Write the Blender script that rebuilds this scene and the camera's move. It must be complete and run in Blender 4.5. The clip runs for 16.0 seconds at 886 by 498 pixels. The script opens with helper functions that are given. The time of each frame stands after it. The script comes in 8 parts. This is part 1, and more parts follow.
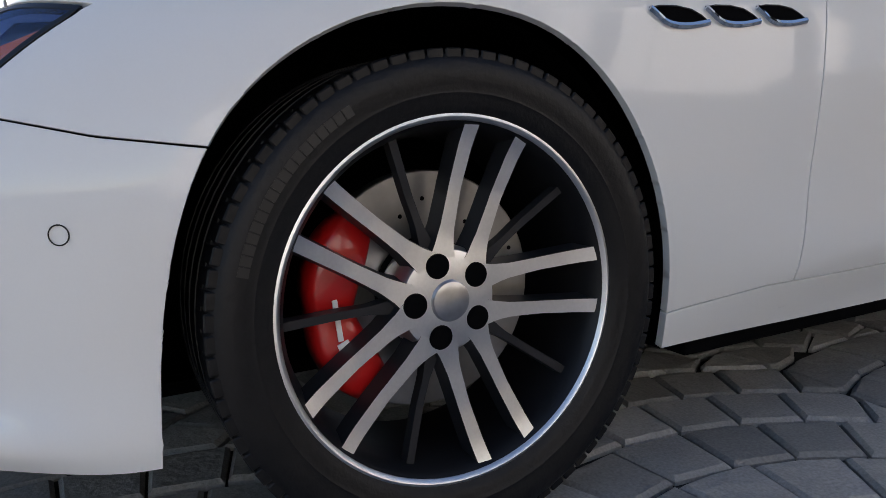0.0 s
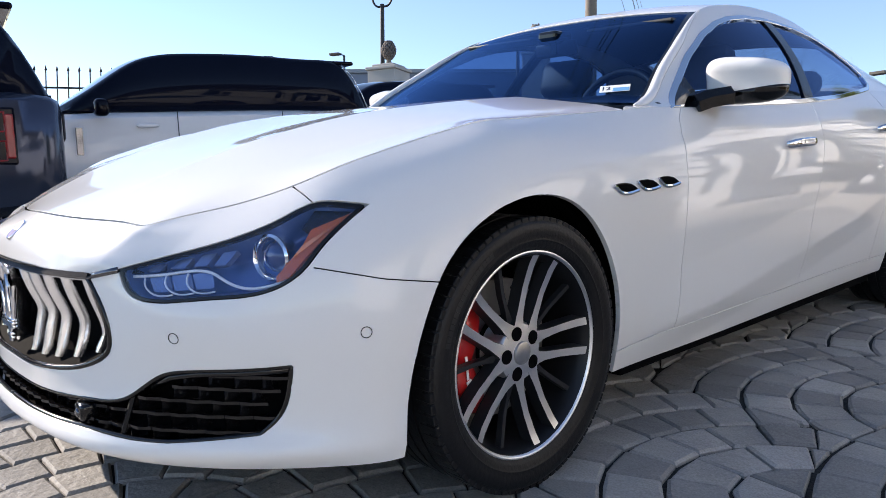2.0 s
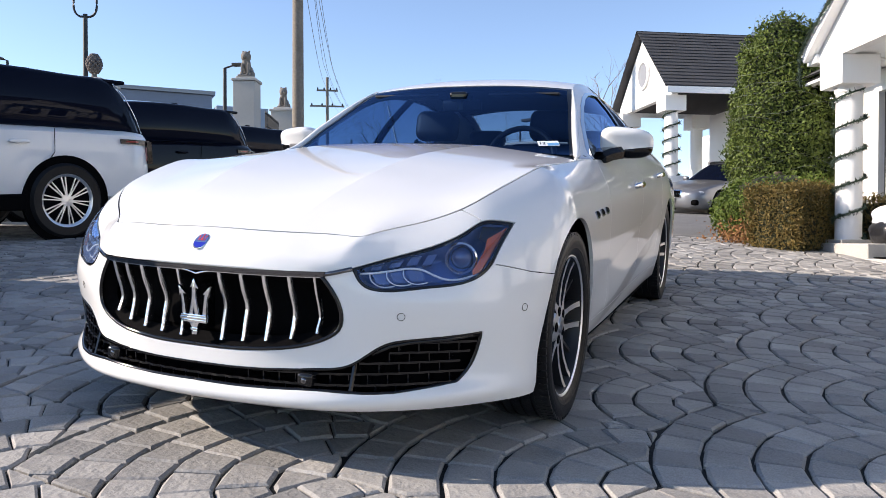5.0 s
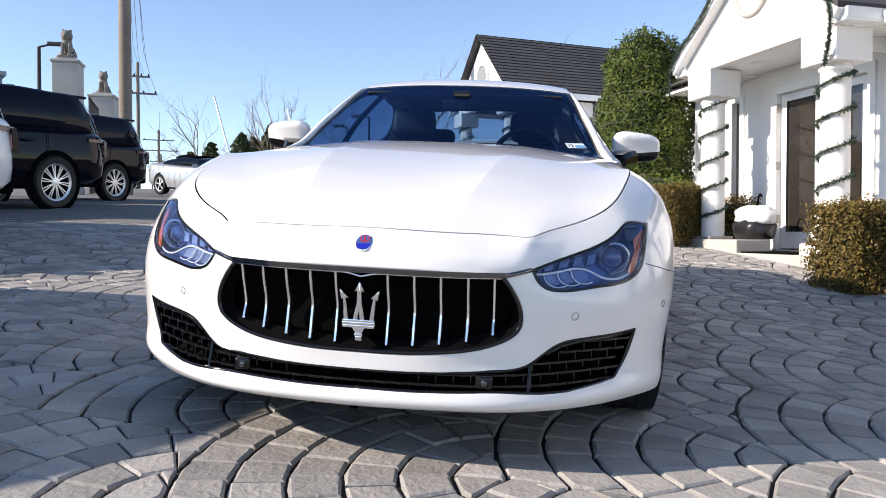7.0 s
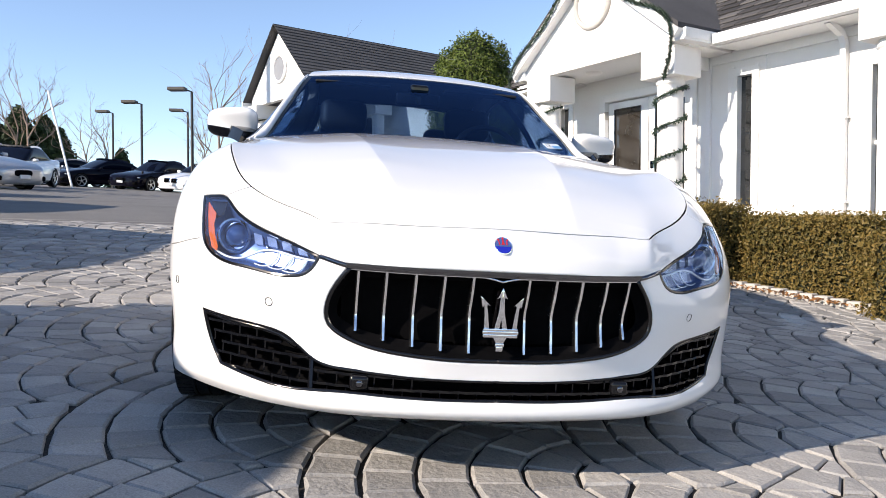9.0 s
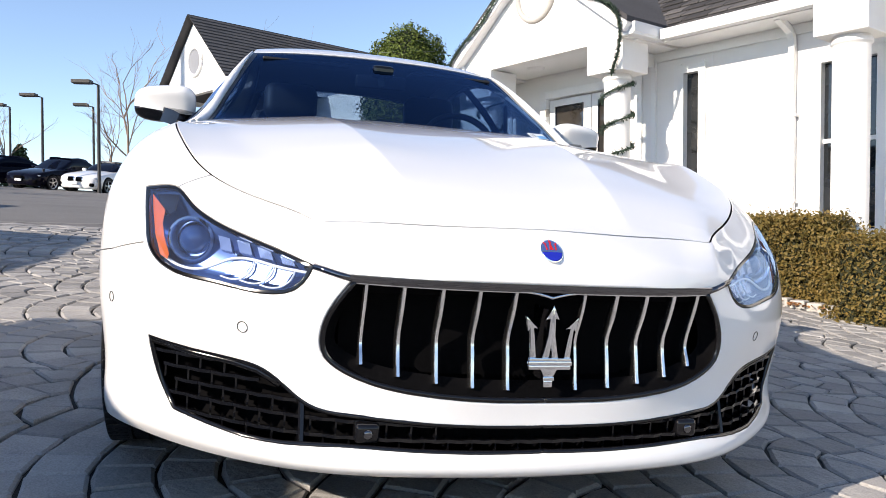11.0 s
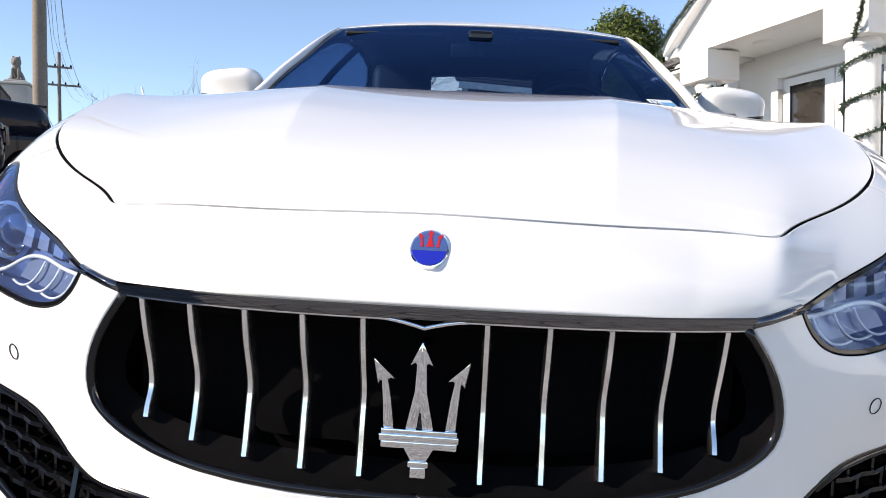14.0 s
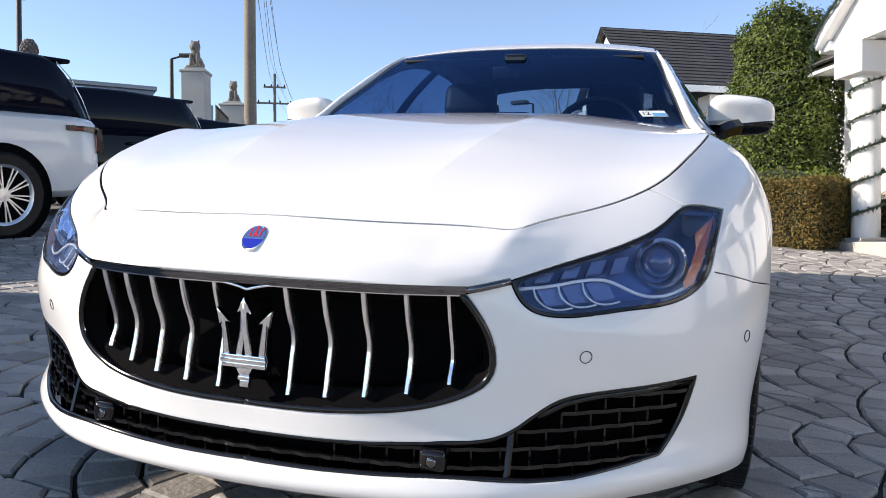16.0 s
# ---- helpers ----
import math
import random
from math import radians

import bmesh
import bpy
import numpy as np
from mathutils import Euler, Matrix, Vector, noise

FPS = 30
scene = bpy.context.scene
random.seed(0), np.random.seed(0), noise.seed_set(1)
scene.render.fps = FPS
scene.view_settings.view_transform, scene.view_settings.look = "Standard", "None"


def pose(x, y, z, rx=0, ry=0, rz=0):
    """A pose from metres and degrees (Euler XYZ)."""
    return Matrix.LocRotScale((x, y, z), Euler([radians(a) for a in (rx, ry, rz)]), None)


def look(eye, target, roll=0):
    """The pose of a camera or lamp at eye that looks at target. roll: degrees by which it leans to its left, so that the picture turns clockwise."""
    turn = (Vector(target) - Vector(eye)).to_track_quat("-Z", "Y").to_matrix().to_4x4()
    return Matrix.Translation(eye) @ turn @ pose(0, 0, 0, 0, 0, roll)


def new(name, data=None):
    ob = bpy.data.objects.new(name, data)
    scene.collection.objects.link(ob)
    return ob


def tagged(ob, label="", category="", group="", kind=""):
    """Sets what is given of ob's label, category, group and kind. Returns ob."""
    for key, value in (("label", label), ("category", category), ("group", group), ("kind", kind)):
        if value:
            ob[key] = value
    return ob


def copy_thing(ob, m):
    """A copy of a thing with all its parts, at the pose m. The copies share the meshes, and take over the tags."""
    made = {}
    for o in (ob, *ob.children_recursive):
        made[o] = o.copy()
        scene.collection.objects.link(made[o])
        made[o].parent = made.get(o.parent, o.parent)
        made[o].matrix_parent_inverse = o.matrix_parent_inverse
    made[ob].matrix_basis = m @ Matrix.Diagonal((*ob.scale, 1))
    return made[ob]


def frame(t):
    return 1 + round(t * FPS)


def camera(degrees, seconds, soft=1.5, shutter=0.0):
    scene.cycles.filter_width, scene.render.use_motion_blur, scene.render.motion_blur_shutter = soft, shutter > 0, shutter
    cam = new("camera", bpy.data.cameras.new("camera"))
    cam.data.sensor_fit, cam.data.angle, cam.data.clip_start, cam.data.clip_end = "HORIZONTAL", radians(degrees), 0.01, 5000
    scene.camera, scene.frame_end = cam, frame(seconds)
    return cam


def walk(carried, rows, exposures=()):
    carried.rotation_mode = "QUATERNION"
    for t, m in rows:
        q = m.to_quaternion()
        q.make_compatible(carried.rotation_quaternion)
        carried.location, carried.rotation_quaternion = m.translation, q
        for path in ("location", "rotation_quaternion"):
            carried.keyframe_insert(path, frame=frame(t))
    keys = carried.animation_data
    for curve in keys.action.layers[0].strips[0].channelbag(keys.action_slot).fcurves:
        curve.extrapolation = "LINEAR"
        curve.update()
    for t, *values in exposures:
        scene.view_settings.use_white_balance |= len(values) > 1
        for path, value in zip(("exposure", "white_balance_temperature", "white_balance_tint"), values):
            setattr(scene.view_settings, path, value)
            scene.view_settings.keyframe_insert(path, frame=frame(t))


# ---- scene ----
cam = camera(60.4, 16.0, soft=0.8)
PATH = [
    (0, 1.8703, -0.5328, 0.4572, 85.148, -0.115, 62.768),
    (0.5, 1.9121, -0.7700, 0.5103, 85.147, -0.079, 57.769),
    (1, 2.0730, -1.0180, 0.6067, 85.125, -0.035, 56.379),
    (1.5, 2.1582, -1.2163, 0.6380, 85.584, -0.028, 53.310),
    (2, 2.1698, -1.4731, 0.6486, 87.149, 0.119, 46.813),
    (2.5, 2.2422, -1.7746, 0.6527, 88.069, 0.057, 43.124),
    (3, 2.1877, -1.9997, 0.5997, 88.770, 0.127, 40.334),
    (3.5, 2.0730, -2.1963, 0.6048, 88.813, 0.116, 36.016),
    (4, 1.9601, -2.4669, 0.6217, 89.002, 0.056, 31.166),
    (6.5, 0.8266, -3.0216, 0.6144, 88.778, -0.066, 11.603),
    (7, 0.5747, -3.0898, 0.6337, 88.751, 0.011, 8.233),
    (7.5, 0.3201, -3.0570, 0.6262, 88.560, -0.067, 4.095),
    (8, 0.0268, -3.0195, 0.6556, 88.634, -0.003, 0.525),
    (8.5, -0.1995, -3.0361, 0.6577, 88.589, -0.042, -6.184),
    (9, -0.4501, -2.9402, 0.6514, 88.444, -0.100, -9.093),
    (9.5, -0.6064, -2.8454, 0.6570, 88.497, -0.066, -10.054),
    (12, -0.6046, -2.0943, 0.6285, 88.454, 0.001, -17.355),
    (12.5, -0.4048, -1.9724, 0.6075, 88.491, 0.214, -15.639),
    (13, -0.2286, -1.9414, 0.6324, 88.615, 0.123, -12.407),
    (13.5, -0.0518, -1.9288, 0.6170, 88.631, 0.105, -7.646),
    (14, 0.1086, -1.8885, 0.6246, 88.777, 0.046, 3.534),
    (14.5, 0.2794, -1.9538, 0.6285, 88.917, 0.063, 7.593),
    (15, 0.4538, -2.0688, 0.6192, 88.964, 0.010, 10.112),
    (15.5, 0.6261, -2.1171, 0.6200, 89.006, 0.076, 14.091),
    (16, 0.8258, -2.2052, 0.6047, 89.104, 0.107, 18.220),
]
walk(cam, [(t, pose(x, y, z, rx, ry, rz)) for t, x, y, z, rx, ry, rz in PATH], [(0.0, 0.92, 7450, 16), (1.0, 1.18, 7250, 16), (2.0, 1.14, 7200, 16), (3.0, 1.10, 7200, 16), (7.0, 1.02, 7300, 16), (9.5, 1.02, 7300, 15), (13.5, 1.04, 7400, 15), (16.0, 1.06, 7400, 15)])

# the drive climbs away from the road: the sedan and the paving stand on this slope
SLOPE = Vector((-0.053, 0.072, 1.0)).rotation_difference(Vector((0, 0, 1))).to_matrix().to_4x4()

# ---- sky and sun ----
world = bpy.data.worlds.new("sky")
scene.world = world
world.use_nodes = True
wn = world.node_tree.nodes
sky = wn.new("ShaderNodeTexSky")
sky.sky_type = "NISHITA"
sky.sun_disc = False
SUN = SLOPE @ Vector((-2.0, -0.75, 1.02))
sky.sun_elevation = math.atan2(SUN.z, math.hypot(SUN.x, SUN.y))
sky.sun_rotation = math.atan2(SUN.x, SUN.y)
sky.altitude = 1800
sky.air_density, sky.dust_density, sky.ozone_density = 1.0, 0.0, 3.0
wn["Background"].inputs[1].default_value = 0.130
world.node_tree.links.new(sky.outputs[0], wn["Background"].inputs[0])
sun = new("sun", bpy.data.lights.new("sun", "SUN"))
sun.data.energy = 3.75
sun.data.color = (1.0, 0.95, 0.87)
sun.data.angle = radians(0.5)
sun.matrix_world = look(SUN, (0, 0, 0))

# ---- materials ----
def node_mat(name):
    m = bpy.data.materials.new(name)
    m.use_nodes = True
    t = m.node_tree
    return m, t, t.nodes["Principled BSDF"]


def mat(name, col, rough=0.5, metal=0.0, coat=0.0, grain=0.0, scale=40.0, bump=0.0, spec=0.5, big=1.5):
    """A surface with colour variation at two scales and fine relief."""
    m, t, b = node_mat(name)
    b.inputs["Base Color"].default_value = (*col, 1)
    b.inputs["Roughness"].default_value = rough
    b.inputs["Metallic"].default_value = metal
    b.inputs["Coat Weight"].default_value = coat
    b.inputs["Coat Roughness"].default_value = 0.03
    b.inputs["Specular IOR Level"].default_value = spec
    if grain or bump:
        co = t.nodes.new("ShaderNodeTexCoord")
        fine = t.nodes.new("ShaderNodeTexNoise")
        fine.inputs["Scale"].default_value = scale
        fine.inputs["Detail"].default_value = 6
        wide = t.nodes.new("ShaderNodeTexNoise")
        wide.inputs["Scale"].default_value = big
        wide.inputs["Detail"].default_value = 4
        t.links.new(co.outputs["Object"], fine.inputs["Vector"])
        t.links.new(co.outputs["Object"], wide.inputs["Vector"])
        add = t.nodes.new("ShaderNodeMath")
        t.links.new(fine.outputs["Fac"], add.inputs[0])
        t.links.new(wide.outputs["Fac"], add.inputs[1])
        ramp = t.nodes.new("ShaderNodeMapRange")
        ramp.inputs[1].default_value, ramp.inputs[2].default_value = 0.6, 1.4
        ramp.inputs[3].default_value, ramp.inputs[4].default_value = 1 - grain, 1 + grain
        t.links.new(add.outputs[0], ramp.inputs[0])
        mix = t.nodes.new("ShaderNodeMix")
        mix.data_type, mix.blend_type = "RGBA", "MULTIPLY"
        mix.inputs[0].default_value = 1
        mix.inputs[6].default_value = (*col, 1)
        t.links.new(ramp.outputs[0], mix.inputs[7])
        t.links.new(mix.outputs[2], b.inputs["Base Color"])
        if bump:
            bp = t.nodes.new("ShaderNodeBump")
            bp.inputs["Strength"].default_value = bump
            bp.inputs["Distance"].default_value = 0.01
            t.links.new(fine.outputs["Fac"], bp.inputs["Height"])
            t.links.new(bp.outputs[0], b.inputs["Normal"])
    return m


def glass_mat(name, tint, gloss=1.5, rough=0.0, coat=(1, 1, 1), haze=0.0):
    """A thin pane: tinted see-through with a mirror gloss, which coat colours."""
    m = bpy.data.materials.new(name)
    m.use_nodes = True
    t = m.node_tree
    t.nodes.remove(t.nodes["Principled BSDF"])
    out = t.nodes["Material Output"]
    clear = t.nodes.new("ShaderNodeBsdfTransparent")
    clear.inputs[0].default_value = (*tint, 1)
    shine = t.nodes.new("ShaderNodeBsdfGlossy")
    shine.inputs["Color"].default_value = (*coat, 1)
    shine.inputs["Roughness"].default_value = rough
    face = t.nodes.new("ShaderNodeLayerWeight")
    face.inputs[0].default_value = 0.5
    steep = t.nodes.new("ShaderNodeMath")
    steep.operation = "POWER"
    steep.inputs[1].default_value = 4.0
    t.links.new(face.outputs["Facing"], steep.inputs[0])
    fres = t.nodes.new("ShaderNodeMath")
    fres.operation = "MULTIPLY_ADD"
    f0 = ((gloss - 1) / (gloss + 1)) ** 2
    fres.inputs[1].default_value, fres.inputs[2].default_value = 1 - f0, f0
    t.links.new(steep.outputs[0], fres.inputs[0])
    mix = t.nodes.new("ShaderNodeMixShader")
    t.links.new(fres.outputs[0], mix.inputs[0])
    t.links.new(clear.outputs[0], mix.inputs[1])
    t.links.new(shine.outputs[0], mix.inputs[2])
    last = mix
    if haze:
        milk = t.nodes.new("ShaderNodeBsdfDiffuse")
        milk.inputs[0].default_value = (0.72, 0.80, 0.92, 1)
        last = t.nodes.new("ShaderNodeMixShader")
        last.inputs[0].default_value = haze
        t.links.new(mix.outputs[0], last.inputs[1])
        t.links.new(milk.outputs[0], last.inputs[2])
    t.links.new(last.outputs[0], out.inputs[0])
    return m


PAINT = mat("white_paint", (0.77, 0.77, 0.765), 0.3, 0, 1.0, 0.012, 300, spec=0.12)
BLACK = mat("black_trim", (0.005, 0.005, 0.006), 0.10, grain=0.2, spec=0.45)
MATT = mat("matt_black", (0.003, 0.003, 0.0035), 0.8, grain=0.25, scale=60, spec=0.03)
CHROME = mat("chrome", (0.82, 0.83, 0.85), 0.06, 1.0, grain=0.03)
DARKCHROME = mat("dark_chrome", (0.16, 0.16, 0.17), 0.07, 1.0, grain=0.05)
RUBBER = mat("tyre_rubber", (0.007, 0.007, 0.008), 0.45, grain=0.3, scale=90, bump=0.15, spec=0.28)
ALLOY = mat("machined_alloy", (0.82, 0.82, 0.83), 0.36, 1.0, grain=0.06, scale=200)
GREYALLOY = mat("grey_alloy", (0.030, 0.031, 0.035), 0.38, 0.5, grain=0.1)
BARREL = mat("dark_barrel", (0.010, 0.010, 0.012), 0.4, 0.3, grain=0.15)
DISC = mat("brake_disc", (0.42, 0.41, 0.40), 0.38, 1.0, grain=0.1, scale=70)
RED = mat("caliper_red", (0.52, 0.012, 0.012), 0.3, 0, 0.6, 0.06)
WHITEPRINT = mat("white_print", (0.8, 0.8, 0.8), 0.4)
AMBER = mat("amber_reflector", (0.52, 0.10, 0.02), 0.2, 0, 0.5, 0.05, 120)
# silver lamp insides: the blue of the mirrored sky is put into the colour
LAMPDARK = mat("lamp_housing_sky_blue", (0.05, 0.11, 0.29), 0.28, 0.4, grain=0.1)
BARCHROME = mat("satin_chrome", (0.93, 0.93, 0.94), 0.20, 1.0, grain=0.03)
LAMPCELL = mat("lamp_cell_sky_blue", (0.15, 0.21, 0.36), 0.25, 0.6, grain=0.1)
BLUE = mat("badge_blue", (0.01, 0.02, 0.35), 0.2, 0, 0.6)
LEATHER = mat("dark_leather", (0.012, 0.012, 0.013), 0.5, grain=0.15, bump=0.1, scale=120)
SEATGREY = mat("grey_leather", (0.03, 0.03, 0.031), 0.55, grain=0.1, bump=0.1, scale=120)
# blue coat colours deepen the mirrored sky, standing in for a bluer one
WSGLASS = glass_mat("windscreen_glass", (0.24, 0.36, 0.52), 1.55, coat=(0.14, 0.30, 0.58))
SIDEGLASS = glass_mat("tinted_glass", (0.34, 0.46, 0.62), 1.45, coat=(0.35, 0.52, 0.85))
LENS = glass_mat("lamp_lens", (0.90, 0.94, 1.0), 1.6, coat=(0.40, 0.62, 1.0), haze=0.020)
REARGLASS = glass_mat("rear_glass", (0.76, 0.81, 0.83), 1.3)
DARKGLASS = mat("privacy_glass", (0.003, 0.005, 0.013), 0.02, 0, 0, 0.1, spec=0.10)

# ---- building helpers ----
def mesh_of(name, V, F, mats=(), N=None, smooth=True, idx=None):
    me = bpy.data.meshes.new(name)
    me.from_pydata([tuple(map(float, v)) for v in V], [], [tuple(map(int, f)) for f in F])
    for m in mats:
        me.materials.append(m)
    if idx is not None:
        me.polygons.foreach_set("material_index", np.array(idx, dtype=np.int32))
    if smooth:
        me.polygons.foreach_set("use_smooth", np.ones(len(me.polygons), dtype=bool))
    me.update()
    if N is not None:
        me.normals_split_custom_set_from_vertices([tuple(map(float, n)) for n in N])
    return me


def part(name, shape, material, parent=None, label="", smooth=False, angle=None):
    """Links a bmesh, a (V, F) pair or a (V, F, N) skin as one mesh object under a thing or a part."""
    mats = material if isinstance(material, (list, tuple)) else [material]
    if isinstance(shape, bmesh.types.BMesh):
        if smooth:
            for f in shape.faces:
                f.smooth = True
        me = bpy.data.meshes.new(name)
        shape.to_mesh(me)
        shape.free()
        for m in mats:
            me.materials.append(m)
    else:
        me = mesh_of(name, shape[0], shape[1], mats, shape[2] if len(shape) > 2 else None, smooth or len(shape) > 2)
    if angle:
        me.set_sharp_from_angle(angle=radians(angle))
    ob = new(name, me)
    if parent is not None:
        ob.parent = parent
    if label:
        tagged(ob, label)
    return ob


def thing(name, label, category, group="", kind="", at=None):
    ob = new(name)
    ob.empty_display_size = 0.2
    if at is not None:
        ob.matrix_world = at
    return tagged(ob, label, category, group, kind)


def box_bm(x0, x1, y0, y1, z0, z1, bev=0.0, seg=2):
    bm = bmesh.new()
    bmesh.ops.create_cube(bm, size=1)
    bmesh.ops.transform(bm, verts=bm.verts, matrix=pose((x0 + x1) / 2, (y0 + y1) / 2, (z0 + z1) / 2) @ Matrix.Diagonal((x1 - x0, y1 - y0, z1 - z0, 1)))
    if bev:
        bmesh.ops.bevel(bm, geom=list(bm.edges), offset=bev, segments=seg, affect="EDGES", profile=0.5)
    return bm


def lathe(prof, n=48, axis="z", a0=0.0, a1=360.0):
    """Turns a profile of (radius, height) about an axis."""
    full = abs(a1 - a0) >= 360
    k = n if full else n + 1
    V, F = [], []
    for i in range(k):
        a = radians(a0 + (a1 - a0) * i / n)
        c, s = math.cos(a), math.sin(a)
        for r, h in prof:
            V.append((h, r * c, r * s) if axis == "x" else (r * c, h, r * s) if axis == "y" else (r * c, r * s, h))
    m = len(prof)
    for i in range(n):
        j = (i + 1) % k
        for q in range(m - 1):
            F.append((i * m + q, j * m + q, j * m + q + 1, i * m + q + 1))
    return V, F


def sweep(path, sect, close=True, cap=True, scale=None, up=(0, 0, 1)):
    """Carries a section of (a, b) offsets along a path of points."""
    P = [Vector(p) for p in path]
    V, F = [], []
    m = len(sect)
    for i, p in enumerate(P):
        d = (P[min(i + 1, len(P) - 1)] - P[max(i - 1, 0)]).normalized()
        side = d.cross(Vector(up))
        if side.length < 1e-4:
            side = d.cross(Vector((1, 0, 0)))
        side.normalize()
        u = side.cross(d)
        s = scale[i] if scale else 1.0
        V += [tuple(p + side * a * s + u * b * s) for a, b in sect]
    for i in range(len(P) - 1):
        for q in range(m if close else m - 1):
            r = (q + 1) % m
            F.append((i * m + q, i * m + r, (i + 1) * m + r, (i + 1) * m + q))
    if cap and close:
        F.append(tuple(range(m))[::-1])
        F.append(tuple(range((len(P) - 1) * m, len(P) * m)))
    return V, F


def ring(r, n=8, ry=None):
    return [(r * math.cos(2 * math.pi * i / n), (ry or r) * math.sin(2 * math.pi * i / n)) for i in range(n)]


def tube(path, r, n=8, scale=None):
    return sweep(path, ring(r, n), scale=scale)


def joined(*shapes):
    V, F = [], []
    for v, f in shapes:
        o = len(V)
        V += list(v)
        F += [tuple(i + o for i in q) for q in f]
    return V, F


def moved(shape, m):
    return [tuple(m @ Vector(v)) for v in shape[0]], shape[1]


def bm_shape(bm):
    bm.verts.ensure_lookup_table()
    out = [tuple(v.co) for v in bm.verts], [tuple(v.index for v in f.verts) for f in bm.faces]
    bm.free()
    return out


def box(x0, x1, y0, y1, z0, z1, bev=0.0, seg=2):
    bm = box_bm(x0, x1, y0, y1, z0, z1, bev, seg)
    bm.verts.index_update()
    return bm_shape(bm)


def natural(tk, P, t):
    """Natural cubic spline through P at the knots tk, taken at t."""
    tk, P, t = np.asarray(tk, float), np.asarray(P, float), np.asarray(t, float)
    n = len(tk)
    flat = P.reshape(n, -1)
    h = np.diff(tk)
    A, B = np.eye(n), np.zeros_like(flat)
    for i in range(1, n - 1):
        A[i, i - 1], A[i, i], A[i, i + 1] = h[i - 1], 2 * (h[i - 1] + h[i]), h[i]
        B[i] = 6 * ((flat[i + 1] - flat[i]) / h[i] - (flat[i] - flat[i - 1]) / h[i - 1])
    M = np.linalg.solve(A, B)
    k = np.clip(np.searchsorted(tk, t) - 1, 0, n - 2)
    a, b, hk = (tk[k + 1] - t)[:, None], (t - tk[k])[:, None], h[k][:, None]
    out = (M[k] * a ** 3 + M[k + 1] * b ** 3) / (6 * hk) + (flat[k] / hk - M[k] * hk / 6) * a + (flat[k + 1] / hk - M[k + 1] * hk / 6) * b
    return out.reshape((len(t),) + P.shape[1:])


def chord(P):
    """Knots by the mean chord length along the first axis."""
    d = np.linalg.norm(np.diff(P, axis=0), axis=-1)
    d = d.reshape(len(P) - 1, -1).mean(axis=1)
    return np.concatenate([[0], np.cumsum(d)])


def curve_pts(pts, n):
    P = np.array(pts, float)
    k = chord(P[:, None, :])
    return natural(k, P, np.linspace(0, k[-1], n))


def lerp(x, xs, ys):
    return np.interp(x, xs, ys)


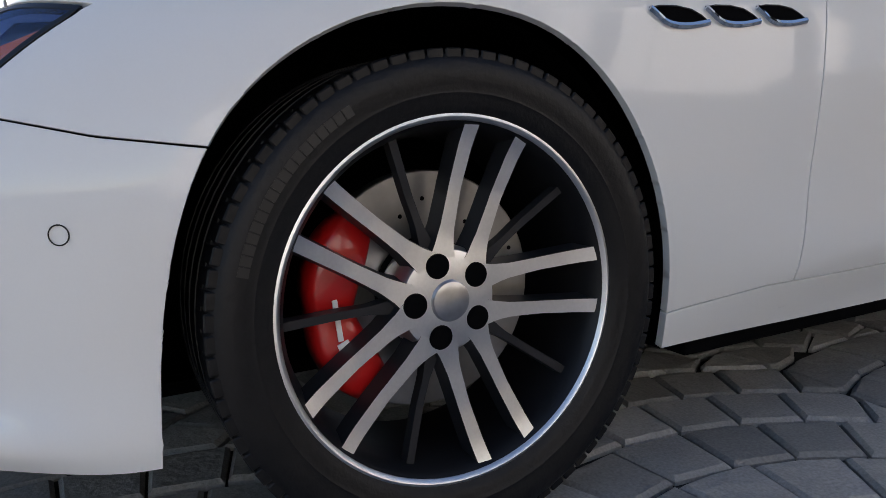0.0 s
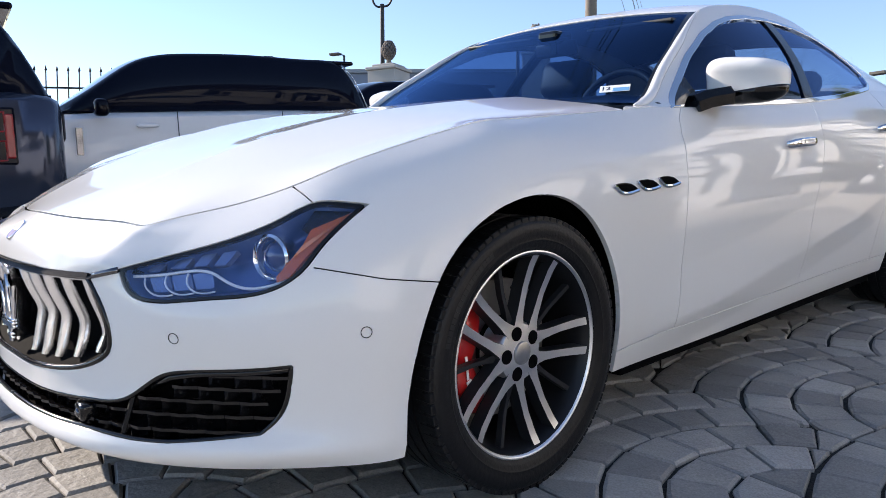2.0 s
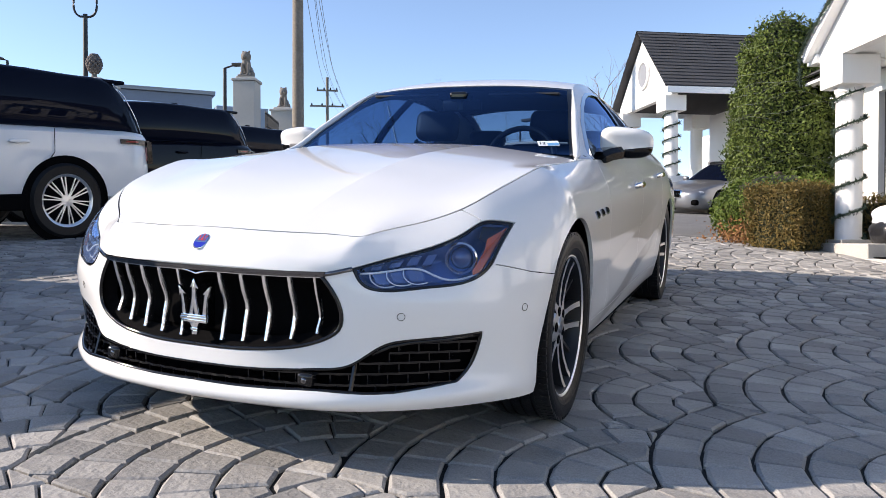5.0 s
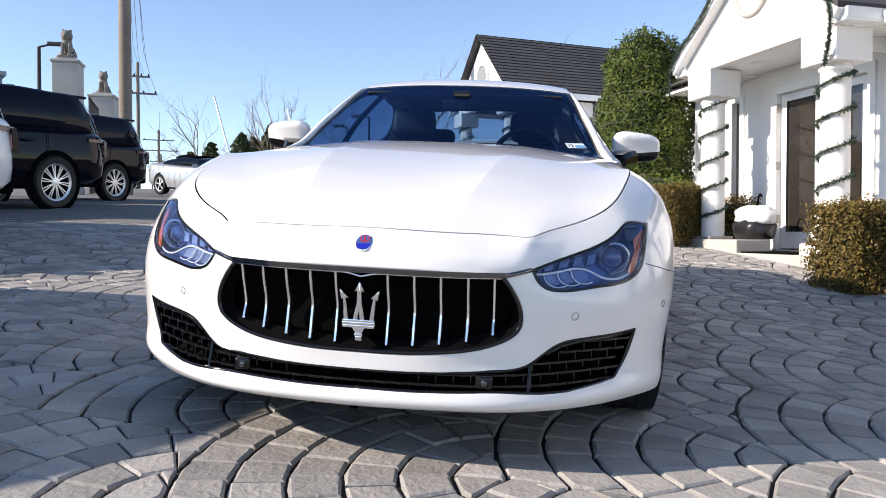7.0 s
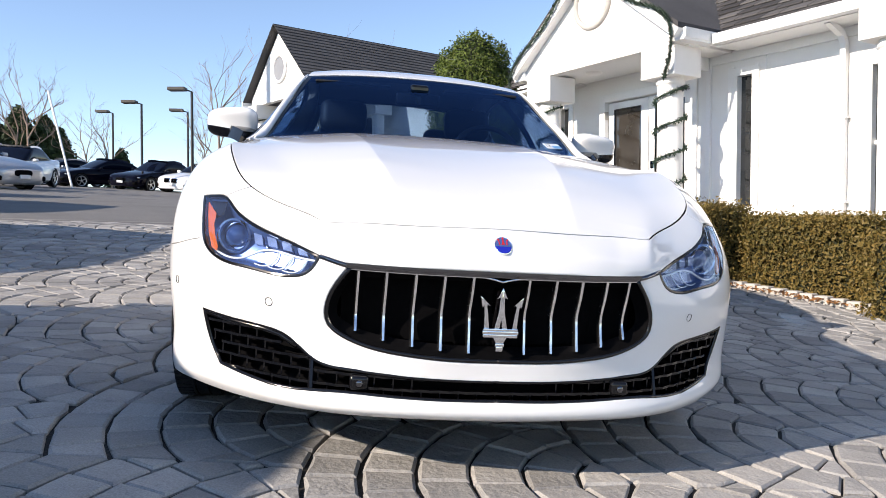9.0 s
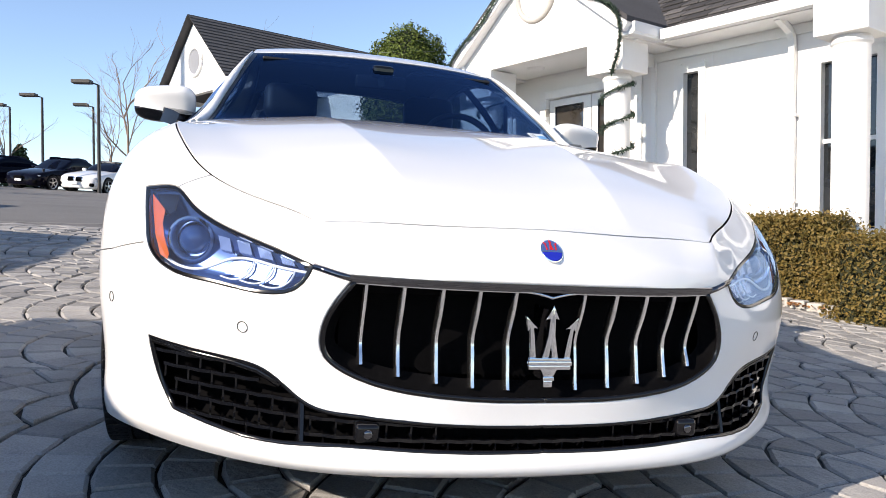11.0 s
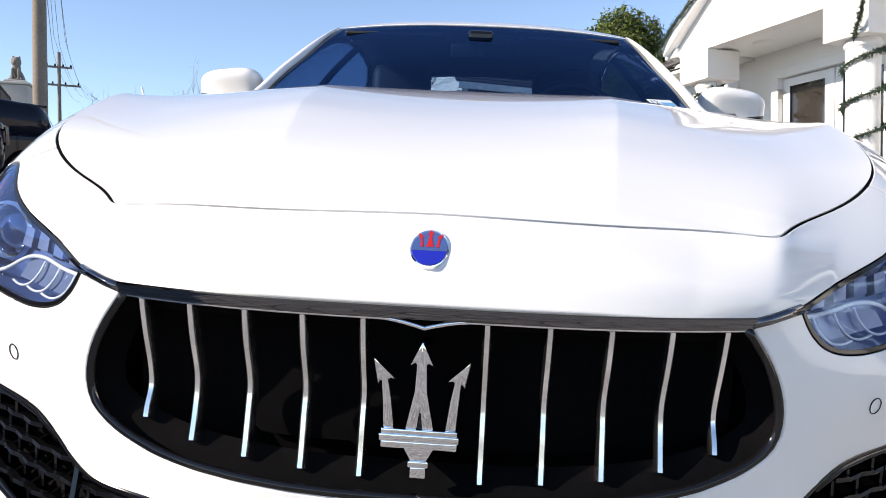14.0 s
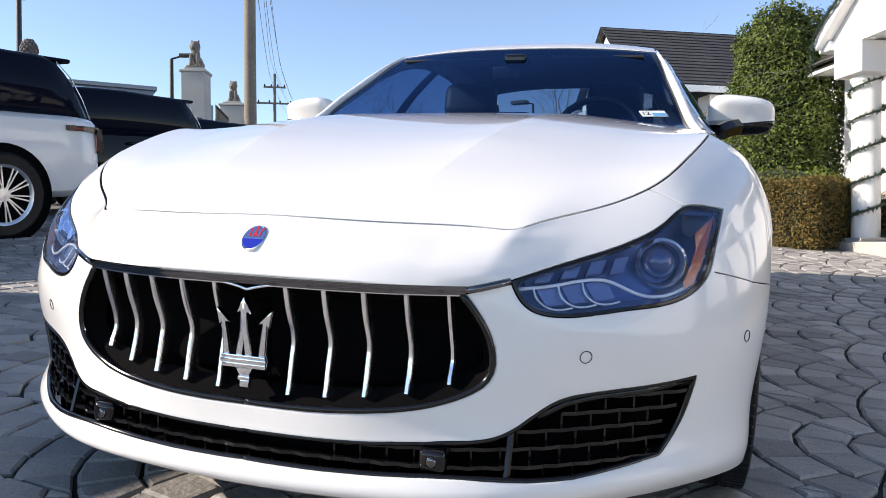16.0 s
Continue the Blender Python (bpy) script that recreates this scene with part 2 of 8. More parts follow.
class Skin:
    """A triangle skin that can be cut along curves: points, normals, triangles."""

    def __init__(self, V, N, T):
        self.V, self.N, self.T = np.asarray(V, float), np.asarray(N, float), np.asarray(T, int)

    @staticmethod
    def grid(P, flip=False):
        a, b = P.shape[:2]
        du = np.gradient(P, axis=0)
        dv = np.gradient(P, axis=1)
        N = np.cross(du, dv)
        ln = np.linalg.norm(N, axis=-1, keepdims=True)
        N = N / np.where(ln < 1e-9, 1, ln)
        i = np.arange(a * b).reshape(a, b)
        q = np.stack([i[:-1, :-1], i[1:, :-1], i[1:, 1:], i[:-1, 1:]], -1).reshape(-1, 4)
        T = np.concatenate([q[:, [0, 1, 2]], q[:, [0, 2, 3]]])
        if flip:
            T, N = T[:, ::-1], -N
        return Skin(P.reshape(-1, 3), N.reshape(-1, 3), T)

    def snap(self, ax, pts, reach=0.02, keep=None):
        """Moves the nearest points, in the plane of two axes, onto given corners."""
        for p in pts:
            d = np.linalg.norm(self.V[:, ax] - np.array(p), axis=1)
            if keep is not None:
                d = np.where(keep(self.V), d, 9)
            k = d.argmin()
            if d[k] < reach:
                self.V[k, ax] = p

    def cut(self, f, near=None):
        """Splits the triangles along f = 0."""
        d = f(self.V)
        d = np.where(np.abs(d) < 1e-6, 1e-6, d)
        T = self.T
        s = d[T] > 0
        c = s.sum(1)
        cross = (c == 1) | (c == 2)
        if near is not None:
            cross &= near(self.V[T].mean(1))
        keep, X = T[~cross], T[cross]
        if not len(X):
            return self
        sx = s[cross]
        odd = np.where((sx.sum(1) == 1)[:, None], sx, ~sx).argmax(1)
        r = np.arange(len(X))
        a, b, e = X[r, odd], X[r, (odd + 1) % 3], X[r, (odd + 2) % 3]
        pairs = np.concatenate([np.stack([a, b], 1), np.stack([a, e], 1)])
        key, inv = np.unique(np.sort(pairs, 1), axis=0, return_inverse=True)
        inv = inv.reshape(-1)
        w = (d[key[:, 0]] / (d[key[:, 0]] - d[key[:, 1]]))[:, None]
        o = len(self.V)
        self.V = np.concatenate([self.V, self.V[key[:, 0]] * (1 - w) + self.V[key[:, 1]] * w])
        nn = self.N[key[:, 0]] * (1 - w) + self.N[key[:, 1]] * w
        self.N = np.concatenate([self.N, nn / np.maximum(np.linalg.norm(nn, axis=1, keepdims=True), 1e-9)])
        p, q = o + inv[: len(X)], o + inv[len(X):]
        self.T = np.concatenate([keep, np.stack([a, p, q], 1), np.stack([p, b, e], 1), np.stack([p, e, q], 1)])
        return self

    def where(self, f):
        """The part of the skin whose triangles' middles meet f."""
        T = self.T[f(self.V[self.T].mean(1))]
        used, inv = np.unique(T, return_inverse=True)
        return Skin(self.V[used], self.N[used], inv.reshape(-1, 3))

    def mirrored(self):
        m = np.array([-1, 1, 1])
        return Skin(self.V * m, self.N * m, self.T[:, ::-1])

    def both(self):
        """The skin and its mirror image, welded on the middle plane."""
        n = len(self.V)
        mid = np.abs(self.V[:, 0]) < 1e-5
        m = self.mirrored()
        new_i = np.arange(n) + n
        new_i[mid] = np.where(mid)[0]
        N = self.N.copy()
        N[mid, 0] = 0
        S = Skin(np.concatenate([self.V, m.V]), np.concatenate([N, m.N]), np.concatenate([self.T, new_i[m.T]]))
        return S.where(lambda c: np.ones(len(c), bool))

    def offset(self, d):
        return Skin(self.V + self.N * d, self.N, self.T)

    def rims(self):
        E = np.concatenate([self.T[:, [0, 1]], self.T[:, [1, 2]], self.T[:, [2, 0]]])
        S = np.sort(E, 1)
        u, inv, cnt = np.unique(S, axis=0, return_inverse=True, return_counts=True)
        return E[cnt[inv.reshape(-1)] == 1]

    def shape(self, r=0.002, depth=0.012, skip=None, steps=3):
        """Points, faces and normals, with the free edges rolled inwards."""
        E = self.rims()
        if skip is not None:
            E = E[~skip((self.V[E[:, 0]] + self.V[E[:, 1]]) / 2)]
        F = [tuple(t) for t in self.T]
        if not len(E):
            return self.V, F, self.N
        n = len(self.V)
        out = np.zeros((n, 3))
        dirs = self.V[E[:, 1]] - self.V[E[:, 0]]
        nm = self.N[E[:, 0]] + self.N[E[:, 1]]
        m = np.cross(dirs, nm)
        m /= np.maximum(np.linalg.norm(m, axis=1, keepdims=True), 1e-9)
        np.add.at(out, E[:, 0], m)
        np.add.at(out, E[:, 1], m)
        idx = np.unique(E)
        o = out[idx]
        o /= np.maximum(np.linalg.norm(o, axis=1, keepdims=True), 1e-9)
        P, Q = self.V[idx], self.N[idx]
        if callable(r):
            r = r(P)[:, None]
        rows, nor = [P], [Q]
        for k in range(1, steps + 1):
            a = math.pi / 2 * k / steps
            rows.append(P + o * r * math.sin(a) - Q * r * (1 - math.cos(a)))
            nor.append(o * math.sin(a) + Q * math.cos(a))
        rows.append(P + o * r - Q * depth)
        nor.append(o)
        where_i = np.full(n, -1)
        where_i[idx] = np.arange(len(idx))
        base = n
        V, N = np.concatenate([self.V] + rows), np.concatenate([self.N] + nor)
        w = len(idx)
        a, b = where_i[E[:, 0]], where_i[E[:, 1]]
        for k in range(len(rows) - 1):
            F += list(map(tuple, np.stack([base + k * w + b, base + k * w + a, base + (k + 1) * w + a, base + (k + 1) * w + b], 1)))
        return V, F, N


def poly_dist(poly, ax):
    """Signed distance to a closed outline in the plane of two axes; inside is negative."""
    P = np.array(poly, float)
    Q = np.roll(P, -1, axis=0)

    def f(V):
        X = V[:, ax]
        d = np.full(len(X), 9.0)
        ins = np.zeros(len(X), bool)
        for p, q in zip(P, Q):
            e = q - p
            t = np.clip(((X - p) @ e) / max(e @ e, 1e-12), 0, 1)
            d = np.minimum(d, np.linalg.norm(X - p - t[:, None] * e, axis=1))
            if p[1] != q[1]:
                c = (p[1] > X[:, 1]) != (q[1] > X[:, 1])
                ins ^= c & (X[:, 0] < (q[0] - p[0]) * (X[:, 1] - p[1]) / (q[1] - p[1]) + p[0])
        return np.where(ins, -d, d)

    return f


def less(f, d):
    return lambda V: f(V) - d


YZ, XZ, XY = [1, 2], [0, 2], [0, 1]

# ---- the white sedan ----
car = thing("sedan_car", "glossy white four-door luxury sedan parked on grey pavers", "car", at=SLOPE)

COLUMNS = []


def column(*pts):
    """One upright line of the body from the lip to the hood edge or belt."""
    COLUMNS.append(pts)


column((0, -0.925, 0.195), (0, -0.950, 0.213), (0, -0.942, 0.258), (0, -0.928, 0.308), (0, -0.935, 0.42), (0, -0.926, 0.600), (0, -0.906, 0.665), (0, -0.845, 0.711))
column((0.25, -0.908, 0.195), (0.25, -0.934, 0.213), (0.25, -0.926, 0.258), (0.25, -0.912, 0.31), (0.25, -0.922, 0.42), (0.25, -0.912, 0.600), (0.25, -0.884, 0.661), (0.25, -0.812, 0.705))
column((0.48, -0.850, 0.194), (0.48, -0.875, 0.214), (0.48, -0.866, 0.26), (0.48, -0.838, 0.33), (0.475, -0.846, 0.45), (0.455, -0.847, 0.592), (0.455, -0.822, 0.642), (0.472, -0.762, 0.699))
column((0.65, -0.745, 0.193), (0.655, -0.768, 0.220), (0.65, -0.757, 0.265), (0.63, -0.745, 0.34), (0.617, -0.776, 0.475), (0.615, -0.765, 0.56), (0.60, -0.725, 0.645), (0.600, -0.633, 0.737))
column((0.80, -0.600, 0.193), (0.81, -0.622, 0.225), (0.80, -0.615, 0.27), (0.79, -0.622, 0.35), (0.80, -0.638, 0.47), (0.80, -0.625, 0.57), (0.785, -0.590, 0.67), (0.712, -0.508, 0.787))
column((0.895, -0.480, 0.195), (0.900, -0.495, 0.225), (0.895, -0.50, 0.28), (0.895, -0.505, 0.37), (0.905, -0.498, 0.487), (0.90, -0.485, 0.59), (0.870, -0.450, 0.70), (0.762, -0.385, 0.835))
column((0.925, -0.400, 0.198), (0.930, -0.405, 0.23), (0.93, -0.402, 0.30), (0.94, -0.387, 0.39), (0.953, -0.37, 0.49), (0.955, -0.340, 0.60), (0.925, -0.295, 0.735), (0.800, -0.200, 0.886))
column((0.930, 0.0, 0.20), (0.930, 0.0, 0.24), (0.94, 0.0, 0.32), (0.955, 0.0, 0.42), (0.966, 0.0, 0.53), (0.970, 0.0, 0.655), (0.945, 0.0, 0.80), (0.813, 0.04, 0.924))
column((0.907, 0.387, 0.205), (0.915, 0.387, 0.235), (0.935, 0.385, 0.32), (0.950, 0.38, 0.42), (0.957, 0.38, 0.53), (0.957, 0.38, 0.665), (0.940, 0.38, 0.81), (0.818, 0.38, 0.944))
column((0.905, 0.75, 0.205), (0.915, 0.75, 0.24), (0.938, 0.75, 0.32), (0.946, 0.75, 0.42), (0.950, 0.75, 0.54), (0.952, 0.75, 0.69), (0.935, 0.75, 0.83), (0.845, 0.78, 0.968))
column((0.905, 1.5, 0.21), (0.915, 1.5, 0.245), (0.925, 1.5, 0.32), (0.930, 1.5, 0.43), (0.940, 1.5, 0.56), (0.950, 1.5, 0.71), (0.938, 1.5, 0.85), (0.862, 1.5, 0.990))
column((0.905, 2.2, 0.215), (0.915, 2.2, 0.25), (0.925, 2.2, 0.33), (0.932, 2.2, 0.44), (0.943, 2.2, 0.57), (0.953, 2.2, 0.72), (0.935, 2.2, 0.88), (0.850, 2.2, 1.035))
column((0.915, 2.6, 0.22), (0.925, 2.6, 0.26), (0.943, 2.6, 0.34), (0.955, 2.6, 0.45), (0.964, 2.6, 0.58), (0.965, 2.6, 0.73), (0.935, 2.6, 0.90), (0.815, 2.6, 1.075))
column((0.930, 3.0, 0.22), (0.940, 3.0, 0.26), (0.955, 3.0, 0.34), (0.965, 3.0, 0.45), (0.972, 3.0, 0.58), (0.970, 3.0, 0.73), (0.935, 3.0, 0.91), (0.780, 3.0, 1.092))
column((0.925, 3.4, 0.22), (0.935, 3.4, 0.26), (0.950, 3.4, 0.34), (0.958, 3.4, 0.45), (0.962, 3.4, 0.58), (0.955, 3.4, 0.74), (0.91, 3.4, 0.91), (0.750, 3.4, 1.092))
column((0.87, 3.75, 0.24), (0.885, 3.76, 0.28), (0.90, 3.76, 0.36), (0.91, 3.76, 0.47), (0.912, 3.76, 0.59), (0.90, 3.75, 0.74), (0.85, 3.73, 0.91), (0.70, 3.70, 1.08))
column((0.70, 3.93, 0.26), (0.72, 3.95, 0.30), (0.73, 3.97, 0.38), (0.74, 3.98, 0.48), (0.74, 3.98, 0.60), (0.72, 3.97, 0.75), (0.68, 3.95, 0.91), (0.60, 3.90, 1.07))
column((0.38, 3.98, 0.26), (0.38, 4.00, 0.30), (0.38, 4.02, 0.38), (0.38, 4.03, 0.48), (0.38, 4.03, 0.60), (0.38, 4.02, 0.75), (0.38, 4.00, 0.91), (0.36, 3.96, 1.06))
column((0, 4.00, 0.26), (0, 4.02, 0.30), (0, 4.04, 0.38), (0, 4.05, 0.48), (0, 4.05, 0.60), (0, 4.04, 0.75), (0, 4.02, 0.91), (0, 3.98, 1.06))

CTRL = np.array(COLUMNS, float)
flipx = np.array([-1.0, 1, 1])


def between(i, f):
    """A column part of the way from column i to the next, straight along the hood's edge."""
    pad = np.concatenate([CTRL[2:0:-1] * flipx, CTRL, CTRL[-2:-4:-1] * flipx])
    ku = chord(pad)
    c = natural(ku, pad, np.array([ku[2 + i] * (1 - f) + ku[3 + i] * f]))[0]
    c[7] = CTRL[i, 7] * (1 - f) + CTRL[i + 1, 7] * f
    return c


extra_a, extra_b = between(1, 0.82), between(2, 0.22)
CTRL = np.concatenate([CTRL[:2], extra_a[None], CTRL[2:3], extra_b[None], CTRL[3:]])
PAD = np.concatenate([CTRL[2:0:-1] * flipx, CTRL, CTRL[-2:-4:-1] * flipx])
KU, KV = chord(PAD), chord(CTRL.transpose(1, 0, 2))
u0, u1 = KU[2], KU[len(CTRL) + 1]
# fine steps round the nose and the front arch, wider ones to the rear
uf = KU[2 + 11]
us = np.concatenate([np.linspace(u0, uf, 190, endpoint=False), np.linspace(uf, u1, 170)])
vs = np.linspace(0, KV[-1], 84)
rows = natural(KU, PAD, us)
BODY = natural(KV, rows.transpose(1, 0, 2), vs).transpose(1, 0, 2)
# the fender swells beyond the hood's edge
swell = np.sin(math.pi * np.clip((vs - KV[6]) / (KV[7] - KV[6]), 0, 1))[None, :] * np.clip((BODY[:, :, 1] + 0.62) / 0.3, 0, 1) * np.clip((0.55 - BODY[:, :, 1]) / 0.5, 0, 1)
BODY[:, :, 2] += 0.009 * swell
BODY[:, :, 0] += 0.003 * swell
BODY[0, :, 0] = 0
BODY[-1, :, 0] = 0
# the crease that climbs from the grille's corner to the hood's corner
cx_ = np.interp(BODY[:, :, 2], [0.58, 0.60, 0.705, 0.74], [0.425, 0.43, 0.478, 0.49])
ridge = 0.0085 * np.clip(1 - np.abs(BODY[:, :, 0] - cx_) / 0.11, 0, 1)
ridge *= np.clip((BODY[:, :, 2] - 0.59) / 0.03, 0, 1) * (BODY[:, :, 1] < -0.55) * np.clip((0.705 - BODY[:, :, 2]) / 0.02, 0, 1)
# the crease that rises along the doors to the rear wheel
line_z = np.interp(BODY[:, :, 1], [0.40, 0.87, 1.66, 2.18, 2.50], [0.288, 0.329, 0.427, 0.508, 0.595])
dz_ = BODY[:, :, 2] - line_z
along = np.clip((BODY[:, :, 1] - 0.42) / 0.3, 0, 1) * np.clip((2.62 - BODY[:, :, 1]) / 0.4, 0, 1)
BODY[:, :, 0] += 0.012 * along * np.clip(np.where(dz_ > 0, 1 - dz_ / 0.17, 1 + dz_ / 0.10), 0, 1) * (BODY[:, :, 0] > 0.8)
BODY[:, :, 1] -= ridge * 0.8
BODY[:, :, 2] += ridge * 0.4
skin = Skin.grid(BODY)
if skin.N[40 * 84 + 40, 1] > 0:
    skin = Skin.grid(BODY, flip=True)

# outlines of the openings
def soft_line(pts, n):
    return [tuple(p) for p in curve_pts(pts, n)]


GRILLE = [(-0.1, 0.598), (0.2, 0.598)] + soft_line([(0.405, 0.590), (0.440, 0.54), (0.462, 0.475), (0.455, 0.436), (0.42, 0.408), (0.36, 0.386), (0.25, 0.370), (0.12, 0.362), (0, 0.361), (-0.1, 0.361)], 48)
INTAKE = soft_line([(-0.1, 0.305), (0.25, 0.308), (0.40, 0.316), (0.485, 0.330), (0.535, 0.365), (0.575, 0.390), (0.62, 0.400), (0.72, 0.409), (0.812, 0.420)], 44) + soft_line([(0.812, 0.420), (0.797, 0.36), (0.772, 0.30), (0.752, 0.272)], 12)[1:] + soft_line([(0.752, 0.272), (0.65, 0.258), (0.54, 0.252), (0.49, 0.256), (0.25, 0.256), (-0.1, 0.258)], 24)[1:]
LAMP_PTS = [(0.485, 0.613), (0.497, 0.587), (0.52, 0.562), (0.56, 0.550), (0.62, 0.551), (0.687, 0.559), (0.765, 0.570), (0.80, 0.588), (0.822, 0.615), (0.832, 0.655), (0.840, 0.70), (0.847, 0.742), (0.80, 0.750), (0.775, 0.749), (0.74, 0.719), (0.707, 0.695), (0.639, 0.665), (0.565, 0.641)]
def eased(pts):
    """A closed outline with soft bends, its two sharp tips kept."""
    P = np.array(pts)
    a = curve_pts([tuple(p) for p in P[:12]], 40)
    b = curve_pts([tuple(p) for p in list(P[11:]) + [P[0]]], 30)
    return [tuple(p) for p in a[:-1]] + [tuple(p) for p in b[:-1]]


LAMP = eased(LAMP_PTS)
ARCH_F = [(-0.412, -0.1), (-0.41, 0.10), (-0.402, 0.28), (-0.380, 0.44), (-0.30, 0.615), (-0.17, 0.706), (-0.02, 0.735), (0.12, 0.712), (0.232, 0.636), (0.315, 0.51), (0.357, 0.38), (0.375, 0.25), (0.384, 0.10), (0.386, -0.1)]
ARCH_F = [tuple(p) for p in curve_pts(ARCH_F, 70)]
ARCH_R = [(3.0 + 0.372 * math.cos(radians(a)), 0.35 + 0.382 * math.sin(radians(a))) for a in range(180, -1, -4)]
ARCH_R = [(2.61, 0.0)] + ARCH_R + [(3.39, 0.0)]
FRONT = lambda V: V[:, 1] < -0.2
LEFTP = lambda V: V[:, 1] > -0.45

grille_d, intake_d = poly_dist(GRILLE, XZ), poly_dist(INTAKE, XZ)
lamp_d = poly_dist(LAMP, XZ)
archf_d, archr_d = poly_dist(ARCH_F, YZ), poly_dist(ARCH_R, YZ)


def only(f, ok, other=9.0):
    return lambda V: np.where(ok(V), f(V), other)


grille_f = only(grille_d, FRONT)
intake_f = only(intake_d, FRONT)
lamp_f = only(lamp_d, FRONT)
archf_f = only(archf_d, LEFTP)
archr_f = only(archr_d, lambda V: V[:, 1] > 2)

skin.snap(XZ, [(0.485, 0.613), (0.847, 0.742)] + [(0.812, 0.420), (0.405, 0.590)], keep=FRONT)

# seams as lines: distance fields positive to the rear or above
SEAM_BUMP = lambda V: V[:, 2] - lerp(V[:, 1], [-0.62, -0.56, -0.45, -0.33, -0.2], [0.632, 0.620, 0.592, 0.574, 0.56])
SEAM_NOSE = lambda V: V[:, 1] + 0.522 + 0.1 * (V[:, 2] - 0.76)
DOOR_A = lambda V: V[:, 1] - lerp(V[:, 2], [0.2, 0.31, 0.45, 0.65, 0.80, 0.88, 0.93, 0.97, 1.0], [0.665, 0.668, 0.682, 0.705, 0.712, 0.735, 0.775, 0.835, 0.86])
DOOR_B = lambda V: V[:, 1] - lerp(V[:, 2], [0.2, 0.31, 0.374, 0.6, 0.82, 1.05], [1.64, 1.645, 1.66, 1.72, 1.775, 1.84])
DOOR_C = lambda V: V[:, 1] - lerp(V[:, 2], [0.2, 0.31, 0.45, 0.60, 0.85, 1.1], [2.40, 2.42, 2.46, 2.53, 2.64, 2.66])
SILL = lambda V: V[:, 2] - lerp(V[:, 1], [0.3, 0.6, 1.5, 2.4, 2.7], [0.262, 0.288, 0.290, 0.300, 0.300])
BACK = lambda V: V[:, 1] - 3.45
GAP = 0.0025


def seam(field, near):
    skin.cut(less(field, GAP), near)
    skin.cut(less(field, -GAP), near)


for f, r in ((grille_f, 0.010), (intake_f, 0.006), (lamp_f, 0.003), (archf_f, 0.008), (archr_f, 0.008)):
    skin.cut(less(f, r))
seam(SEAM_BUMP, lambda c: (c[:, 1] > -0.64) & (c[:, 1] < -0.25) & (c[:, 2] < 0.68) & (c[:, 2] > 0.5))
seam(SEAM_NOSE, lambda c: (c[:, 2] > 0.70) & (c[:, 1] < -0.45) & (c[:, 1] > -0.6))
for f in (DOOR_A, DOOR_B, DOOR_C):
    seam(f, lambda c: (c[:, 1] > 0.5) & (c[:, 1] < 2.8) & (c[:, 2] > 0.24))
seam(SILL, lambda c: (c[:, 1] > 0.3) & (c[:, 1] < 2.75) & (c[:, 2] < 0.36))
seam(BACK, lambda c: (c[:, 1] > 3.3) & (c[:, 1] < 3.6))

holes = lambda c: (grille_f(c) > 0.0095) & (intake_f(c) > 0.0055) & (lamp_f(c) > 0.0027) & (archf_f(c) > 0.0075) & (archr_f(c) > 0.0075)


def is_bumper(c):
    low = (SEAM_BUMP(c) < -GAP * 0.9) & (c[:, 1] < -0.25)
    nose = (SEAM_NOSE(c) < -GAP * 0.9) & (c[:, 2] > 0.66) & (c[:, 1] < -0.5)
    fore = c[:, 1] < -0.60
    mid = (c[:, 1] < -0.522) & (c[:, 2] > 0.62) & (c[:, 0] < 0.835)
    return (low | nose | fore | mid) & ((c[:, 2] < 0.70) | (SEAM_NOSE(c) < -GAP * 0.9))


def is_fender(c):
    return (c[:, 1] < 1.0) & (DOOR_A(c) < -GAP * 0.9) & ((SILL(c) > GAP * 0.9) | (c[:, 1] < 0.3)) & ((SEAM_BUMP(c) > GAP * 0.9) | (c[:, 1] > -0.25)) & ((SEAM_NOSE(c) > GAP * 0.9) | (c[:, 2] < 0.74)) & (c[:, 1] > -0.62)


above_sill = lambda c: SILL(c) > GAP * 0.9
bumper = skin.where(lambda c: holes(c) & is_bumper(c))
fender = skin.where(lambda c: holes(c) & is_fender(c) & ~is_bumper(c))
doorf = skin.where(lambda c: (DOOR_A(c) > GAP * 0.9) & (DOOR_B(c) < -GAP * 0.9) & above_sill(c) & (c[:, 1] > 0.5) & (c[:, 1] < 2))
doorr = skin.where(lambda c: holes(c) & (DOOR_B(c) > GAP * 0.9) & (DOOR_C(c) < -GAP * 0.9) & above_sill(c) & (c[:, 1] > 1.4) & (c[:, 1] < 2.9))
quarter = skin.where(lambda c: holes(c) & (DOOR_C(c) > GAP * 0.9) & (above_sill(c) | (c[:, 1] > 2.7)) & (BACK(c) < -GAP * 0.9) & (c[:, 1] > 2.3))
sillp = skin.where(lambda c: holes(c) & (SILL(c) < -GAP * 0.9) & (c[:, 1] > 0.3) & (c[:, 1] < 2.75))
rearb = skin.where(lambda c: BACK(c) > GAP * 0.9)

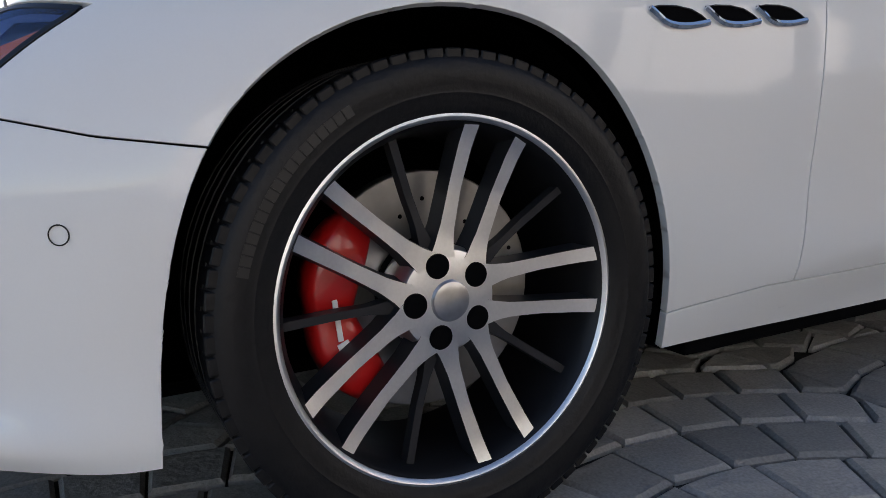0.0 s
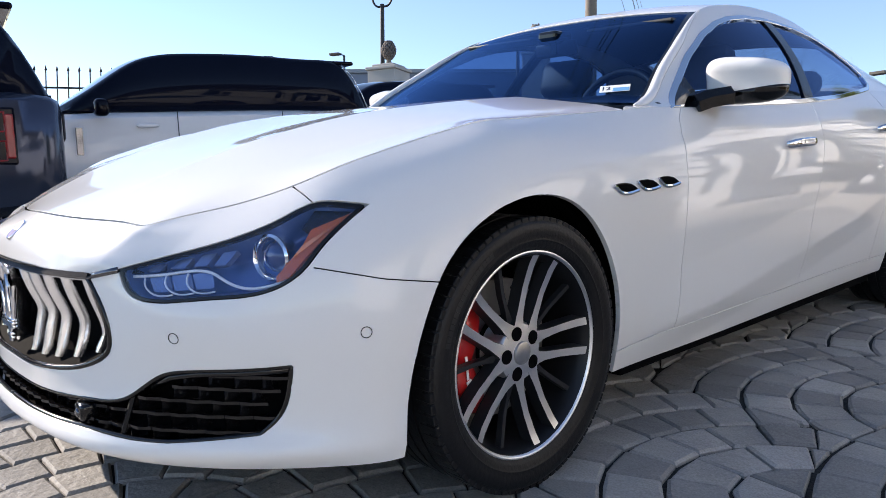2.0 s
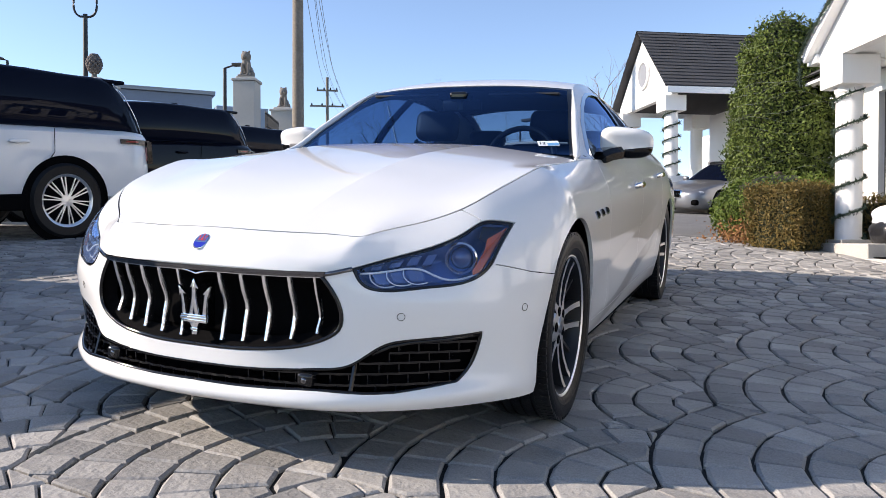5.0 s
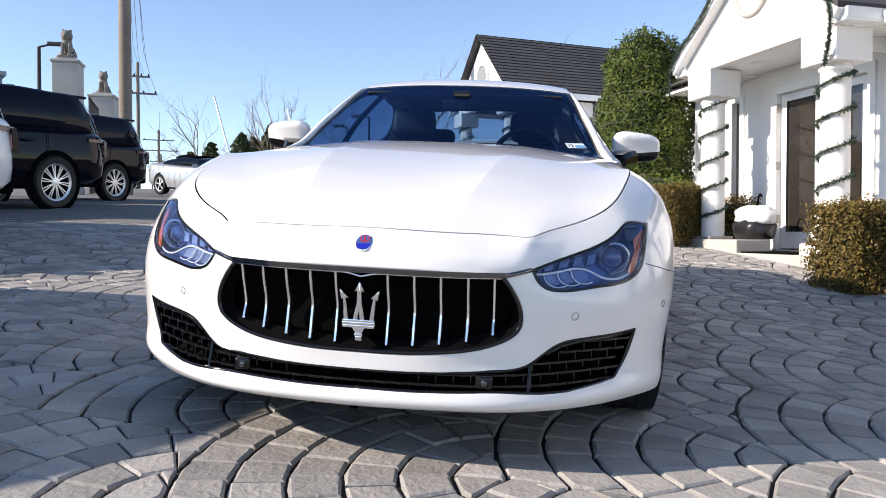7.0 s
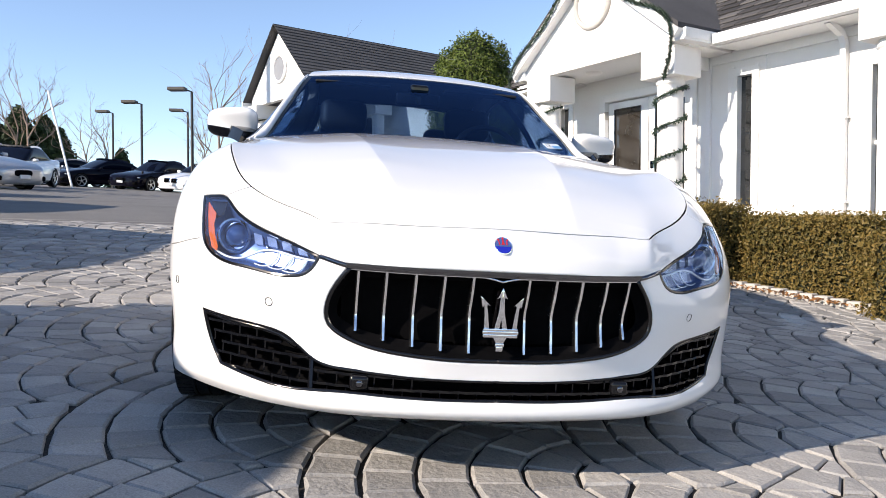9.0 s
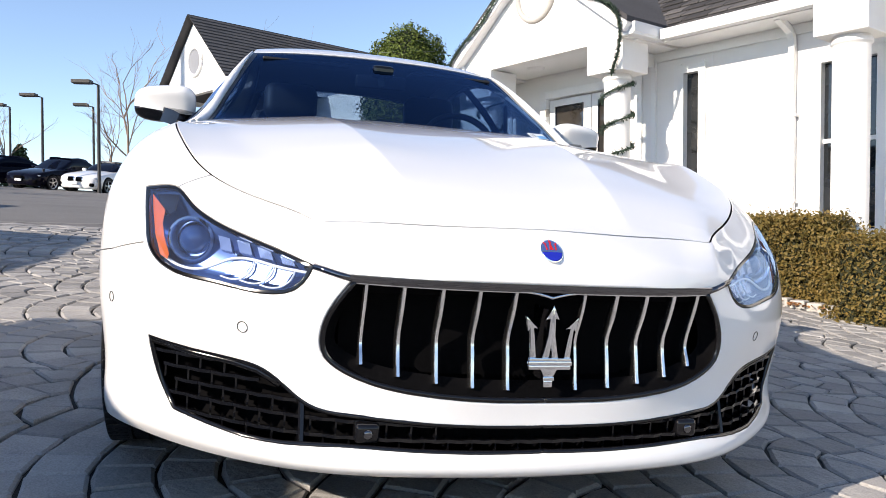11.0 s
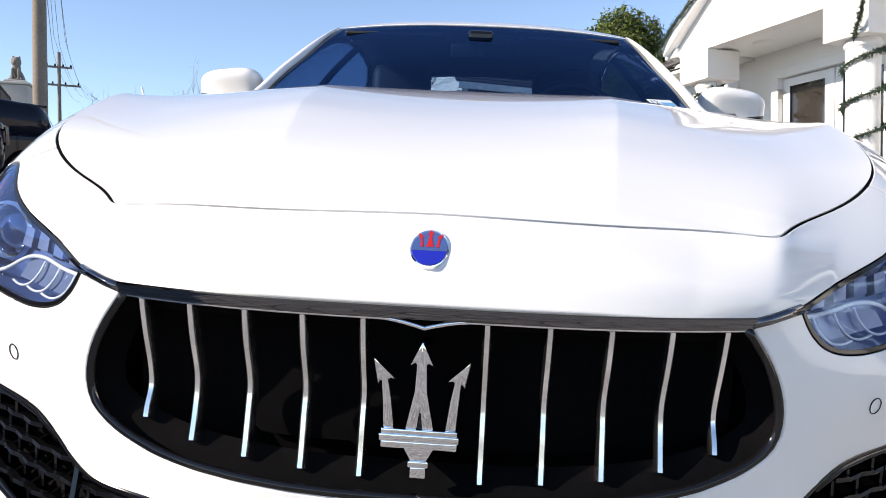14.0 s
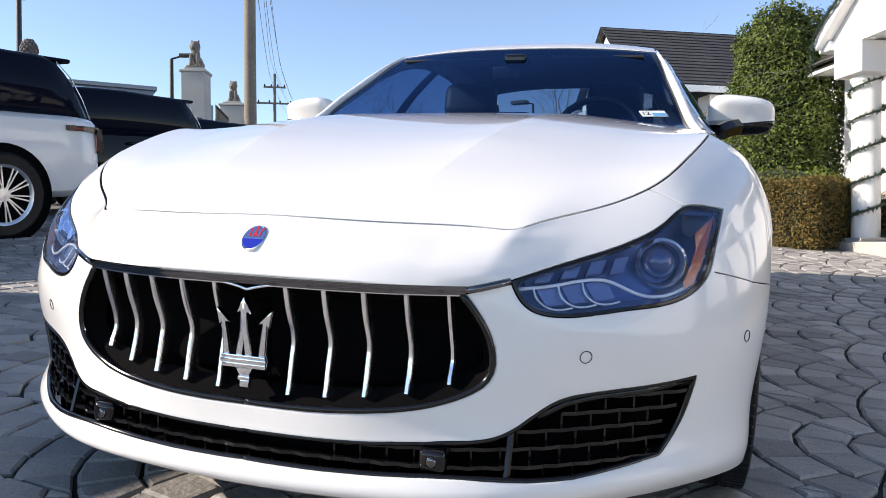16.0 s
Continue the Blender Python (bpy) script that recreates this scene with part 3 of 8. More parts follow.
bump_ob = part("front_bumper", bumper.both().shape(lambda P: np.where((intake_f(np.abs(P) * [1, 0, 1] + P * [0, 1, 0]) < 0.02) | (grille_f(np.abs(P) * [1, 0, 1] + P * [0, 1, 0]) < 0.02), 0.006, 0.0012), 0.010), PAINT, car, "white painted bumper with wide grille opening")
part("rear_bumper", rearb.both().shape(0.002, 0.02), PAINT, car)
SIDES = {}
for side in (1, -1):
    g = (lambda s: s) if side == 1 else (lambda s: s.mirrored())
    SIDES[side] = dict(
        fender=part("front_fender", g(fender).shape(0.0012, 0.015), PAINT, car),
        front=part("front_door", g(doorf).shape(0.0012, 0.02), PAINT, car),
        rear=part("rear_door", g(doorr).shape(0.0012, 0.02), PAINT, car),
        quarter=part("rear_quarter", g(quarter).shape(0.0012, 0.015), PAINT, car),
        sill=part("door_sill", g(sillp).shape(0.0012, 0.015), PAINT, car),
    )
# added black shell behind the seams, giving the gaps their shade by colour
inner = Skin.grid(BODY[::2, ::2], flip=skin.N[40 * 84 + 40, 1] != Skin.grid(BODY).N[40 * 84 + 40, 1])
for f, r in ((grille_f, 0.02), (intake_f, 0.02), (lamp_f, 0.012), (archf_f, 0.012), (archr_f, 0.012)):
    inner.cut(less(f, r))
inner = inner.where(lambda c: (grille_f(c) > 0.019) & (intake_f(c) > 0.019) & (lamp_f(c) > 0.011) & (archf_f(c) > 0.011) & (archr_f(c) > 0.011)).offset(-0.007)
ib = inner.both()
part("gap_shade_shell", (ib.V, [tuple(t) for t in ib.T], ib.N), MATT, car, "matt black shell standing for the shade in the panel gaps")

# hood: a loft from its middle line to the crest of the fenders
nw, nq = 130, 72
crest = natural(KU, PAD[:, 7], np.linspace(KU[5], KU[13], 700))
crest = crest[:int(np.argmax(crest[:, 1] > 0.545))]
wk = np.concatenate([[0], np.cumsum(np.linalg.norm(np.diff(crest, axis=0), axis=1))])
tt = np.concatenate([np.linspace(0.0, 0.08, 20, endpoint=False), np.linspace(0.08, 1, nw - 20)])
E_ = np.stack([np.interp(tt * wk[-1], wk, crest[:, a]) for a in range(3)], 1)
# the edge lies a joint's width inside the fender
tang = np.gradient(E_[:, :2], axis=0)
tang /= np.linalg.norm(tang, axis=1, keepdims=True)
JOINT_W = 0.0070
E_[:, 0] -= JOINT_W * tang[:, 1]
E_[:, 1] += JOINT_W * tang[:, 0]
brow = natural(KU, PAD[:, 7], np.linspace(KU[2], KU[5], 200))
cy = natural([0, 0.25, 0.5, 0.75, 1.0], np.array([[-0.845], [-0.52], [-0.17], [0.20], [0.58]]), tt)[:, 0]
# two creases run back from the brow: a sharp inner one and a soft outer valley
CREASE_Y = [-0.83, -0.75, -0.68, -0.61, -0.50, -0.38, -0.29, -0.18, -0.04, 0.11, 0.35, 0.60]
CREASE_X = [0.240, 0.248, 0.257, 0.269, 0.284, 0.302, 0.313, 0.324, 0.337, 0.345, 0.362, 0.385]
CREASE_Z = [0.722, 0.752, 0.780, 0.808, 0.846, 0.886, 0.909, 0.935, 0.961, 0.980, 1.004, 1.022]
VALLEY_Y = [-0.83, -0.75, -0.647, -0.522, -0.383, -0.257, -0.03, 0.25, 0.60]
VALLEY_X = [0.462, 0.479, 0.520, 0.562, 0.601, 0.638, 0.685, 0.715, 0.735]
VALLEY_Z = [0.680, 0.714, 0.759, 0.804, 0.841, 0.872, 0.920, 0.955, 0.980]
soft_step = lambda v, r: 0.5 * (v + np.sqrt(v * v + r * r))


def hood_height(x, y):
    """Height of the hood at plan points, from its middle line, creases and edge."""
    c = natural([-0.845, -0.55, -0.17, 0.20, 0.58], np.array([[0.713], [0.823], [0.922], [0.985], [1.026]]), y)[:, 0]
    xa, za = natural(CREASE_Y, np.array([CREASE_X, CREASE_Z]).T, y).T
    xb, zb = natural(VALLEY_Y, np.array([VALLEY_X, VALLEY_Z]).T, y).T
    ex, ez = np.interp(y, crest[:, 1], crest[:, 0]), np.interp(y, crest[:, 1], crest[:, 2])

    def profile(v):
        m = 2 * (za - c) / xa
        inner = np.where(v < xa, c + (za - c) * (v / xa) ** 2, za + m * (v - xa))
        s2 = (zb - za) / (xb - xa)
        s3 = (ez - zb) / np.maximum(ex - xb, 0.03)
        return inner + (s2 - m) * soft_step(v - xa, 0.003) + (s3 - s2) * soft_step(v - xb, 0.028)

    return profile(x) + (ez - profile(ex)) * np.clip(x / ex, 0, 1.1) ** 6


HOOD = np.zeros((nw, nq, 3))
fold = np.linspace(0, 1, 200)
fold_y = np.interp(E_[0, 0] * fold, brow[:, 0], brow[:, 1]) + JOINT_W - (cy[0] + (E_[0, 1] - cy[0]) * fold ** 2)
for i in range(nw):
    ex, ey, ez = E_[i]
    near = math.exp(-tt[i] / 0.07)
    # close columns along the sharp crease
    qa = float(np.interp(cy[i] + (ey - cy[i]) * 0.22, CREASE_Y, CREASE_X)) / ex
    dq = 0.007 / ex
    q = np.concatenate([np.linspace(0, qa - dq, 22, endpoint=False), np.linspace(qa - dq, qa + dq, 7), np.linspace(qa + dq, 0.92, 26)[1:], np.linspace(0.92, 1, 19)[1:]])
    HOOD[i, :, 0] = ex * q
    HOOD[i, :, 1] = cy[i] + (ey - cy[i]) * q ** 2
    HOOD[i, :, 1] += near * np.interp(q, fold, fold_y)
    HOOD[i, :, 2] = hood_height(HOOD[i, :, 0], HOOD[i, :, 1])
lift = np.interp(HOOD[0, :, 0], brow[:, 0], brow[:, 2]) - HOOD[0, :, 2]
HOOD[:, :, 2] += np.exp(-(tt - tt[0]) / 0.06)[:, None] * lift[None, :]
HOOD[:, :, 2] += (E_[:, 2] - HOOD[:, -1, 2])[:, None] * np.linspace(0, 1, nq)[None, :] ** 8
# the hood's edge stands a little proud of the nose and fenders
lip = np.maximum(np.exp(-(tt - tt[0]) / 0.03)[:, None], np.exp(-(q[-1] - q) / 0.04)[None, :])
HOOD[:, :, 2] += 0.0036 * lip
hood = Skin.grid(HOOD)
HFLIP = hood.N[50 * nq + 20, 2] < 0
if HFLIP:
    hood = Skin.grid(HOOD, flip=True)
part("hood", hood.both().shape(0.0012, 0.0045, skip=lambda c: np.abs(c[:, 0]) < 1e-6), PAINT, car, "white hood with two soft ridges")
hs = Skin.grid(HOOD[::3, ::3], flip=HFLIP).offset(-0.018)
hb = hs.both()
# matt black sheet likewise keeps the gap round the hood dark
part("hood_inner", (hb.V, [tuple(t) for t in hb.T], hb.N), MATT, car)
# rubber seal in the gap round the hood
loop = np.concatenate([brow[:-1:6] + np.array([0, 0.0022, -0.0095]), crest[::8] + np.array([-0.0060, 0.0, -0.0085])])
loop = np.concatenate([loop[:0:-1] * flipx, loop])
part("hood_seal", tube([tuple(p) for p in loop], 0.0072, 8), MATT, car, smooth=True)

# roof rail from the base of the windscreen pillar to the tail
RAIL = curve_pts([(0.80, 0.60, 0.970), (0.765, 0.765, 0.992), (0.722, 0.91, 1.083), (0.680, 1.07, 1.178), (0.638, 1.22, 1.268), (0.595, 1.38, 1.350), (0.565, 1.65, 1.412), (0.548, 2.0, 1.434), (0.545, 2.4, 1.410), (0.560, 2.8, 1.325), (0.60, 3.15, 1.222), (0.66, 3.45, 1.125), (0.70, 3.62, 1.092)], 120)
BELT = curve_pts([(0.812, 0.57, 0.966), (0.845, 0.78, 0.968), (0.857, 1.1, 0.975), (0.862, 1.5, 0.990), (0.850, 2.2, 1.035), (0.815, 2.6, 1.075), (0.780, 3.0, 1.092), (0.750, 3.4, 1.092), (0.71, 3.62, 1.085)], 120)
nb = 36
HOUSE = np.zeros((120, nb, 3))
h = np.linspace(0, 1, nb)
for i in range(120):
    b, r = BELT[i], RAIL[i]
    HOUSE[i] = b + (r - b) * h[:, None]
    span = max(r[2] - b[2], 0.0)
    HOUSE[i, :, 0] += 0.09 * span * np.sin(math.pi * h)
house = Skin.grid(HOUSE)
if house.N[60 * nb + 18, 0] < 0:
    house = Skin.grid(HOUSE, flip=True)
DLO = [(0.775, 0.962), (0.93, 1.058), (1.098, 1.159), (1.281, 1.255), (1.43, 1.312), (1.564, 1.345), (1.72, 1.366), (1.929, 1.374), (2.177, 1.364), (2.382, 1.338), (2.556, 1.288), (2.67, 1.230), (2.735, 1.165), (2.72, 1.11), (2.66, 1.088), (2.431, 1.060), (2.196, 1.035), (1.766, 1.005), (1.3, 0.985), (0.95, 0.974)]
dlo_d = poly_dist(DLO, YZ)
BPIL0 = lambda V: V[:, 1] - lerp(V[:, 2], [0.98, 1.37], [1.775, 1.895])
BPIL1 = lambda V: V[:, 1] - lerp(V[:, 2], [0.98, 1.37], [1.86, 1.965])
house.snap(YZ, [(0.775, 0.962)])
house.cut(less(dlo_d, 0.002))
house.cut(less(dlo_d, -0.012))
house.cut(BPIL0, lambda c: dlo_d(c) < 0)
house.cut(BPIL1, lambda c: dlo_d(c) < 0)
pillars = house.where(lambda c: dlo_d(c) > 0.0019)
chrome_band = house.where(lambda c: (dlo_d(c) < 0.0019) & (dlo_d(c) > -0.0119)).offset(0.004)
pane_f = house.where(lambda c: (dlo_d(c) < -0.0119) & (BPIL0(c) < 0)).offset(-0.006)
pane_r = house.where(lambda c: (dlo_d(c) < -0.0119) & (BPIL1(c) > 0)).offset(-0.006)
bpil = house.where(lambda c: (dlo_d(c) < -0.0119) & (BPIL0(c) > 0) & (BPIL1(c) < 0)).offset(0.001)
for side in (1, -1):
    g = (lambda s: s) if side == 1 else (lambda s: s.mirrored())
    part("roof_pillar", g(pillars).shape(0.002, 0.02), PAINT, car)
    part("window_trim", g(chrome_band).shape(0.003, 0.012), CHROME, car, "chrome trim round the side windows")
    for w, pn in (("front", pane_f), ("rear", pane_r)):
        gl = part("window_pane", g(pn).shape(0.001, 0.004), SIDEGLASS, SIDES[side][w], "tinted side window")
        gl.visible_shadow = True
    part("pillar_cover", g(bpil).shape(0.002, 0.015), BLACK, SIDES[side]["front"], "gloss black door pillar cover")


def loft_patch(A, B, n, bulge=(0, 0, 0), mid=0.0):
    """A patch from curve A to curve B, bowed along the way."""
    A, B = np.array(A), np.array(B)
    t = np.linspace(0, 1, n)[:, None, None]
    P = A[None] * (1 - t) + B[None] * t
    return P + np.sin(math.pi * t) * np.array(bulge)


def up_skin(P):
    s = Skin.grid(P)
    return s if s.N[:, 2].mean() > 0 else Skin.grid(P, flip=True)


ri = lambda y: int(np.abs(RAIL[:, 1] - y).argmin())
i0, i1, i2, i3 = ri(0.72), ri(1.39), ri(2.72), ri(3.58)
# windscreen
nx = 26
ff = np.linspace(0, 1, nx)
left = RAIL[i0:i1 + 1]
WS = np.zeros((len(left), nx, 3))
for k, e in enumerate(left):
    w = k / (len(left) - 1)
    cyk, czk = 0.62 + (1.362 - 0.62) * w, 1.005 + (1.380 - 1.005) * w + 0.012 * math.sin(math.pi * w)
    WS[k, :, 0] = e[0] * ff
    WS[k, :, 1] = cyk + (e[1] - cyk) * ff ** 2.4
    WS[k, :, 2] = czk + (e[2] - czk) * ff ** 2.4
ws = up_skin(WS)
wsd = lambda V: np.minimum.reduce([lerp(V[:, 1], RAIL[:, 1], RAIL[:, 0]) - V[:, 0] - 0.028, 1.345 + 0.02 * V[:, 0] - V[:, 1]])
ws.cut(wsd)
wsglass = ws.where(lambda c: wsd(c) > 0)
wsband = ws.where(lambda c: wsd(c) <= 0)
part("windscreen", wsglass.both().shape(0.001, 0.005), WSGLASS, car, "tinted windscreen with a dark sunband")
part("windscreen_edge", wsband.both().shape(0.001, 0.006), BLACK, car, "black edge band round the windscreen")
for s in (1, -1):
    run_ = RAIL[i0 - 3:i1 + 2]
    post = [(s * (p[0] + 0.006), p[1] - 0.004, p[2] + 0.002) for p in run_]
    taper = [min(1.0, 0.25 + 0.25 * k, 0.1 + 0.07 * (len(post) - 1 - k)) for k in range(len(post))]
    part("screen_pillar", sweep(post, ring(0.017, 12), scale=taper), PAINT, car, "white painted post beside the windscreen", smooth=True)
# roof
roof_edge = RAIL[i1:i2 + 1]
RF = np.zeros((len(roof_edge), nx, 3))
for k, e in enumerate(roof_edge):
    crown = lerp(e[1], [1.38, 1.6, 2.0, 2.4, 2.75], [0.031, 0.036, 0.036, 0.040, 0.045])
    yc = e[1] - lerp(e[1], [1.38, 1.8, 2.75], [0.026, 0.0, 0.0])
    RF[k, :, 0] = e[0] * ff
    RF[k, :, 1] = yc + (e[1] - yc) * ff ** 2
    RF[k, :, 2] = e[2] + crown * (1 - ff ** 2.6)
rf = up_skin(RF)
part("roof", rf.both().shape(0.002, 0.015), PAINT, car)
lin = rf.both().offset(-0.035)
part("headliner", (lin.V, [tuple(t) for t in lin.T], lin.N), LEATHER, car)
# rear glass and tail deck
rear_edge = RAIL[i2:i3 + 1]
RG = np.zeros((len(rear_edge), nx, 3))
for k, e in enumerate(rear_edge):
    RG[k, :, 0] = e[0] * ff
    RG[k, :, 1] = e[1] + 0.03 * (1 - ff ** 2)
    RG[k, :, 2] = e[2] + 0.045 * (1 - ff ** 2.6)
rg = up_skin(RG)
rgd = lambda V: np.minimum.reduce([lerp(V[:, 1], RAIL[:, 1], RAIL[:, 0]) - V[:, 0] - 0.05, V[:, 1] - 2.80, 3.5 - V[:, 1]])
rg.cut(rgd)
part("rear_window", rg.where(lambda c: rgd(c) > 0).both().shape(0.001, 0.005), REARGLASS, car)
part("rear_window_frame", rg.where(lambda c: rgd(c) <= 0).both().shape(0.001, 0.02), PAINT, car)
tail_a = np.array([[RG[-1, int(v), 0], RG[-1, int(v), 1], RG[-1, int(v), 2]] for v in np.linspace(0, nx - 1, 20)])
TAIL = CTRL[::-1][0:4, 7]
tail_b = curve_pts(TAIL, 20)
part("trunk_lid", up_skin(loft_patch(tail_a, tail_b, 16, (0, 0, 0.02))).both().shape(0.002, 0.02), PAINT, car)

# under the windscreen: scuttle and cabin
part("scuttle", joined(box(-0.80, 0.80, 0.50, 0.80, 0.90, 0.955, 0.01)), MATT, car)
part("dashboard", joined(box(-0.70, 0.70, 0.76, 1.12, 0.70, 0.985, 0.05, 3), box(0.20, 0.56, 0.90, 1.16, 0.93, 1.03, 0.04, 3)), LEATHER, car, smooth=True, angle=40)
part("cabin_floor", box(-0.84, 0.84, 0.55, 3.3, 0.24, 0.30), LEATHER, car)
part("bulkhead", box(-0.84, 0.84, 0.50, 0.55, 0.25, 0.90), LEATHER, car)
part("parcel_shelf", box(-0.78, 0.78, 2.85, 3.5, 1.00, 1.05, 0.01), LEATHER, car)
part("underbody", box(-0.86, 0.86, 0.42, 3.9, 0.19, 0.23), MATT, car)
# unseen tray, shaped to stop sun leaking through the nose onto the ground
LIPC = BODY[:, 0][BODY[:, 0, 1] < 0.5]
uy = np.linspace(-0.90, 0.45, 40)
uw = np.array([min(np.interp(y, LIPC[:, 1], LIPC[:, 0]) - 0.03, 0.62 if y > -0.46 else 9) for y in uy])
uw = np.maximum(uw, 0.05)
part("undertray_sun_block", ([(w, y, 0.205) for w, y in zip(uw, uy)] + [(-w, y, 0.205) for w, y in zip(uw, uy)], [(i, i + 1, 41 + i, 40 + i) for i in range(39)]), MATT, car)
part("engine_block", box(-0.55, 0.55, -0.60, 0.48, 0.20, 0.62), MATT, car)
for s in (1, -1):
    part("door_lining", box(s * 0.80 - 0.02, s * 0.80 + 0.02, 0.75, 3.0, 0.28, 0.985, 0.015), LEATHER, car)


def seat(x, y, back, wide):
    st = part("seat", joined(box(x - wide / 2, x + wide / 2, y - 0.50, y + 0.08, 0.38, 0.58, 0.06, 3)), LEATHER, car, "dark leather seat", smooth=True, angle=50)
    m = pose(x, y, 0.52, -14, 0, 0)
    part("backrest", moved(box(-wide / 2, wide / 2, -0.02, 0.14, 0.0, 0.58, 0.06, 3), m), SEATGREY, st, "grey leather backrest", smooth=True, angle=50)
    for hx in ((0,) if wide < 0.7 else (-0.38, 0.38)):
        part("headrest", moved(box(hx - 0.14, hx + 0.14, -0.02, 0.11, 0.60, 0.79 if back else 0.72, 0.05, 3), m), SEATGREY, st, "grey leather headrest", smooth=True, angle=50)


seat(0.38, 1.62, True, 0.52)
seat(-0.38, 1.62, True, 0.52)
seat(0.0, 2.62, False, 1.30)
wheel_ring = [(0.185 * math.cos(a), 0.185 * math.sin(a)) for a in np.linspace(0, 2 * math.pi, 33)]
sw = pose(0.38, 1.16, 0.965, 68, 0, 0)
part("steering_wheel", joined(moved(tube([(a, b, 0) for a, b in wheel_ring], 0.016, 8), sw), moved(box(-0.17, 0.17, -0.03, 0.03, -0.02, 0.01, 0.01), sw), moved(lathe([(0, 0.02), (0.06, 0.015), (0.07, -0.02), (0, -0.03)], 20), sw)), LEATHER, car, smooth=True, angle=50)
mirror_in = part("rear_view_mirror", moved(box(-0.12, 0.12, -0.012, 0.012, -0.032, 0.032, 0.012, 3), pose(0, 1.27, 1.262, 8, 0, -6)), LEATHER, car, "black interior mirror on the windscreen", smooth=True, angle=40)
part("camera_pod", joined(box(-0.05, 0.05, 1.20, 1.32, 1.28, 1.335, 0.015), box(-0.015, 0.015, 1.25, 1.28, 1.24, 1.30)), BLACK, mirror_in)
for s in (1, -1):
    vis = moved(box(s * 0.35 - 0.20, s * 0.35 + 0.20, 1.28, 1.42, 1.315, 1.33, 0.006), pose(0, 0, 0))
    part("sun_visor", vis, LEATHER, car)

# inspection sticker behind the glass
WSV, WSN = ws.V, ws.N


def on_glass(x, y):
    k = np.linalg.norm(WSV[:, :2] - np.array([x, y]), axis=1).argmin()
    return Vector(WSV[k]), Vector(WSN[k])


sp, sn = on_glass(0.63, 0.80)
sx = Vector((1, 0.55, 0)).normalized()
sx = (sx - sn * sx.dot(sn)).normalized()
sy = sn.cross(sx)
SM = Matrix((sx, sy, sn)).transposed().to_4x4()
SM.translation = sp + sn * 0.003
STICKW, STICKB = mat("sticker_white", (0.75, 0.78, 0.8), 0.5), mat("sticker_blue", (0.12, 0.35, 0.62), 0.5)
sticker = part("sticker", moved(box(-0.050, 0.050, -0.023, 0.023, -0.0006, 0.0006), SM), STICKW, car, "small white and blue windscreen sticker reading 12")
part("colour_field", moved(box(-0.006, 0.048, -0.021, 0.003, 0.0004, 0.0012), SM), STICKB, sticker)
tx = bpy.data.curves.new("numeral", "FONT")
tx.body, tx.size, tx.extrude = "12", 0.034, 0.0003
dep = bpy.data.objects.new("numeral", tx)
scene.collection.objects.link(dep)
bpy.context.view_layer.update()
tm = bpy.data.meshes.new_from_object(dep.evaluated_get(bpy.context.evaluated_depsgraph_get()))
bpy.data.objects.remove(dep)
tm.transform(SM @ Matrix.Translation((-0.047, -0.010, 0.0012)))
tm.materials.append(BLACK)
num = new("numeral", tm)
num.parent = sticker

# ---- grille, emblem and lower intakes ----
full = Skin.grid(BODY[:190])
FF = full.N[40 * 84 + 40, 1] > 0
FRONTV = BODY[:150].reshape(-1, 3)
FRONTN = Skin.grid(BODY[:150], flip=FF).N


def at_front(x, z, out=0.0):
    """The point of the front skin at width x and height z, moved out along its normal."""
    d = (FRONTV[:, 0] - abs(x)) ** 2 + (FRONTV[:, 2] - z) ** 2
    k = np.argpartition(d, 4)[:4]
    w = 1 / (d[k] + 1e-7)
    w /= w.sum()
    p, n = (FRONTV[k] * w[:, None]).sum(0), (FRONTN[k] * w[:, None]).sum(0)
    p[0], p[2] = abs(x), z
    n /= np.linalg.norm(n)
    p = p + n * out
    if x < 0:
        p[0], n[0] = -p[0], -n[0]
    return Vector(p), Vector(n)


front = Skin.grid(BODY[:150], flip=FF)
front.cut(less(grille_f, 0.004))
front.cut(less(grille_f, -0.03))
ringb = front.where(lambda c: (grille_f(c) < 0.0039) & (grille_f(c) > -0.0299))
deep = 0.012 + np.clip(0.004 - grille_f(ringb.V), 0, 0.04) * 1.3
ringb.V[:, 1] += deep
rb = ringb.both()
part("grille", (rb.V, [tuple(t) for t in rb.T]), MATT, bump_ob, "concave black grille with chrome bars", smooth=True)
back = front.where(lambda c: grille_f(c) < -0.02)
back.V[:, 1] += 0.13
bb = back.both()
part("grille_back", (bb.V, [tuple(t) for t in bb.T]), MATT, bump_ob, smooth=True)
part("radiator", joined(box(-0.42, 0.42, -0.78, -0.74, 0.20, 0.60), box(-0.5, 0.5, -0.80, -0.2, 0.60, 0.62)), MATT, bump_ob)
for s in (1, -1):
    for x, zb in ((0.077, 0.374), (0.154, 0.378), (0.230, 0.385), (0.307, 0.395), (0.381, 0.414)):
        y0 = at_front(x, 0.58)[0].y
        y1 = at_front(x, 0.40)[0].y
        path = curve_pts([(s * x, y0 + 0.018, 0.588), (s * x, y0 + 0.034, 0.53), (s * x, y0 + 0.052, 0.472), (s * x, y1 + 0.054, 0.452), (s * x, y1 + 0.040, zb + 0.012), (s * x, y1 + 0.036, zb)], 14)
        sec = [(-0.0030, 0.0105), (0.0030, 0.0105), (0.0058, 0.006), (0.0052, -0.012), (-0.0052, -0.012), (-0.0058, 0.006)]
        part("grille_bar", sweep(path, sec, up=(0, -1, 0)), BARCHROME, bump_ob, "slim chrome grille bar", smooth=True, angle=50)
topline = []
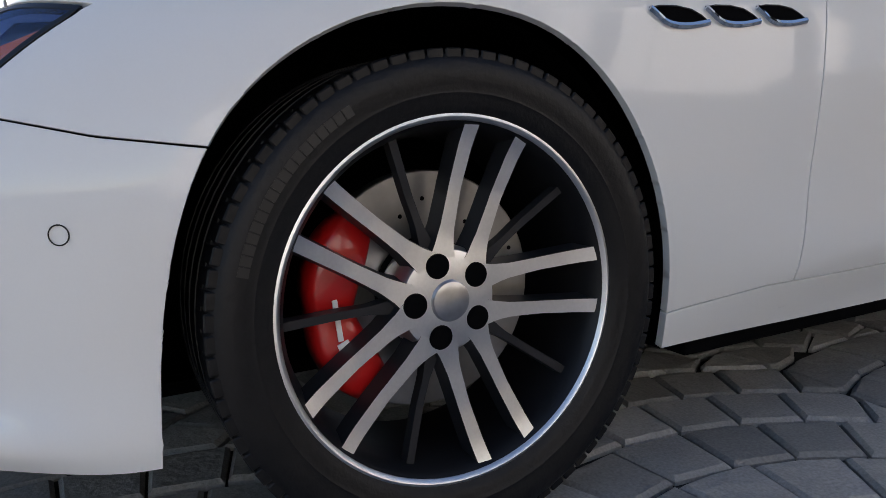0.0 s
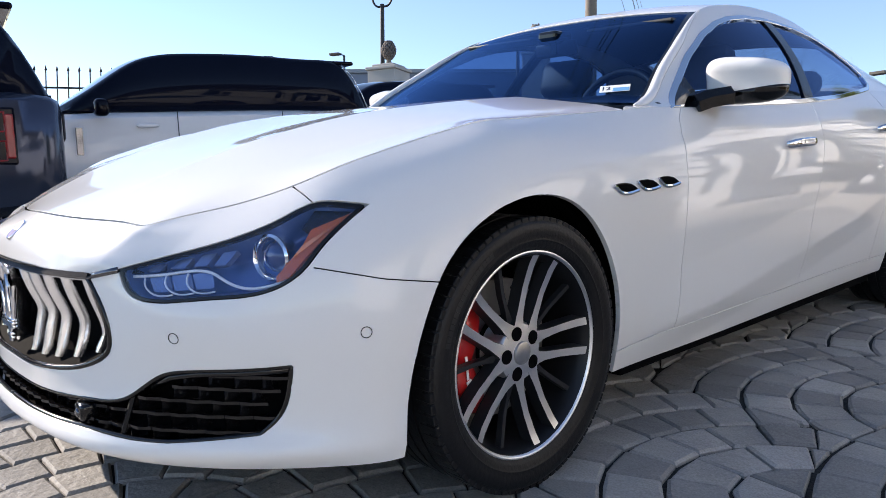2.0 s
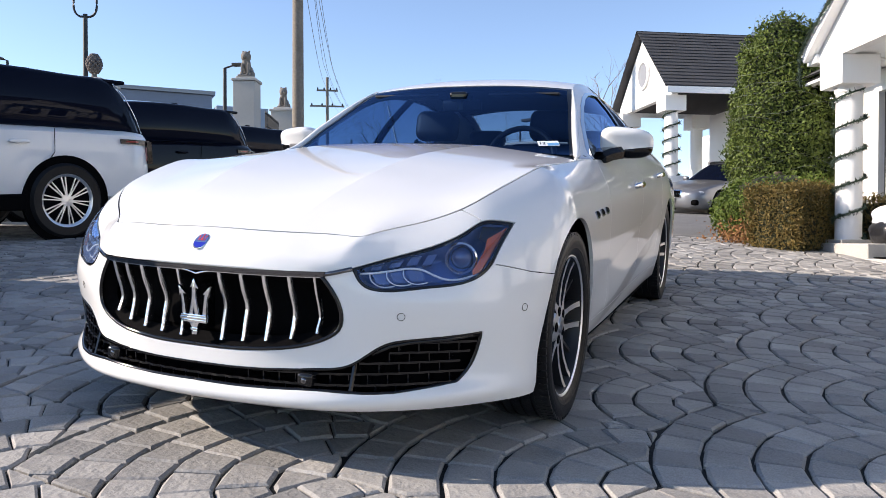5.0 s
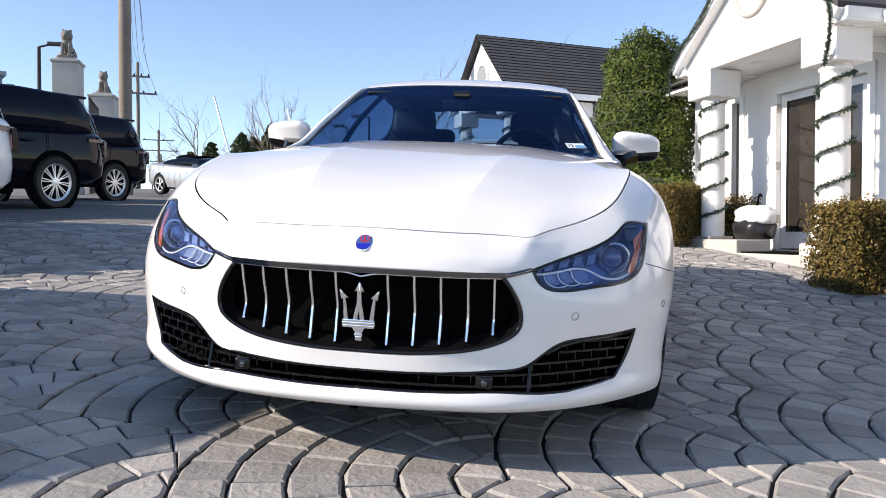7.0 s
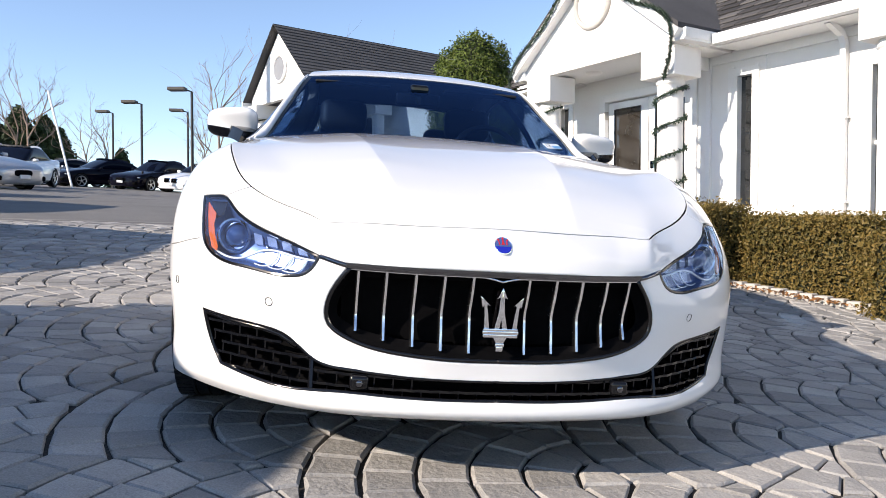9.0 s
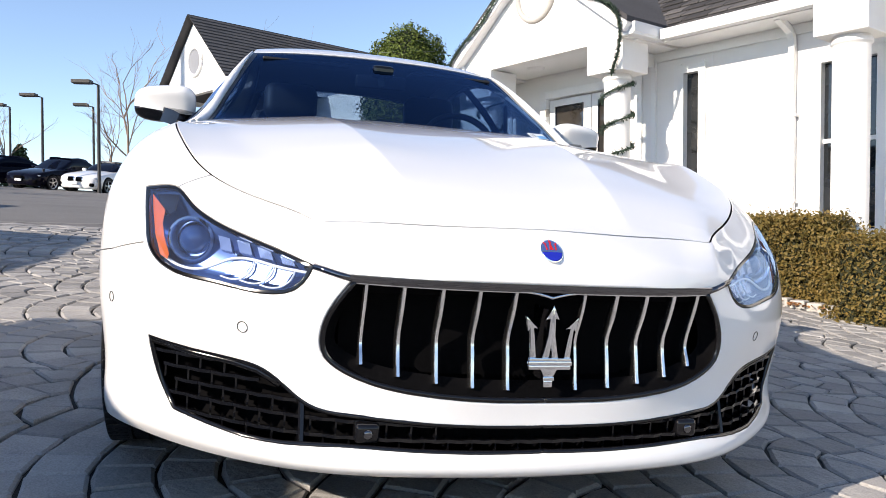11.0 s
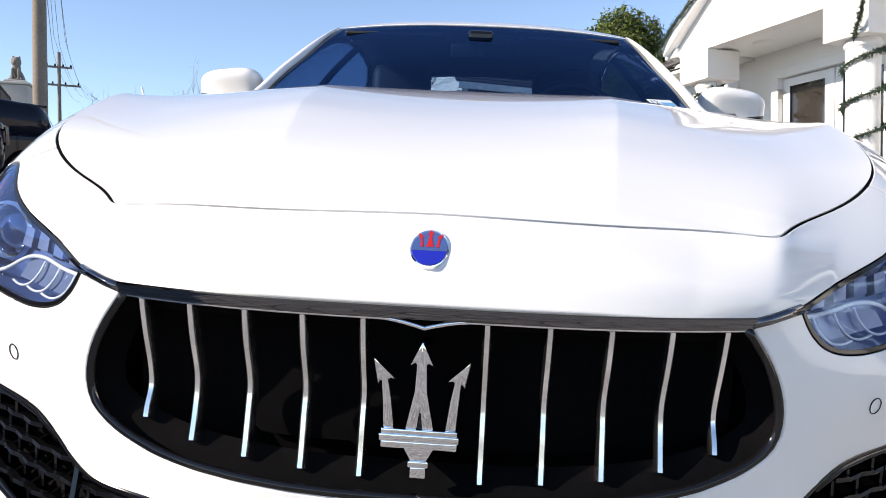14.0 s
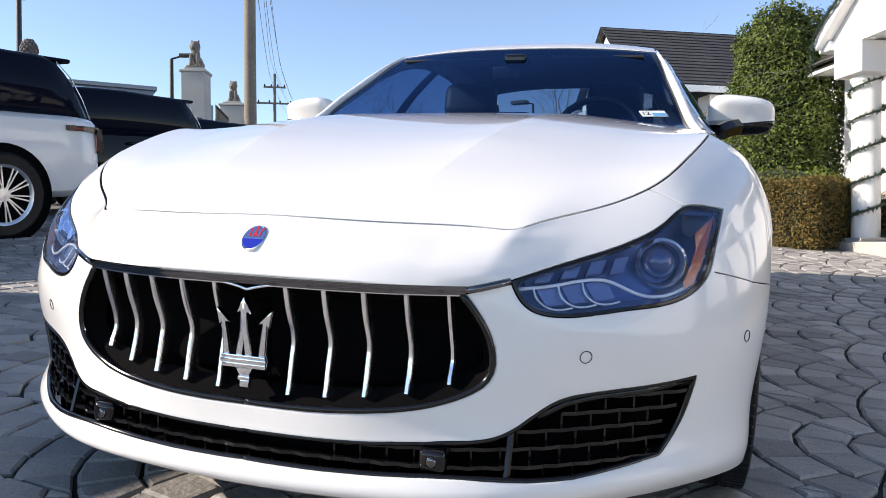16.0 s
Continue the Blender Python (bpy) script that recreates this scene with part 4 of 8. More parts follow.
for x in np.linspace(-0.412, 0.412, 61):
    p, n = at_front(x, 0.597, 0.001)
    topline.append((x, p.y + 0.004, 0.597))
part("grille_top_strip", sweep(topline, [(-0.003, 0.004), (0.008, 0.007), (0.009, 0.0), (0.004, -0.010), (-0.003, -0.010)]), DARKCHROME, bump_ob, "dark chrome strip along the grille top", smooth=True, angle=40)
part("grille_lip", sweep([(x, y + 0.000, z - 0.010 - 0.011 * max(0, 1 - abs(x) / 0.055) ** 1.5) for x, y, z in topline], ring(0.0035, 8)), CHROME, bump_ob, smooth=True)
for s in (1, -1):
    ext = [tuple(at_front(s * x, z, 0.000)[0]) for x, z in ((0.410, 0.595), (0.435, 0.600), (0.460, 0.606), (0.484, 0.612))]
    part("lamp_bridge_strip", sweep(ext, ring(0.007, 8)), DARKCHROME, bump_ob, smooth=True)


def plate(pts, y0, y1, bev=0.002):
    """A flat outline in x and z given thickness along y with eased edges."""
    bm = bmesh.new()
    f = bm.faces.new([bm.verts.new((x, y0, z)) for x, z in pts])
    r = bmesh.ops.extrude_face_region(bm, geom=[f])
    bmesh.ops.translate(bm, verts=[v for v in r["geom"] if isinstance(v, bmesh.types.BMVert)], vec=(0, y1 - y0, 0))
    bmesh.ops.recalc_face_normals(bm, faces=bm.faces)
    if bev:
        bmesh.ops.bevel(bm, geom=[e for e in bm.edges], offset=bev, segments=2, affect="EDGES", profile=0.5)
    bm.verts.index_update()
    return bm_shape(bm)


ty = -0.935
spear = [(0, 0.564), (0.016, 0.530), (0.0065, 0.536), (0.008, 0.50), (0.018, 0.452), (0.003, 0.452), (0, 0.475), (-0.003, 0.452), (-0.018, 0.452), (-0.008, 0.50), (-0.0065, 0.536), (-0.016, 0.530)]
prong = [(0.060, 0.541), (0.053, 0.505), (0.049, 0.513), (0.047, 0.49), (0.045, 0.452), (0.031, 0.452), (0.036, 0.49), (0.0405, 0.515), (0.029, 0.512)]
emblem_base = [box(-0.047, 0.047, ty - 0.004, ty + 0.012, 0.446, 0.453, 0.002), box(-0.049, 0.049, ty - 0.005, ty + 0.012, 0.437, 0.4465, 0.002),
               box(-0.047, 0.047, ty - 0.003, ty + 0.012, 0.428, 0.4375, 0.002), plate([(0.020, 0.430), (0.010, 0.412), (-0.010, 0.412), (-0.020, 0.430)], ty, ty + 0.012),
               box(-0.013, 0.013, ty - 0.002, ty + 0.012, 0.404, 0.4125, 0.002), box(-0.010, 0.010, ty, ty + 0.012, 0.390, 0.4045, 0.002)]
part("emblem_base", joined(*emblem_base), CHROME, bump_ob, "chrome foot of the three-pronged emblem", smooth=True, angle=35)
part("emblem_spear", plate(spear, ty - 0.002, ty + 0.014, 0.003), CHROME, bump_ob, "chrome middle prong", smooth=True, angle=35)
part("emblem_prong", plate(prong, ty - 0.001, ty + 0.012, 0.003), CHROME, bump_ob, "chrome side prong", smooth=True, angle=35)
part("emblem_prong", plate([(-x, z) for x, z in prong][::-1], ty - 0.001, ty + 0.012, 0.003), CHROME, bump_ob, "chrome side prong", smooth=True, angle=35)
part("emblem_stay", box(-0.006, 0.006, ty + 0.012, ty + 0.09, 0.40, 0.55), BLACK, bump_ob)

# oval badge on the nose
bp = at_front(0.0, 0.672, 0.0)[0]
bn = (at_front(0.0, 0.688)[0] - at_front(0.0, 0.656)[0]).cross(Vector((-1, 0, 0))).normalized()
bn = bn if bn.y < 0 else -bn
bp = bp + bn * 0.0002
bz = (Vector((0, 0, 1)) - bn * bn.z).normalized()
bx = bz.cross(bn).normalized()
BMX = Matrix((bx, bz, bn)).transposed().to_4x4()
BMX.translation = bp
badge_prof = [(0.0, 0.0006), (0.0258, 0.0006), (0.0272, 0.0018), (0.0285, 0.0006), (0.0285, -0.004)]
oval = Matrix.Diagonal((0.86, 1.08, 1, 1))
badge = part("badge", moved(moved(lathe(badge_prof, 40), oval), BMX), CHROME, bump_ob, "small oval blue and silver badge", smooth=True, angle=40)


def half_oval(z0, z1, top, bottom, r=0.0252):
    pts = [(r * math.cos(a), r * math.sin(a)) for a in np.linspace(0, 2 * math.pi, 49)[:-1]]
    pts = [(x, min(max(y, bottom), top)) for x, y in pts]
    n = len(pts)
    V = [(x, y, z0) for x, y in pts] + [(x, y, z1) for x, y in pts]
    return V, [tuple(range(n, 2 * n))] + [(i, (i + 1) % n, n + (i + 1) % n, n + i) for i in range(n)]


part("badge_field", moved(moved(half_oval(0.0004, 0.0012, -0.004, -1), oval), BMX), BLUE, badge, "blue lower field")
part("badge_field", moved(moved(half_oval(0.0004, 0.0012, 1, -0.0025), oval), BMX), mat("badge_silver", (0.07, 0.13, 0.34), 0.25, 0.3, 0.5), badge, "pale silver-blue upper field")
flat = lambda sh: ([(v[0], v[2], v[1]) for v in sh[0]], sh[1])
mini = lambda pts: flat(plate([(x * 0.26, (z - 0.47) * 0.26 + 0.006) for x, z in pts], 0.0013, 0.0017, 0))
part("badge_mark", moved(joined(mini(spear), mini(prong), mini([(-x, z) for x, z in prong][::-1])), BMX), RED, badge, "red mark")

# slim black frames round the openings
for nm, outline, deep_ in (("grille_frame", GRILLE, 0.004), ("intake_frame", INTAKE, 0.006)):
    half_o = [p for p in outline if p[0] > 0.0]
    half_o = half_o + [(0.0, half_o[-1][1])] if nm == "grille_frame" else [(0.0, 0.3055)] + half_o + [(0.0, 0.257)]
    half_o = [p for p in half_o if p[1] < 0.592]
    for run in (half_o, [(-x, z) for x, z in half_o]):
        line = [tuple(at_front(x, z, -deep_)[0]) for x, z in run]
        part(nm, sweep(line, ring(0.0065, 8), up=(0, -1, 0)), BLACK, bump_ob, smooth=True)

# lower intake
front2 = Skin.grid(BODY[:150], flip=FF)
front2.cut(less(intake_f, 0.004))
net_back = front2.where(lambda c: intake_f(c) < 0.004)
net_back.V[:, 1] += 0.075
nbk = net_back.both()
part("lower_intake", (nbk.V, [tuple(t) for t in nbk.T]), MATT, bump_ob, "black lower intake with a stepped lattice", smooth=True)
bits = []
row = 0
for z in np.arange(0.272, 0.415, 0.0300):
    row += 1
    for k in range(-17, 18):
        xa = k * 0.05 + (0.025 if row % 2 else 0)
        mid = abs(xa)
        if intake_d(np.array([[mid, 0, z]]))[0] > -0.003 or intake_d(np.array([[max(mid - 0.02, 0), 0, z]]))[0] > 0.0 or intake_d(np.array([[mid + 0.02, 0, z]]))[0] > 0:
            continue
        a, b = at_front(xa - 0.024, z)[0], at_front(xa + 0.024, z)[0]
        bits.append(sweep([(a.x, a.y + 0.018, z), ((a.x + b.x) / 2, (a.y + b.y) / 2 + 0.012, z), (b.x, b.y + 0.018, z)], [(-0.005, -0.0022), (0.006, -0.0035), (0.006, 0.0035), (-0.005, 0.0022)]))
        if intake_d(np.array([[abs(xa - 0.024), 0, z - 0.012]]))[0] < 0:
            bits.append(box(a.x - 0.002, a.x + 0.002, a.y + 0.016, a.y + 0.05, z - 0.0295, z, 0))
part("intake_lattice", joined(*bits), BLACK, bump_ob, "gloss black lattice bars", smooth=False)
for s in (1, -1):
    a, b = at_front(s * 0.492, 0.258)[0], at_front(s * 0.492, 0.335)[0]
    part("intake_divider", sweep([(a.x, a.y + 0.014, 0.252), (b.x, b.y + 0.014, 0.338)], ring(0.007, 6)), BLACK, bump_ob)
    edge_in = [at_front(s * x, z, 0)[0] + Vector((0, 0.012, 0)) for x, z in ((0.535, 0.358), (0.58, 0.383), (0.63, 0.393), (0.72, 0.401), (0.80, 0.411))]
    part("intake_edge", sweep([tuple(p) for p in edge_in], ring(0.008, 8)), BLACK, bump_ob, smooth=True)
    p, n = at_front(s * 0.365, 0.284)
    pod = part("parking_camera", moved(box(-0.026, 0.026, -0.012, 0.03, -0.021, 0.021, 0.010, 3), Matrix.Translation((s * 0.365, p.y + 0.006, 0.284))), BLACK, bump_ob, "black rounded camera pod in the intake", smooth=True, angle=60)
    part("pod_lens", moved(lathe([(0, -0.004), (0.007, -0.004), (0.010, -0.002), (0.010, 0.006)], 20, "y"), Matrix.Translation((s * 0.365, p.y - 0.006, 0.284))), DARKCHROME, bump_ob, smooth=True)
    for x, z in ((0.617, 0.475), (0.905, 0.487)):
        if x > 0.8:
            p, n = Vector((0.905, -0.498, 0.487)), Vector((0.80, -0.60, 0.05)).normalized()
            k = np.linalg.norm(FRONTV - np.array(p), axis=1).argmin()
            p, n = Vector(FRONTV[k]), Vector(FRONTN[k])
            p.x, n.x = s * p.x, s * n.x
        else:
            p, n = at_front(s * x, z)
        M = n.to_track_quat("Z", "Y").to_matrix().to_4x4()
        M.translation = p
        pts = [(0.0115 * math.cos(a), 0.0115 * math.sin(a), 0.0008) for a in np.linspace(0, 2 * math.pi, 33)]
        part("parking_sensor", moved(tube(pts, 0.0009, 6), M), BLACK, bump_ob, smooth=True)

# ---- headlamps ----
LEDWHITE = mat("frosted_lamp", (0.75, 0.78, 0.82), 0.3, 0.0, 0.6, 0.05)
def make_lamp(s):
    flip = (lambda k: k) if s == 1 else (lambda k: k.mirrored())
    fr = Skin.grid(BODY[:170], flip=FF)
    fr.snap(XZ, [(0.485, 0.613), (0.847, 0.742)], keep=FRONT)
    fr.cut(less(lamp_f, -0.001))
    fr.cut(less(lamp_f, -0.0055))
    lens = fr.where(lambda c: lamp_f(c) < -0.001).offset(-0.0015)
    rim = fr.where(lambda c: (lamp_f(c) < -0.001) & (lamp_f(c) > -0.0055)).offset(-0.0004)
    bowl = fr.where(lambda c: lamp_f(c) < -0.001)
    dd = lamp_f(bowl.V)
    bowl.V = bowl.V - bowl.N * (0.008 + np.clip(-dd, 0, 0.025) * 2.2)[:, None]
    gb = flip(bowl)
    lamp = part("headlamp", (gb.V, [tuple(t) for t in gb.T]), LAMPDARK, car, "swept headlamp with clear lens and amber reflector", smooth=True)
    part("lens_rim", flip(rim).shape(0.001, 0.01), BLACK, lamp)
    part("lens", flip(lens).shape(0.001, 0.003), LENS, lamp, "clear curved lens")

    def at(x, z, d):
        p, n = at_front(s * x, z, -d)
        return p

    # projector with a chrome ring
    c, n = at_front(s * 0.752, 0.655, -0.040)
    ax = Vector((s * 0.25, -0.95, 0.0)).normalized()
    M = ax.to_track_quat("Z", "Y").to_matrix().to_4x4()
    M.translation = c
    part("projector_ring", moved(lathe([(0.043, -0.03), (0.051, 0.0), (0.051, 0.010), (0.046, 0.015), (0.041, 0.009), (0.037, -0.03)], 40), M), CHROME, lamp, "chrome projector ring", smooth=True, angle=40)
    # projector blue is likewise mirrored sky put into its colour
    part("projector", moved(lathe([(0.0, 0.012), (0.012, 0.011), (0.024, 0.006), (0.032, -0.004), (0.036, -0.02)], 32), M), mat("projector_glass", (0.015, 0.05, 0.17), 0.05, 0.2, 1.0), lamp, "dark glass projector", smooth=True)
    # light guide lines
    l1 = curve_pts([tuple(at(x, z, 0.022)) for x, z in ((0.505, 0.601), (0.57, 0.611), (0.625, 0.619), (0.655, 0.615), (0.69, 0.598), (0.725, 0.585), (0.77, 0.587), (0.80, 0.600))], 40)
    part("light_guide", sweep(l1, ring(0.0034, 8)), LEDWHITE, lamp, "bright curved light guide", smooth=True)
    for x0, z0 in ((0.528, 0.604), (0.568, 0.609), (0.608, 0.613)):
        l2 = curve_pts([tuple(at(x0 + dx, z0 + dz, 0.020)) for dx, dz in ((0.0, 0.0), (0.006, -0.018), (0.022, -0.034), (0.045, -0.040), (0.068, -0.036))], 18)
        part("reflector_rib", sweep(l2, ring(0.0021, 6)), LEDWHITE, lamp, smooth=True)
        cell = [at(x0 + dx, z0 + dz, 0.026) for dx, dz in ((0.006, 0.0), (0.044, 0.005), (0.062, -0.028), (0.026, -0.032))]
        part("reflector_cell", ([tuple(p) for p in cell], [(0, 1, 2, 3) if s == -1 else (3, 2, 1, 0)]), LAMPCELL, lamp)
    # bright slanted blocks above the light guide, mirrored sky blue in their colour
    for x, z, w, h_ in ((0.545, 0.623, 0.030, 0.014), (0.588, 0.633, 0.032, 0.018), (0.630, 0.641, 0.032, 0.022), (0.670, 0.645, 0.030, 0.026)):
        cs = [(x - w / 2 + 0.004, z + h_ / 2), (x + w / 2 - 0.002, z + h_ / 2 + 0.004), (x + w / 2 - 0.008, z - h_ / 2), (x - w / 2 - 0.002, z - h_ / 2 - 0.003)]
        V = [tuple(at(u, v, 0.020)) for u, v in cs] + [tuple(at(u, v, 0.036)) for u, v in cs]
        F = [(0, 1, 2, 3), (4, 5, 1, 0), (5, 6, 2, 1), (6, 7, 3, 2), (7, 4, 0, 3)]
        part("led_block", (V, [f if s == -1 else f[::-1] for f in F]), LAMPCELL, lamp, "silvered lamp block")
    amb = [at(x, z, 0.010) for x, z in ((0.836, 0.732), (0.829, 0.695), (0.818, 0.645), (0.803, 0.602), (0.786, 0.594), (0.783, 0.606), (0.796, 0.640), (0.803, 0.670), (0.800, 0.700))]
    n_ = len(amb)
    deep_ = [p + Vector((0, 0.012, 0)) for p in amb]
    F = [tuple(range(n_))] + [(i + n_, (i + 1) % n_ + n_, (i + 1) % n_, i) for i in range(n_)]
    part("amber_reflector", ([tuple(p) for p in amb + deep_], [f if s == -1 else f[::-1] for f in F]), AMBER, lamp, "amber side reflector")
    shade = [at(x, z, 0.018) for x, z in ((0.775, 0.742), (0.832, 0.738), (0.804, 0.690), (0.780, 0.705))]
    part("lamp_shade", ([tuple(p) for p in shade], [(0, 1, 2, 3) if s == -1 else (3, 2, 1, 0)]), BLACK, lamp)


make_lamp(1)
make_lamp(-1)

# ---- mirrors, vents, handles, skirts ----
SIDEV = BODY[150:].reshape(-1, 3)
SIDEN = Skin.grid(BODY[150:], flip=FF).N


def at_side(y, z, out=0.0, s=1):
    d = (SIDEV[:, 1] - y) ** 2 + (SIDEV[:, 2] - z) ** 2
    k = np.argpartition(d, 4)[:4]
    w = 1 / (d[k] + 1e-7)
    w /= w.sum()
    p, n = (SIDEV[k] * w[:, None]).sum(0), (SIDEN[k] * w[:, None]).sum(0)
    n /= np.linalg.norm(n)
    p[1], p[2] = y, z
    p = p + n * out
    return Vector((s * p[0], p[1], p[2])), Vector((s * n[0], n[1], n[2]))


def blob(cx, cy, cz, rx, ry, rz, e=0.55, n=28, m=18, fn=None):
    """A rounded block, squarer than an ellipsoid."""
    sg = lambda v: math.copysign(abs(v) ** e, v)
    V, F = [], []
    for i in range(m + 1):
        a = -math.pi / 2 + math.pi * i / m
        for j in range(n):
            b = 2 * math.pi * j / n
            p = Vector((sg(math.cos(a)) * sg(math.cos(b)), sg(math.cos(a)) * sg(math.sin(b)), sg(math.sin(a))))
            if fn:
                p = fn(p)
            V.append((cx + rx * p.x, cy + ry * p.y, cz + rz * p.z))
    for i in range(m):
        for j in range(n):
            F.append((i * n + j, i * n + (j + 1) % n, (i + 1) * n + (j + 1) % n, (i + 1) * n + j))
    return V, F


for s in (1, -1):
    def shape_cap(p):
        q = p.copy()
        q.y = p.y * (0.75 + 0.25 * p.z) + 0.25 * p.x * s + (0.15 if p.y < 0 else 0) * (1 - abs(p.z))
        q.z = p.z * (1.0 - 0.10 * (p.x * s)) - 0.06 * p.x * s
        return q

    top = blob(s * 0.945, 1.085, 1.055, 0.125, 0.092, 0.076, 0.60, fn=shape_cap)
    cap_bm = bmesh.new()
    vs_ = [cap_bm.verts.new(v) for v in top[0]]
    for f in top[1]:
        cap_bm.faces.new([vs_[i] for i in f])
    bmesh.ops.remove_doubles(cap_bm, verts=cap_bm.verts, dist=1e-4)
    low_bm = cap_bm.copy()
    cutp = dict(plane_co=(s * 0.94, 1.085, 1.022), plane_no=(-s * 0.12, 0.0, 1))
    bmesh.ops.bisect_plane(cap_bm, geom=list(cap_bm.verts) + list(cap_bm.edges) + list(cap_bm.faces), clear_inner=True, **cutp)
    bmesh.ops.bisect_plane(low_bm, geom=list(low_bm.verts) + list(low_bm.edges) + list(low_bm.faces), clear_outer=True, **cutp)
    bmesh.ops.holes_fill(low_bm, edges=[e for e in low_bm.edges if e.is_boundary])
    mr = part("door_mirror", low_bm, BLACK, car, "white capped door mirror on a black foot", smooth=True)
    part("mirror_cap", cap_bm, PAINT, mr, "white painted mirror cap", smooth=True)
    part("mirror_arm", sweep([(s * 0.838, 0.92, 0.985), (s * 0.862, 0.95, 1.0), (s * 0.90, 1.02, 1.012)], [(-0.06, -0.034), (0.05, -0.034), (0.06, 0.0), (0.04, 0.024), (-0.05, 0.024)]), BLACK, mr, smooth=True, angle=40)
    part("mirror_glass", blob(s * 0.945, 1.155, 1.065, 0.092, 0.006, 0.048, 0.6, 20, 8), CHROME, mr, smooth=True)
    foot = [(0.80, 0.972), (0.93, 1.048), (0.985, 1.075), (0.975, 0.985), (0.90, 0.976)]
    fv = []
    for out in (0.006, -0.004):
        for y, z in foot:
            k = np.linalg.norm(house.V[:, 1:] - np.array([y, z]), axis=1).argmin()
            fv.append((s * (house.V[k, 0] + out), y, z))
    part("mirror_base", (fv, [(0, 1, 2, 3, 4), (9, 8, 7, 6, 5)] + [(i, 5 + i, 5 + (i + 1) % 5, (i + 1) % 5) for i in range(5)]), BLACK, mr)

    for k in range(3):
        dy, dz = 0.113 * k, 0.0045 * k
        leaf = [(0.309, 0.7465), (0.330, 0.7500), (0.362, 0.7505), (0.392, 0.7465), (0.412, 0.7385), (0.427, 0.7300), (0.423, 0.7260), (0.390, 0.7235), (0.358, 0.7225), (0.340, 0.7270), (0.325, 0.7360)]
        pts = [at_side(y + dy, z + dz, 0.0015, s)[0] for y, z in leaf]
        order = tuple(range(len(pts))) if s == 1 else tuple(range(len(pts)))[::-1]
        inner = [tuple(p) for p in pts] + [(p.x - s * 0.004, p.y, p.z) for p in pts]
        n_ = len(pts)
        vent = part("fender_vent", (inner, [order]), MATT, SIDES[s]["fender"], "small black vent with chrome frame")
        hook = [tuple(at_side(y + dy, z + dz, 0.0025, s)[0]) for y, z in curve_pts([(0.309, 0.7465), (0.322, 0.738), (0.338, 0.7275), (0.358, 0.7230), (0.390, 0.7232), (0.428, 0.7290)], 16)]
        part("vent_trim", sweep(hook, [(-0.0035, -0.004), (0.002, -0.005), (0.0045, 0.0), (0.002, 0.0045), (-0.0035, 0.004)]), CHROME, SIDES[s]["fender"], smooth=True, angle=40)
        rimp = [tuple(at_side(y + dy, z + dz, 0.002, s)[0]) for y, z in leaf[:6]]
        part("vent_rim", sweep(rimp, ring(0.0015, 6)), BLACK, SIDES[s]["fender"], smooth=True)
    for d, ya, yb, z in (("front", 1.42, 1.67, 0.838), ("rear", 2.40, 2.66, 0.893)):
        hp = [tuple(at_side(y, z + (y - ya) * 0.03, o, s)[0]) for y, o in ((ya, 0.004), (ya + 0.03, 0.022), (ya + 0.10, 0.030), (yb - 0.10, 0.030), (yb - 0.03, 0.022), (yb, 0.004))]
        part("door_handle", sweep(curve_pts(hp, 20), ring(0.010, 10, 0.018), scale=[0.6 + 0.4 * math.sin(math.pi * i / 19) ** 0.5 for i in range(20)]), CHROME, SIDES[s][d], "chrome pull handle", smooth=True)
        cup = blob(0, 0, 0, 0.004, 0.085, 0.030, 1.0, 20, 10)
        p, n = at_side((ya + yb) / 2, z + 0.003, -0.001, s)
        part("handle_cup", moved(cup, Matrix.Translation(p)), PAINT, SIDES[s][d], smooth=True)
    part("side_skirt", box(s * 0.84 - 0.045, s * 0.84 + 0.045, 0.46, 2.56, 0.170, 0.207, 0.006), MATT, SIDES[s]["sill"], "black side skirt below the sill")
    # front and rear wheel liners
    for yc, arch in ((0.0, ARCH_F), (2.998, ARCH_R)):
        V, F = [], []
        pts = [p for p in arch if p[1] > 0.20]
        for y, z in pts:
            oy, oz = (y - yc) * 1.04 + yc, 0.345 + (z - 0.345) * 1.03
            for x in (0.895, 0.80, 0.62, 0.55):
                V.append((s * x, oy, oz))
        for i in range(len(pts) - 1):
            for j in range(3):
                F.append((i * 4 + j, i * 4 + j + 1, i * 4 + 5 + j, i * 4 + 4 + j))
        part("wheel_liner", (V, F), MATT, car, smooth=True)
        part("liner_wall", box(s * 0.54 - 0.01, s * 0.54 + 0.01, yc - 0.43, yc + 0.42, 0.16, 0.76), MATT, car)

# ---- wheels ----
R_T = 0.345
tread = []
for r, x in ((0.268, -0.098), (0.285, -0.112), (0.312, -0.120), (0.330, -0.116), (0.339, -0.104)):
    tread.append((r, x))
for x in (-0.085, -0.05, -0.012, 0.03, 0.07):
    tread += [(0.3445, x - 0.012), (0.345, x), (0.345, x + 0.010), (0.338, x + 0.011), (0.338, x + 0.0165), (0.3448, x + 0.0175)]
tread += [(0.344, 0.094), (0.338, 0.105), (0.330, 0.112), (0.325, 0.1135), (0.318, 0.1155), (0.312, 0.1160), (0.300, 0.1155), (0.292, 0.113), (0.288, 0.1135), (0.282, 0.110), (0.274, 0.109), (0.268, 0.104), (0.260, 0.099)]


